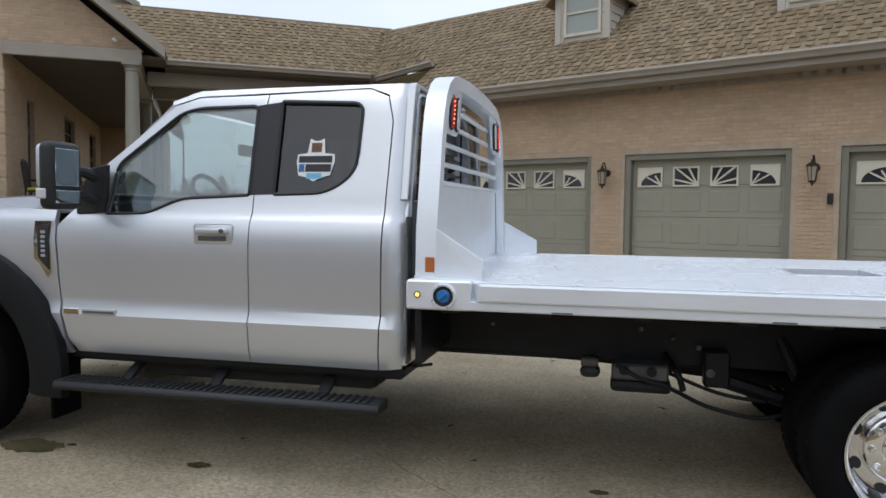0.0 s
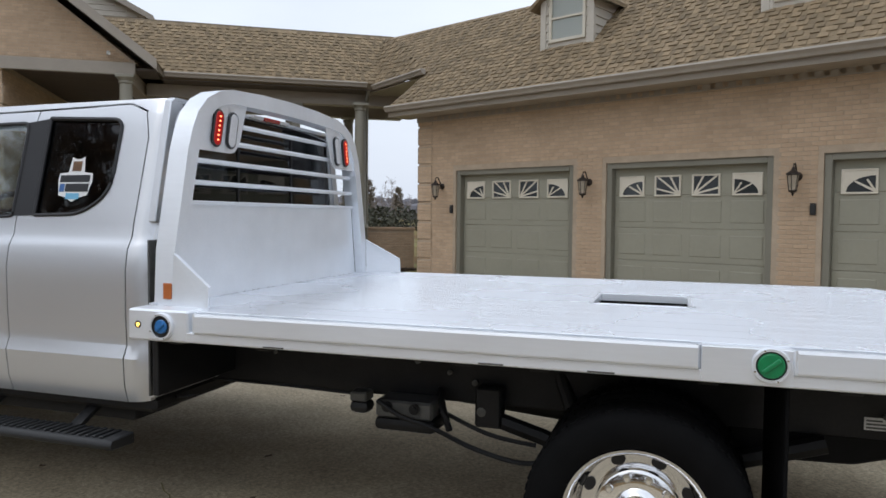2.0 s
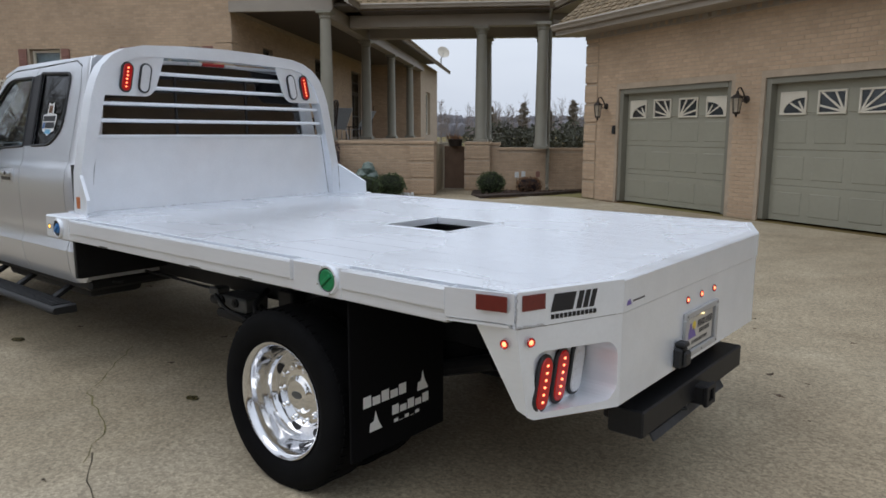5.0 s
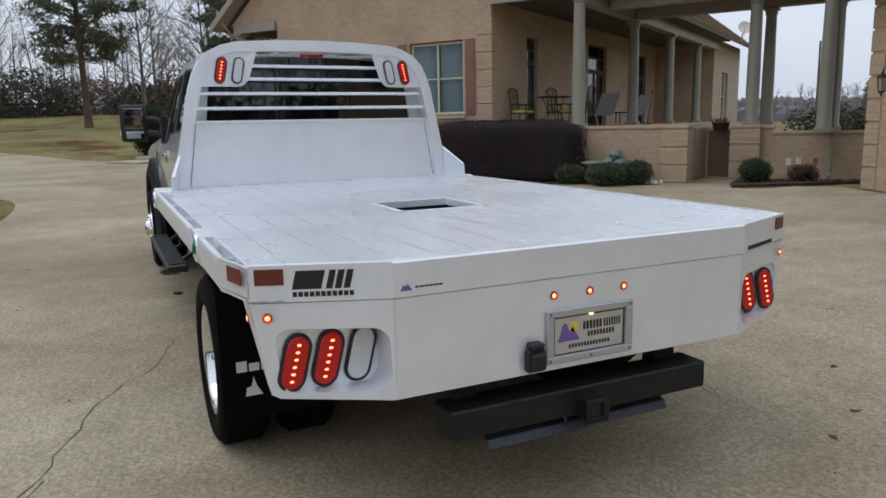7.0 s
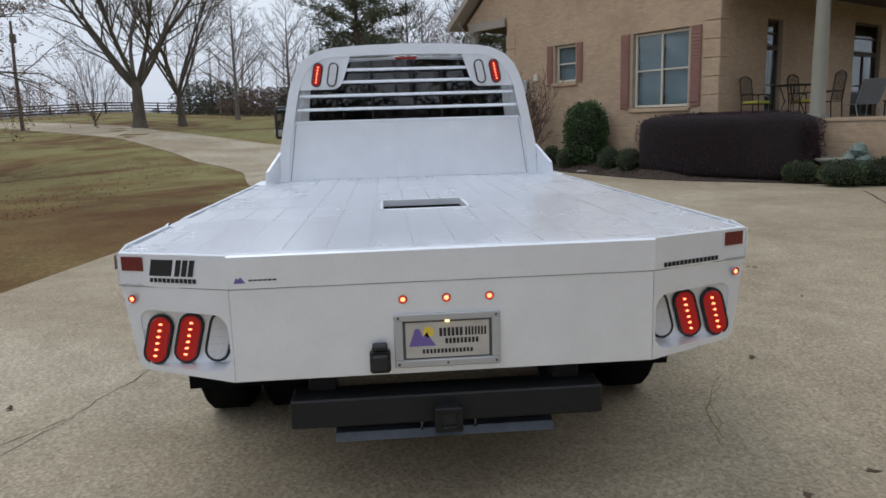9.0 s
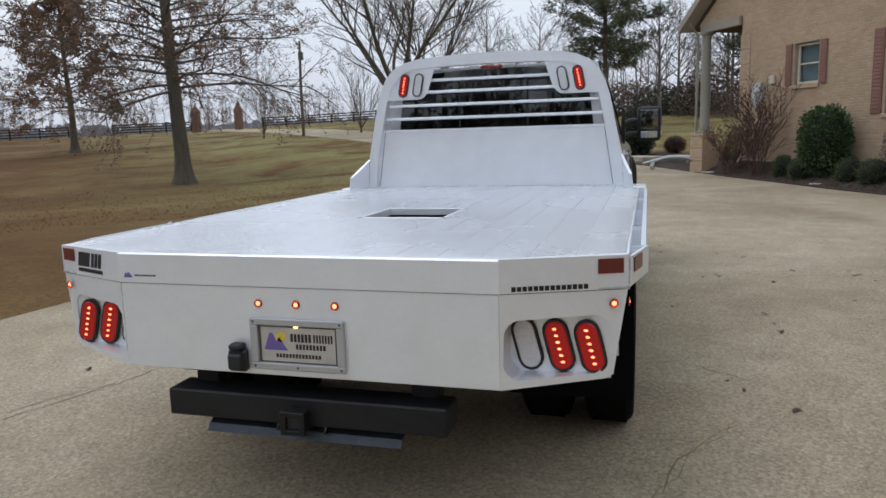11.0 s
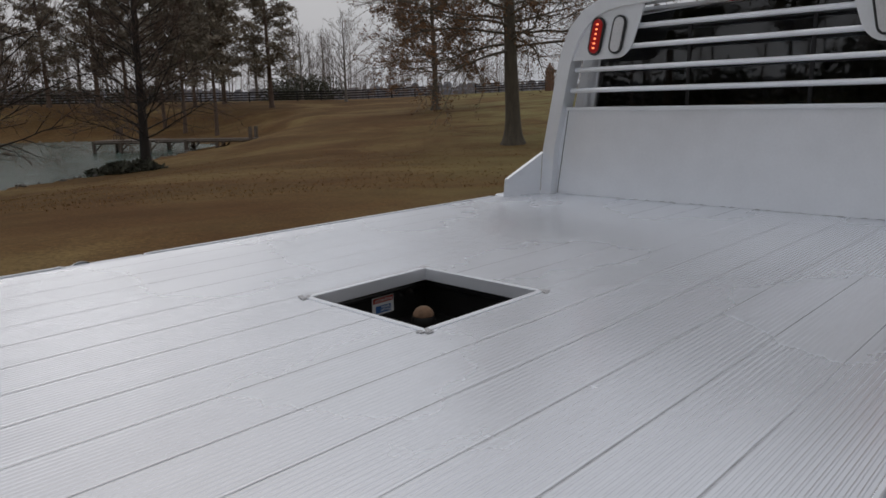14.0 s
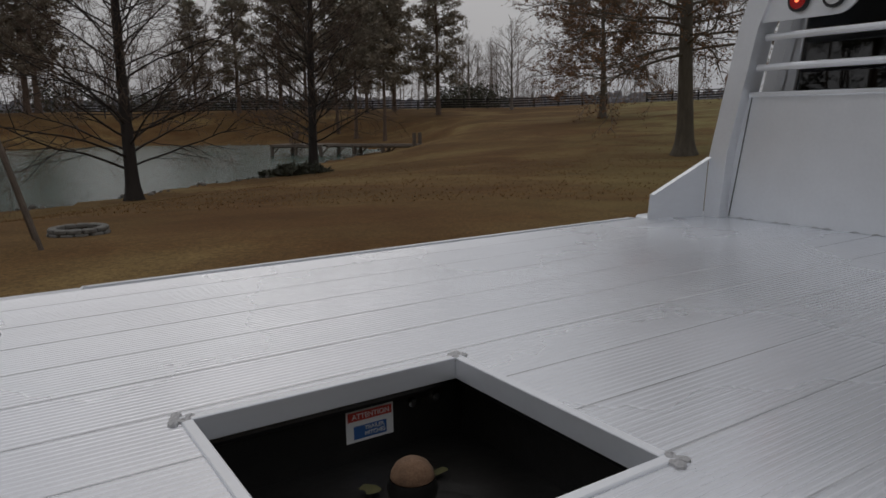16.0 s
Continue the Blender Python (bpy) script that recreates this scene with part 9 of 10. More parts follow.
box2 = thing("junction_box", at_house(-12.15, 13.1, 2.6), "small pale utility box on the brick wall", "utility box", rz=32.5)
part("body", boxed(-0.1, -0.1, 0.0, 0.1, -0.012, 0.22, 0.01), M_CREAM, box2)


def downspout(at, top, foot, label, out=0.35, rz=32.5):
    root = thing("downspout", at, label, "downspout", rz=rz)
    bm = bmesh.new()
    tube(bm, [(0, -0.30, top), (0, -0.28, top - 0.12), (0, 0.0, top - 0.38), (0, 0.0, foot + 0.12), (0, -out, foot + 0.03)], 0.045, 8)
    part("pipe", bm, M_GREIGE_LIGHT, root)
    for z in (foot + 0.8, (top + foot) / 2, top - 0.6):
        part("strap", boxed(-0.055, -0.05, z, 0.055, 0.05, z + 0.03), M_GREIGE_LIGHT, root, smooth=False)
    return root


downspout(at_house(-15.35, 12.95, 0), 4.72, 0.36, "pale downspout at the corner column", 0.3)
downspout(at_house(1.8, 14.35, 0), 4.62, 0.08, "pale downspout beside the breezeway column")
# grey drain pipe running from the downspout over the mulch to the drive
drain = thing("drain_pipe", at_house(-15.3, 12.6, 0), "grey flexible drain pipe lying over the mulch", "drain pipe")
bm = bmesh.new()
o_ = Vector(at_house(-15.3, 12.6, 0))
tube(bm, [Vector(p) - o_ for p in ((-19.6, 2.75, 0.42), (-20.6, 2.62, 0.49), (-22.3, 2.35, 0.47), (-23.6, 1.95, 0.42), (-24.4, 1.5, 0.26), (-25.3, 1.05, 0.10))], 0.07, 10)
part("pipe", bm, M_METER, drain)
for a, b, w in ((-14.3, 12.75, 0.24), (-8.95, 11.95, 0.32)):
    st = thing("stepping_stone", at_house(a, b), "flat pale stepping stone in the mulch", "stone", "stepping stones", rz=grd(10, 50))
    part("slab", boxed(-w, -w * 0.7, 0.0, w, w * 0.7, 0.06, 0.015), M_STEPSTONE, st)
for k in range(14):
    p = at_house(-23.0 + 0.42 * k, 16.4 - 0.28 * k)
    st = thing("edging_stone", p, "pale stone edging the mulch bed", "stone", "edging stones", rz=-1 + grd(-8, 8))
    part("stone", boxed(-0.2, -0.07, 0.0, 0.2, 0.07, 0.13, 0.02), M_EDGING, st)
orn = thing("garden_ornament", at_house(-7.7, 12.6), "white round garden ornament on a stake", "ornament", rz=32.5)
bm = bmesh.new()
tube(bm, [(0, 0, 0), (0, 0, 0.85)], 0.012, 6)
part("stake", bm, M_IRON, orn)
bm = bmesh.new()
lathe(bm, [(0, -0.05), (0.14, -0.045), (0.19, -0.01), (0.18, 0.03), (0.08, 0.06), (0, 0.065)], 20, Matrix.Translation((0, 0, 0.98)) @ Matrix.Rotation(radians(70), 4, "X"))
part("disc", bm, M_WHITE, orn)
bowl = thing("planter_bowl", at_house(-2.95, 12.4), "shallow pale stone bird bath bowl", "bird bath")
bm = bmesh.new()
lathe(bm, [(0, 0.02), (0.15, 0.02), (0.13, 0.1), (0.10, 0.3), (0.14, 0.36), (0.30, 0.46), (0.31, 0.49), (0.27, 0.49), (0.14, 0.42), (0, 0.40)], 24)
part("bowl", bm, M_STEPSTONE, bowl)
bm = bmesh.new()
for k in range(4):
    lathe(bm, [(0, -0.17), (0.12, -0.12), (0.17, 0), (0.12, 0.12), (0, 0.17)], 12, Matrix.Translation(((-0.12, 0.1, 0.02, 0.1)[k], (0, 0.03, -0.03, -0.04)[k], (0.5, 0.47, 0.66, 0.62)[k])) @ Matrix.Scale((1.0, 1.0, 0.95, 0.6)[k], 4))
box(bm, -0.2, -0.14, 0.0, 0.2, 0.14, 0.36, 0.03)
statue = tagged(link("garden_statue", bm, M_STATUE, None, True), "small green and white glazed garden statue", "statue")
statue.matrix_world = pose(*at_house(-2.5, 12.55), 0, 0, 32.5)
for a, b, r in ((-1.62, 12.5, 0.07), (-1.5, 12.4, 0.06), (-1.42, 12.55, 0.05)):
    peb = thing("pebble", at_house(a, b), "pale rounded pebble in the mulch bed", "stone", "pebbles")
    bm = bmesh.new()
    lathe(bm, [(0, 0.0), (r, 0.01), (r * 1.1, 0.04), (r * 0.7, 0.085), (0, 0.1)], 9)
    part("stone", bm, M_WHITE, peb)
for a, b, mat, label in ((1.04, 13.6, M_WHITE, "white plant tag on a thin stake"), (1.56, 13.7, M_SHUTTER, "pink plant tag on a thin stake"), (1.2, 13.9, M_WHITE, "pale plant tag on a thin stake")):
    tg = thing("plant_tag", at_house(a, b), label, "plant tag", rz=32.5)
    bm = bmesh.new()
    tube(bm, [(0, 0, 0), (0, 0, 0.42)], 0.006, 5)
    part("stake", bm, M_IRON, tg)
    part("tag", boxed(-0.05, -0.006, 0.4, 0.05, 0.006, 0.54, 0.004), mat, tg)

# ---- porch furniture ----
FLOOR = 1.25


def metal_chair(a, b, rz, cushion):
    root = thing("patio_chair", at_house(a, b, FLOOR), "dark metal patio chair with a yellow-green cushion", "chair", "patio chairs", rz=rz)
    for sx in (-0.24, 0.24):
        for sy, top in ((-0.22, 0.62), (0.22, 1.02)):
            bm = bmesh.new()
            tube(bm, [(sx, sy * 1.1, 0), (sx, sy, 0.42), (sx, sy * (1.0 if sy < 0 else 1.35), top)], 0.014, 7)
            part("leg", bm, M_IRON, root)
        bm = bmesh.new()
        tube(bm, [(sx, -0.24, 0.62), (sx * 1.05, 0.0, 0.65), (sx, 0.26, 0.64)], 0.016, 7)
        part("arm", bm, M_IRON, root)
    part("seat", boxed(-0.25, -0.24, 0.40, 0.25, 0.23, 0.42, 0.008), M_IRON, root)
    bm = bmesh.new()
    tube(bm, [(-0.24, 0.29, 1.0), (-0.12, 0.31, 1.07), (0.0, 0.31, 1.09), (0.12, 0.31, 1.07), (0.24, 0.29, 1.0)], 0.016, 7)
    part("top_rail", bm, M_IRON, root)
    for k in range(7):
        x = -0.18 + 0.06 * k
        bm = bmesh.new()
        tube(bm, [(x, 0.225, 0.43), (x, 0.30, 1.06)], 0.008, 5)
        part("spindle", bm, M_IRON, root)
    if cushion:
        part("cushion", boxed(-0.24, -0.23, 0.425, 0.24, 0.2, 0.49, 0.025, 2), M_CUSHION, root, "yellow-green seat cushion")
    return root


metal_chair(-5.55, 14.0, 120, True)
metal_chair(-4.9, 15.0, 180, True)
metal_chair(-4.05, 14.4, -60, False)
tab = thing("patio_table", at_house(-4.7, 14.1, FLOOR), "dark metal patio table on the porch", "table", rz=32.5)
bm = bmesh.new()
lathe(bm, [(0, 0.80), (0.44, 0.80), (0.46, 0.815), (0.44, 0.83), (0, 0.83)], 28)
part("tabletop", bm, M_IRON, tab)
for k in range(4):
    c, s = math.cos(k * math.pi / 2 + 0.6), math.sin(k * math.pi / 2 + 0.6)
    bm = bmesh.new()
    tube(bm, [(0.34 * c, 0.34 * s, 0), (0.16 * c, 0.16 * s, 0.45), (0.28 * c, 0.28 * s, 0.8)], 0.014, 6)
    part("leg", bm, M_IRON, tab)


def lounge(a, b, rz, label):
    root = thing("lounge_chair", at_house(a, b, FLOOR), label, "lounge chair", rz=rz)
    for sx in (-0.3, 0.3):
        bm = bmesh.new()
        tube(bm, [(sx, -0.5, 0.0), (sx, -0.46, 0.36), (sx, 0.2, 0.36), (sx, 0.62, 1.02)], 0.016, 7)
        part("side_frame", bm, M_METER, root)
        bm = bmesh.new()
        tube(bm, [(sx, 0.38, 0.0), (sx, 0.2, 0.36)], 0.016, 7)
        part("leg", bm, M_METER, root)
    part("seat", boxed(-0.29, -0.46, 0.35, 0.29, 0.2, 0.37, 0.006), M_SLING, root)
    bm = bmesh.new()
    box(bm, -0.29, 0, -0.01, 0.29, 0.76, 0.01, 0.006, Matrix.Translation((0, 0.2, 0.37)) @ Matrix.Rotation(radians(57), 4, "X"))
    part("backrest", bm, M_SLING, root)
    return root


lounge(-4.9, 18.3, -100, "grey sling lounge chair on the porch")
lounge(-4.9, 21.4, -80, "blue-grey sling lounge chair on the porch")
st = thing("side_table", at_house(-4.6, 19.6, FLOOR), "small dark side table between lounge chairs", "table", rz=32.5)
part("tabletop", boxed(-0.25, -0.25, 0.42, 0.25, 0.25, 0.45, 0.01), M_IRON, st)
for sx in (-0.2, 0.2):
    for sy in (-0.2, 0.2):
        part("leg", boxed(sx - 0.015, sy - 0.015, 0, sx + 0.015, sy + 0.015, 0.42), M_IRON, st, smooth=False)
br = thing("broom", at_house(-4.55, 22.6, FLOOR), "dark push broom leaning by the porch wall", "broom")
bm = bmesh.new()
tube(bm, [(0.1, -0.3, 0.03), (-0.12, 0.12, 1.25)], 0.014, 6)
part("handle", bm, M_IRON, br)
part("head", boxed(-0.05, -0.36, 0.0, 0.25, -0.24, 0.07, 0.01), M_IRON, br)
pot = thing("dark_planter", at_house(-0.62, 14.75, 1.15), "dark planter pot on the brick wall", "planter")
bm = bmesh.new()
lathe(bm, [(0, 0), (0.16, 0), (0.2, 0.17), (0.22, 0.18), (0.19, 0.19), (0.18, 0.15), (0, 0.14)], 18)
part("pot", bm, M_IRON, pot)
soup = Soup()
for k in range(60):
    soup.blade(Vector((grd(-0.14, 0.14), grd(-0.14, 0.14), 0.15)), Vector((grd(-0.5, 0.5), grd(-0.5, 0.5), 1)).normalized() * grd(0.08, 0.2), 0.02)
faces_from("foliage", soup.v, soup.f, M_OAKLEAF, pot)

# ---- fixtures on the walls and roof ----
def lantern(u):
    """A bronze lantern hanging from a scrolled arm on a round back plate."""
    root = thing("wall_lantern", GARAGE @ Vector((u, 8.09, 1.88)), "dark bronze wall lantern with frosted panes", "wall lamp", "garage lanterns", rz=-24.3)
    bm = bmesh.new()
    lathe(bm, [(0, 0.035), (0.045, 0.03), (0.06, 0.012), (0.065, 0)], 16, Matrix.Translation((0, 0, 0.02)) @ Matrix.Rotation(radians(90), 4, "X"))
    part("back_plate", bm, M_IRON, root)
    bm = bmesh.new()
    tube(bm, [(0, -0.03, 0.03), (0, -0.08, 0.12), (0, -0.14, 0.2), (0, -0.2, 0.19), (0, -0.215, 0.14)], 0.012, 7)
    part("arm", bm, M_IRON, root)
    bm = bmesh.new()
    tube(bm, [(0, -0.04, 0.0), (0, -0.10, -0.02), (0, -0.12, 0.05), (0, -0.08, 0.07)], 0.008, 6)
    part("scroll", bm, M_IRON, root)
    m = Matrix.Translation((0, -0.215, 0.0)) @ Matrix.Rotation(math.pi / 6, 4, "Z")
    bm = bmesh.new()
    lathe(bm, [(0.0, 0.145), (0.02, 0.14), (0.03, 0.10), (0.095, 0.055), (0.10, 0.035), (0.0, 0.035)], 6, m)
    part("roof_cap", bm, M_IRON, root)
    bm = bmesh.new()
    lathe(bm, [(0.0, 0.03), (0.078, 0.03), (0.05, -0.19), (0.0, -0.19)], 6, m)
    part("frosted_pane", bm, M_LAMPGLASS, root, "frosted glass body", smooth=False)
    for k in range(6):
        c, s = math.cos(k * math.pi / 3 + math.pi / 6), math.sin(k * math.pi / 3 + math.pi / 6)
        bm = bmesh.new()
        tube(bm, [(0.082 * c, -0.215 + 0.082 * s, 0.035), (0.053 * c, -0.215 + 0.053 * s, -0.19)], 0.006, 5)
        part("cage_bar", bm, M_IRON, root)
    bm = bmesh.new()
    lathe(bm, [(0.0, -0.185), (0.062, -0.185), (0.058, -0.205), (0.02, -0.225), (0.016, -0.25), (0.0, -0.275)], 6, m)
    part("finial", bm, M_IRON, root)
    return root


lamp = lantern(-7.24)
for u in (-3.72, -0.27):
    copy_thing(lamp, Matrix.Translation(GARAGE @ Vector((u, 8.09, 1.88))) @ Matrix.Rotation(radians(-24.3), 4, "Z"))
for u in (-6.965, -0.05):
    key = thing("door_keypad", GARAGE @ Vector((u, 8.09, 1.34)), "small black garage door keypad on the door frame", "keypad", "keypads", rz=-24.3)
    part("body", boxed(-0.04, -0.035, 0, 0.04, 0.0, 0.17, 0.008), M_PLASTIC, key)
    part("cover", boxed(-0.034, -0.045, 0.02, 0.034, -0.034, 0.11, 0.006), M_PLASTIC, key)
dish = thing("satellite_dish", at_house(-3.0, 30.5, 4.64), "pale satellite dish on the roof edge", "satellite dish", rz=32.5)
bm = bmesh.new()
tube(bm, [(0, 0, 0), (0, 0, 0.35), (0.1, -0.12, 0.5)], 0.03, 7)
part("mast", bm, M_METER, dish)
bm = bmesh.new()
lathe(bm, [(0, 0), (0.16, 0.02), (0.29, 0.07), (0.295, 0.085), (0.16, 0.035), (0, 0.015)], 24, Matrix.Translation((0.1, -0.1, 0.6)) @ Matrix.Rotation(radians(60), 4, "X") @ Matrix.Rotation(radians(25), 4, "Y"))
part("reflector", bm, M_CREAM, dish)
bm = bmesh.new()
tube(bm, [(0.1, -0.12, 0.36), (0.16, -0.5, 0.55)], 0.014, 6)
part("feed_arm", bm, M_METER, dish)
eye = thing("security_camera", at_house(-3.95, 13.09, 4.78), "small white security camera under the eave", "security camera", rz=32.5)
part("mount", boxed(-0.03, -0.05, 0.05, 0.03, 0.0, 0.1, 0.006), M_WHITE, eye)
bm = bmesh.new()
tube(bm, [(0, -0.04, 0.05), (0.05, -0.18, 0.02)], 0.032, 10)
part("housing", bm, M_WHITE, eye)
# ---- pieces: bricks and shingles ----
BRICK_L, BRICK_H, PITCH_L, PITCH_H = 0.194, 0.057, 0.203, 0.067
LAY = random.Random(41)
lay = LAY.uniform


def slab(soup, place, a0, a1, z0, z1, depth):
    """A piece without a back: place(a, z, out) gives the point."""
    base = len(soup.v)
    c = 0.004
    for a, z, o in ((a0, z0, 0), (a1, z0, 0), (a1, z1, 0), (a0, z1, 0), (a0 + c, z0 + c, depth), (a1 - c, z0 + c, depth), (a1 - c, z1 - c, depth), (a0 + c, z1 - c, depth)):
        soup.v.append(place(a, z, o))
    for f in ((4, 5, 6, 7), (0, 1, 5, 4), (1, 2, 6, 5), (2, 3, 7, 6), (3, 0, 4, 7)):
        soup.f.append(tuple(base + i for i in f))


def courses(a0, a1, z0, z1, holes=(), limit=None):
    """Stretcher-bond places (a0, a1, z0, z1), cut at the ends and at the holes."""
    out, row = [], 0
    z = z0 + 0.005
    while z + BRICK_H <= z1 + 0.001:
        lo, hi = (a0, a1) if limit is None else limit(z + BRICK_H)
        gaps = sorted([h for h in holes if h[2] - 0.01 < z + BRICK_H / 2 < h[3] + 0.01])
        spans, s = [], lo
        for h in gaps:
            spans.append((s, h[0]))
            s = h[1]
        spans.append((s, hi))
        start = math.floor(lo / PITCH_L) * PITCH_L + (row % 2) * PITCH_L / 2 - PITCH_L
        for s, e in spans:
            a = start
            while a < e:
                p, q = max(a, s + 0.004), min(a + BRICK_L, e - 0.004)
                if q - p > 0.035:
                    out.append((p, q, z, z + BRICK_H))
                a += PITCH_L
        z += PITCH_H
        row += 1
    return out


def facing(axis, plane, sign):
    """Where a point of a wall face lies: along x or y, at a plane, pushed out by sign."""
    if axis == "x":
        return lambda a, z, o: (a, plane + sign * o, z)
    return lambda a, z, o: (plane + sign * o, a, z)


def brickwork(parent, axis, plane, sign, places, proud=0.005):
    soup = Soup()
    at = facing(axis, plane, sign)
    for p, q, z, w in places:
        slab(soup, at, p, q, z, w, proud + lay(-0.0012, 0.0015))
    ob = faces_from("bricks", soup.v, soup.f, M_BRICK, parent)
    tagged(ob, "tan bricks laid in stretcher bond", kind="stuff")
    return ob


def quoins(parent, axis, plane, sign, a0, a1, z0, z1, step=0.402, proud=0.024, notch=0.0):
    """Raised corner blocks, five courses and a shadow joint each."""
    z, k = z0, 0
    at = facing(axis, plane, sign)
    while z + 0.3 < z1:
        soup = Soup()
        b1 = min(z + step - 0.03, z1)
        slab(soup, at, a0, a1, z, b1, proud)
        faces_from("quoin_backing", soup.v, soup.f, M_MORTAR, parent)
        soup = Soup()
        at2 = facing(axis, plane + sign * proud, sign)
        for p, q, u, w in courses(a0, a1, z + 0.004, b1):
            slab(soup, at2, p, q, u, w, 0.005)
        q_ob = faces_from("quoin", soup.v, soup.f, M_BRICK, parent)
        z += step
        k += 1


# garage front: joined field, piers of single bricks, soldier courses, dentils, quoins
d_holes = [(a - 0.07, b + 0.07, -0.1, DOOR_TOP + 0.065) for a, b in DOORS]
field = courses(G_LEFT, G_RIGHT, -0.02, 3.56, d_holes)
PIERS = [(-4.05, -3.39), (-0.61, 0.07)]


def in_pier(p):
    m = (p[0] + p[1]) / 2
    return p[3] < 2.5 and any(a < m < b for a, b in PIERS)


brickwork(garage_wall, "x", WALL_N, -1, [p for p in field if not in_pier(p)])


def piece_mesh(name, length, high, deep, mat):
    soup = Soup()
    slab(soup, lambda a, z, o: (a, -o, z), 0, length, 0, high, deep)
    me = bpy.data.meshes.new(name)
    me.from_pydata(soup.v, [], soup.f)
    me.materials.append(mat)
    return me


def lay_piece(name, me, parent, at, scale_x=1.0, turn=None):
    ob = new(name, me)
    ob.parent = parent
    m = Matrix.Translation(at)
    if turn is not None:
        m = m @ turn
    ob.matrix_local = m @ Matrix.Diagonal((scale_x, 1, 1, 1))
    return ob


brick_mesh = piece_mesh("brick", BRICK_L, BRICK_H, 0.006, M_BRICK_PIECE)
for p, q, z, w in field:
    if in_pier((p, q, z, w)):
        lay_piece("brick", brick_mesh, garage_wall, (p, WALL_N + lay(-0.001, 0.001), z), (q - p) / BRICK_L)
u = G_LEFT + 0.45
soup = Soup()
while u < G_RIGHT:
    slab(soup, facing("x", WALL_N, -1), u, u + 0.095, 3.30, 3.385, 0.03)
    u += 0.203
slab(soup, facing("x", WALL_N, -1), G_LEFT + 0.42, G_RIGHT, 3.388, 3.44, 0.034)
tagged(faces_from("dentil_course", soup.v, soup.f, M_BRICK, garage_wall), "row of projecting dentil bricks under the eave", kind="stuff")
quoins(garage_wall, "x", WALL_N, -1, G_LEFT - 0.024, G_LEFT + 0.39, -0.02, 3.5)
quoins(garage_side, "y", G_LEFT, -1, WALL_N + 0.0, WALL_N + 0.39, -0.02, 3.5)

# house front, gable, porch wall and low walls
sills = [(WIN_BIG[0] - 0.07, WIN_BIG[1] + 0.07, WIN_BIG[2] - 0.11, WIN_BIG[3] + 0.005), (WIN_SMALL[0] - 0.07, WIN_SMALL[1] + 0.07, WIN_SMALL[2] - 0.11, WIN_SMALL[3] + 0.005)]
brickwork(house_front, "x", H_FRONT, -1, courses(H_L, H_R, -0.02, EAVE_Z + 0.01, sills))
rise = lambda z: (EAVE_L + 0.5 + (z - EAVE_Z) / H_PITCH, EAVE_R - 0.5 - (z - EAVE_Z) / H_PITCH)
brickwork(house_gable, "x", H_FRONT, -1, courses(EAVE_L, EAVE_R, 4.67, EAVE_Z + 3.2, (), rise))
brickwork(house_side, "y", H_R, 1, courses(H_FRONT + 0.0, 28.0, 1.25, EAVE_Z - 0.2, [(b0 - 0.02, b1 + 0.02, z0, z1) for b0, b1, z0, z1 in PORCH_DOORS]))
brickwork(house_bay, "x", 28.0, -1, courses(H_R, -3.6, 1.25, EAVE_Z - 0.2))
quoins(house_front, "x", H_FRONT, -1, H_R - 0.41, H_R + 0.024, 0.19, 4.36, 0.436)
quoins(house_side, "y", H_R, 1, H_FRONT, H_FRONT + 0.36, 0.19, 4.36, 0.436)
quoins(house_front, "x", H_FRONT, -1, H_L - 0.024, H_L + 0.39, 0.19, 4.36, 0.436)
for w, (a0, b0, a1, b1, top) in zip(knees, KNEE):
    if a1 - a0 > b1 - b0 or a1 - a0 > 0.5:
        brickwork(w, "x", b0, -1, courses(a0, a1, -0.02, top - 0.075))
        if a1 - a0 < 0.7 and a1 < 0.31 and b1 - b0 > 0.4:
            quoins(w, "x", b0, -1, a0 - 0.02, a1 + 0.02, 0.03, top - 0.09, 0.40)
    if b1 - b0 > 0.4:
        brickwork(w, "y", a1, 1, courses(b0, min(b1, 20.0), -0.02, top - 0.075))


# shingles: lapped tabs of uneven width, in courses up the slope
def shingle_places(n_courses, span):
    out = []
    for k in range(n_courses):
        a, e = span(k)
        a -= lay(0.0, 0.3)
        high = False
        while a < e:
            w = lay(0.08, 0.15) if high else lay(0.05, 0.12)
            out.append((k, max(a, span(k)[0]), min(a + w - 0.003, e), lay(0.016, 0.024) if high else lay(0.002, 0.005), lay(-0.022, -0.008) if high else 0.0))
            a += w
            high = not high
    return [p for p in out if p[2] - p[1] > 0.03]


EXPOSE = 0.143


def tab_points(p, origin, along_, up, normal):
    """The eight corners of a tab lying on the slope, thicker at its lower edge."""
    k, a0, a1, thick, drop = p
    lo, hi = k * EXPOSE + drop, (k + 1) * EXPOSE + 0.02
    pts = []
    for a, v, t in ((a0, lo, thick + 0.006), (a1, lo, thick + 0.006), (a1, hi, 0.005), (a0, hi, 0.005)):
        pts.append(origin + along_ * a + up * v + normal * t)
    for a, v in ((a0, lo), (a1, lo), (a1, hi), (a0, hi)):
        pts.append(origin + along_ * a + up * v + normal * 0.001)
    return pts


TAB_FACES = ((0, 1, 2, 3), (0, 4, 5, 1), (1, 5, 6, 2), (3, 7, 4, 0))


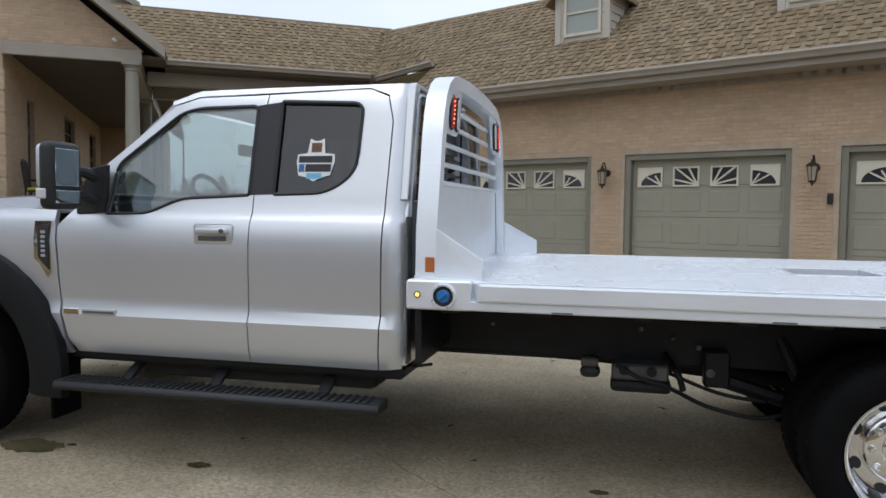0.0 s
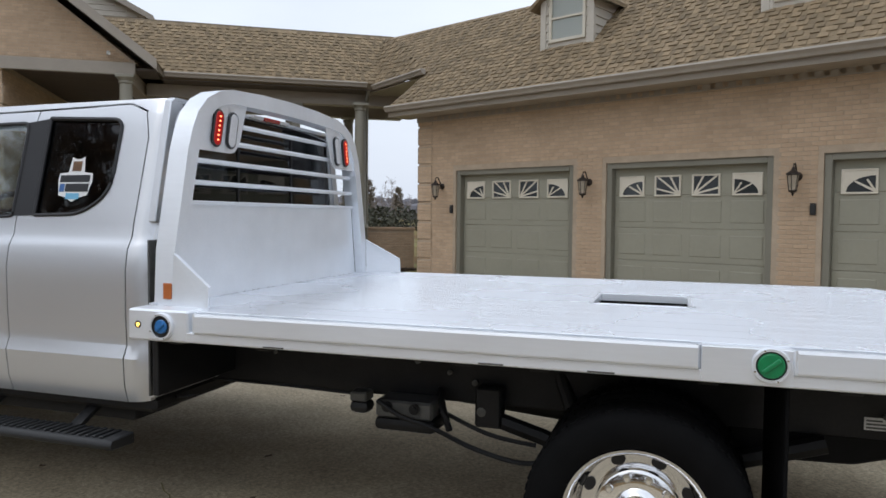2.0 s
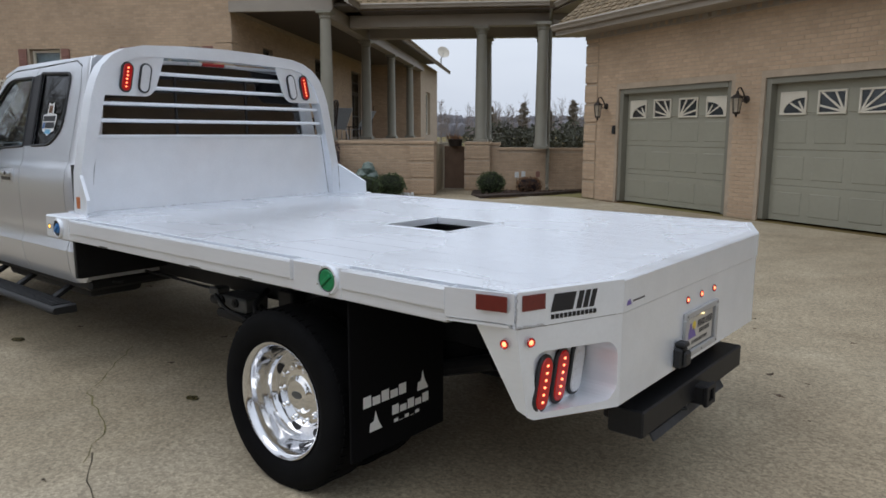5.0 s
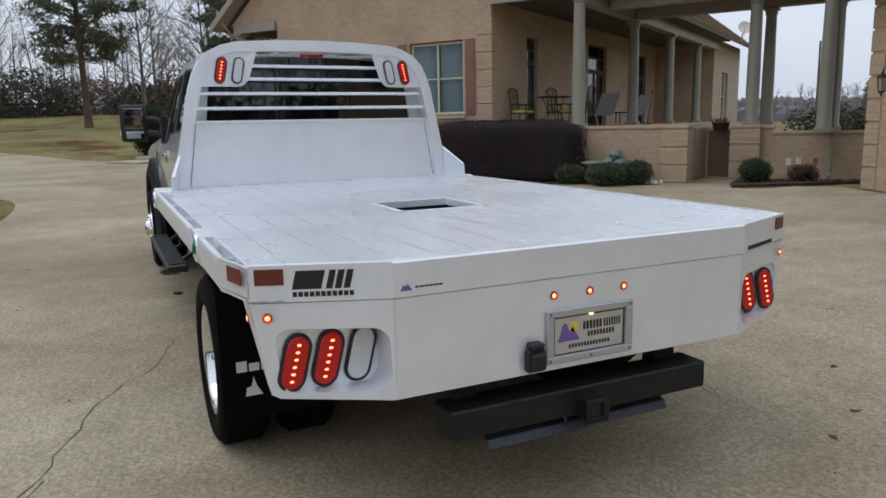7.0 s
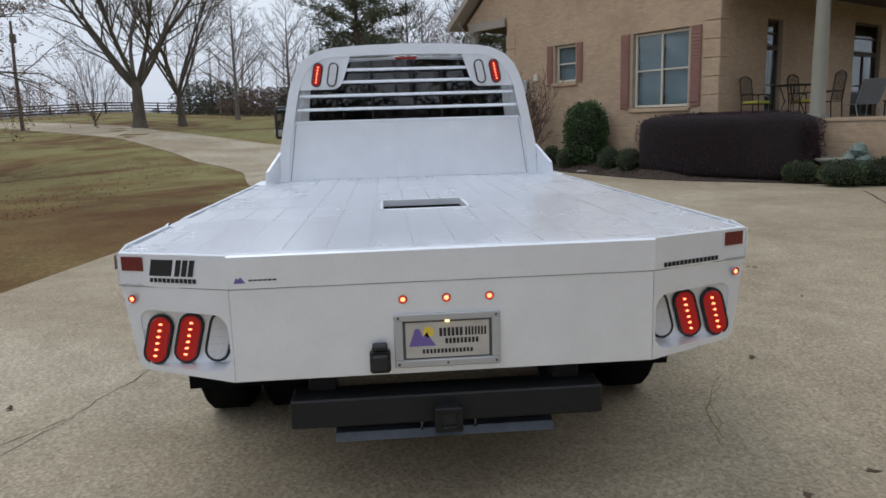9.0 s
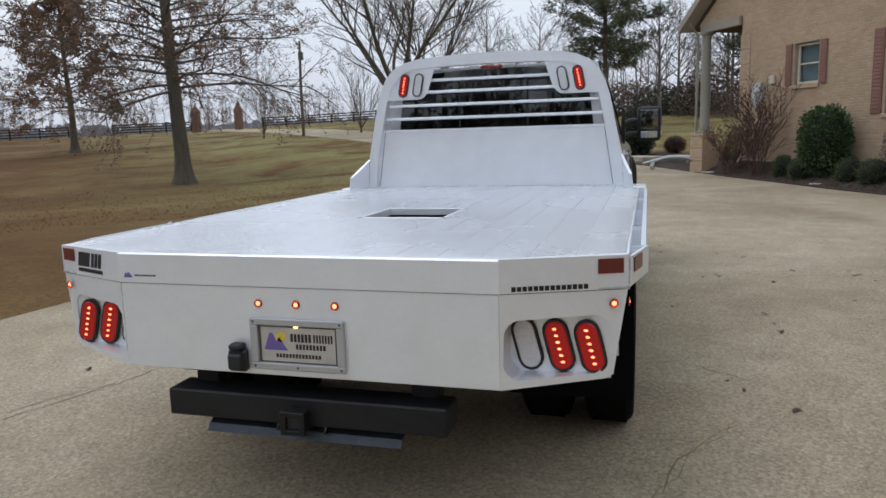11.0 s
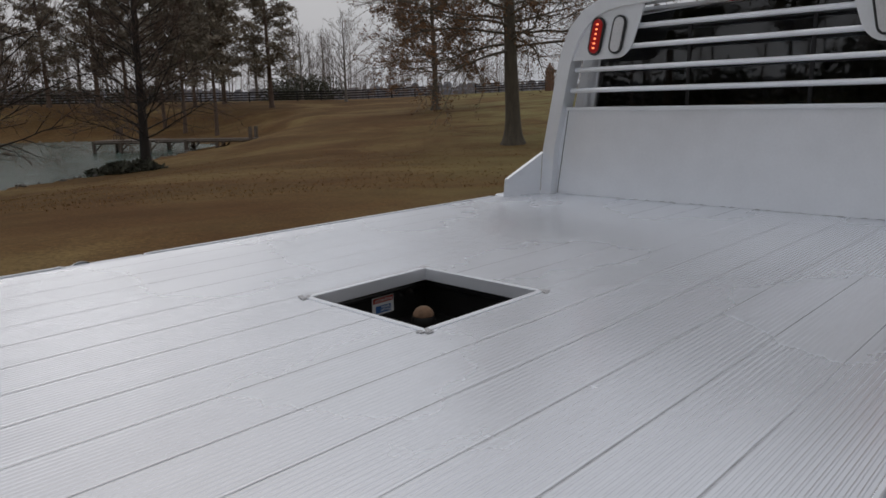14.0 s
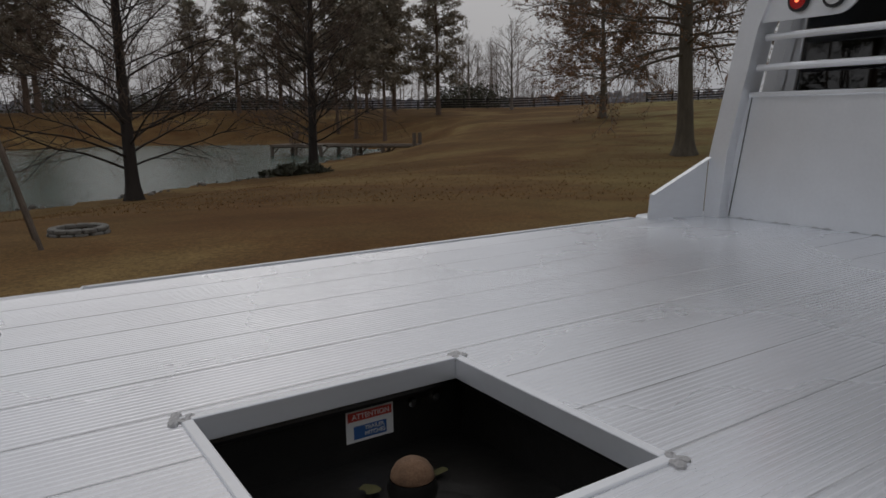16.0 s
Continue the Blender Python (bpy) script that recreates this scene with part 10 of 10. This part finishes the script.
def shingles(parent, origin, along_, up, n_courses, span, single=None):
    origin, along_, up = Vector(origin), Vector(along_).normalized(), Vector(up).normalized()
    normal = along_.cross(up).normalized()
    if normal.z < 0:
        normal = -normal
    soup = Soup()
    for p in shingle_places(n_courses, span):
        pts = tab_points(p, origin, along_, up, normal)
        if single is not None and single(p):
            me = bpy.data.meshes.new("shingle")
            c = pts[4]
            me.from_pydata([tuple(q - c) for q in pts], [], TAB_FACES)
            me.materials.append(M_SHINGLE_PIECE)
            lay_piece("shingle", me, parent, c)
            continue
        base = len(soup.v)
        soup.v += [tuple(q) for q in pts]
        soup.f += [tuple(base + i for i in f) for f in TAB_FACES]
    tagged(faces_from("shingles", soup.v, soup.f, M_SHINGLE, parent), "lapped tan and brown asphalt shingles", kind="stuff")


def garage_span(k):
    n = 7.55 + 2.65 * k / 25
    left = -8.35 + 0.23 * (n - 7.55) / 0.87 if n < 8.42 else -8.12 - 3.23 * (n - 8.42) / 1.78
    return left + 0.02, 9.45


shingles(garage_roof, (0, 7.55, 3.58), (1, 0, 0), (0, 2.65, 2.385), 25, garage_span, lambda p: p[0] < 6 and -8.4 < p[1] < -3.4)
shingles(breezeway_roof, (0, 14.0, 4.66), (1, 0, 0), (0, 1.0, 0.93), 16, lambda k: (-4.58, 2.74))
edge = MEET - BEND
edge_len = edge.length
edge.normalize()
climb = (PEAK - BEND) - edge * (PEAK - BEND).dot(edge)
peak_at, climb_len = (PEAK - BEND).dot(edge), climb.length
shingles(corner_roof, BEND, edge, climb, int(climb_len / EXPOSE), lambda k: (peak_at * k * EXPOSE / climb_len, edge_len + (peak_at - edge_len) * k * EXPOSE / climb_len))
shingles(house_roof, (EAVE_R, 0, EAVE_Z), (0, 1, 0), (-1.0, 0, H_PITCH), 24, lambda k: (H_FRONT - 0.4, 33.9))

# two broad concrete steps from the drive to the side lawn
M_STEPS = material("weathered_step_concrete", (0.40, 0.35, 0.27), 0.9, vary=0.15, scale=4, bump=0.4, bump_scale=60)
garden_steps = thing("garden_steps", stand(-26.9, -0.75, -0.03), "two broad weathered concrete steps beside the drive", "steps", rz=35)
for k in range(2):
    part("step", boxed(-0.95 + 0.25 * k, 1.2 * k, -0.2, 1.1 + 0.2 * k, 1.2 * (k + 1), 0.15 * (k + 1), 0.015), M_STEPS, garden_steps, smooth=False)
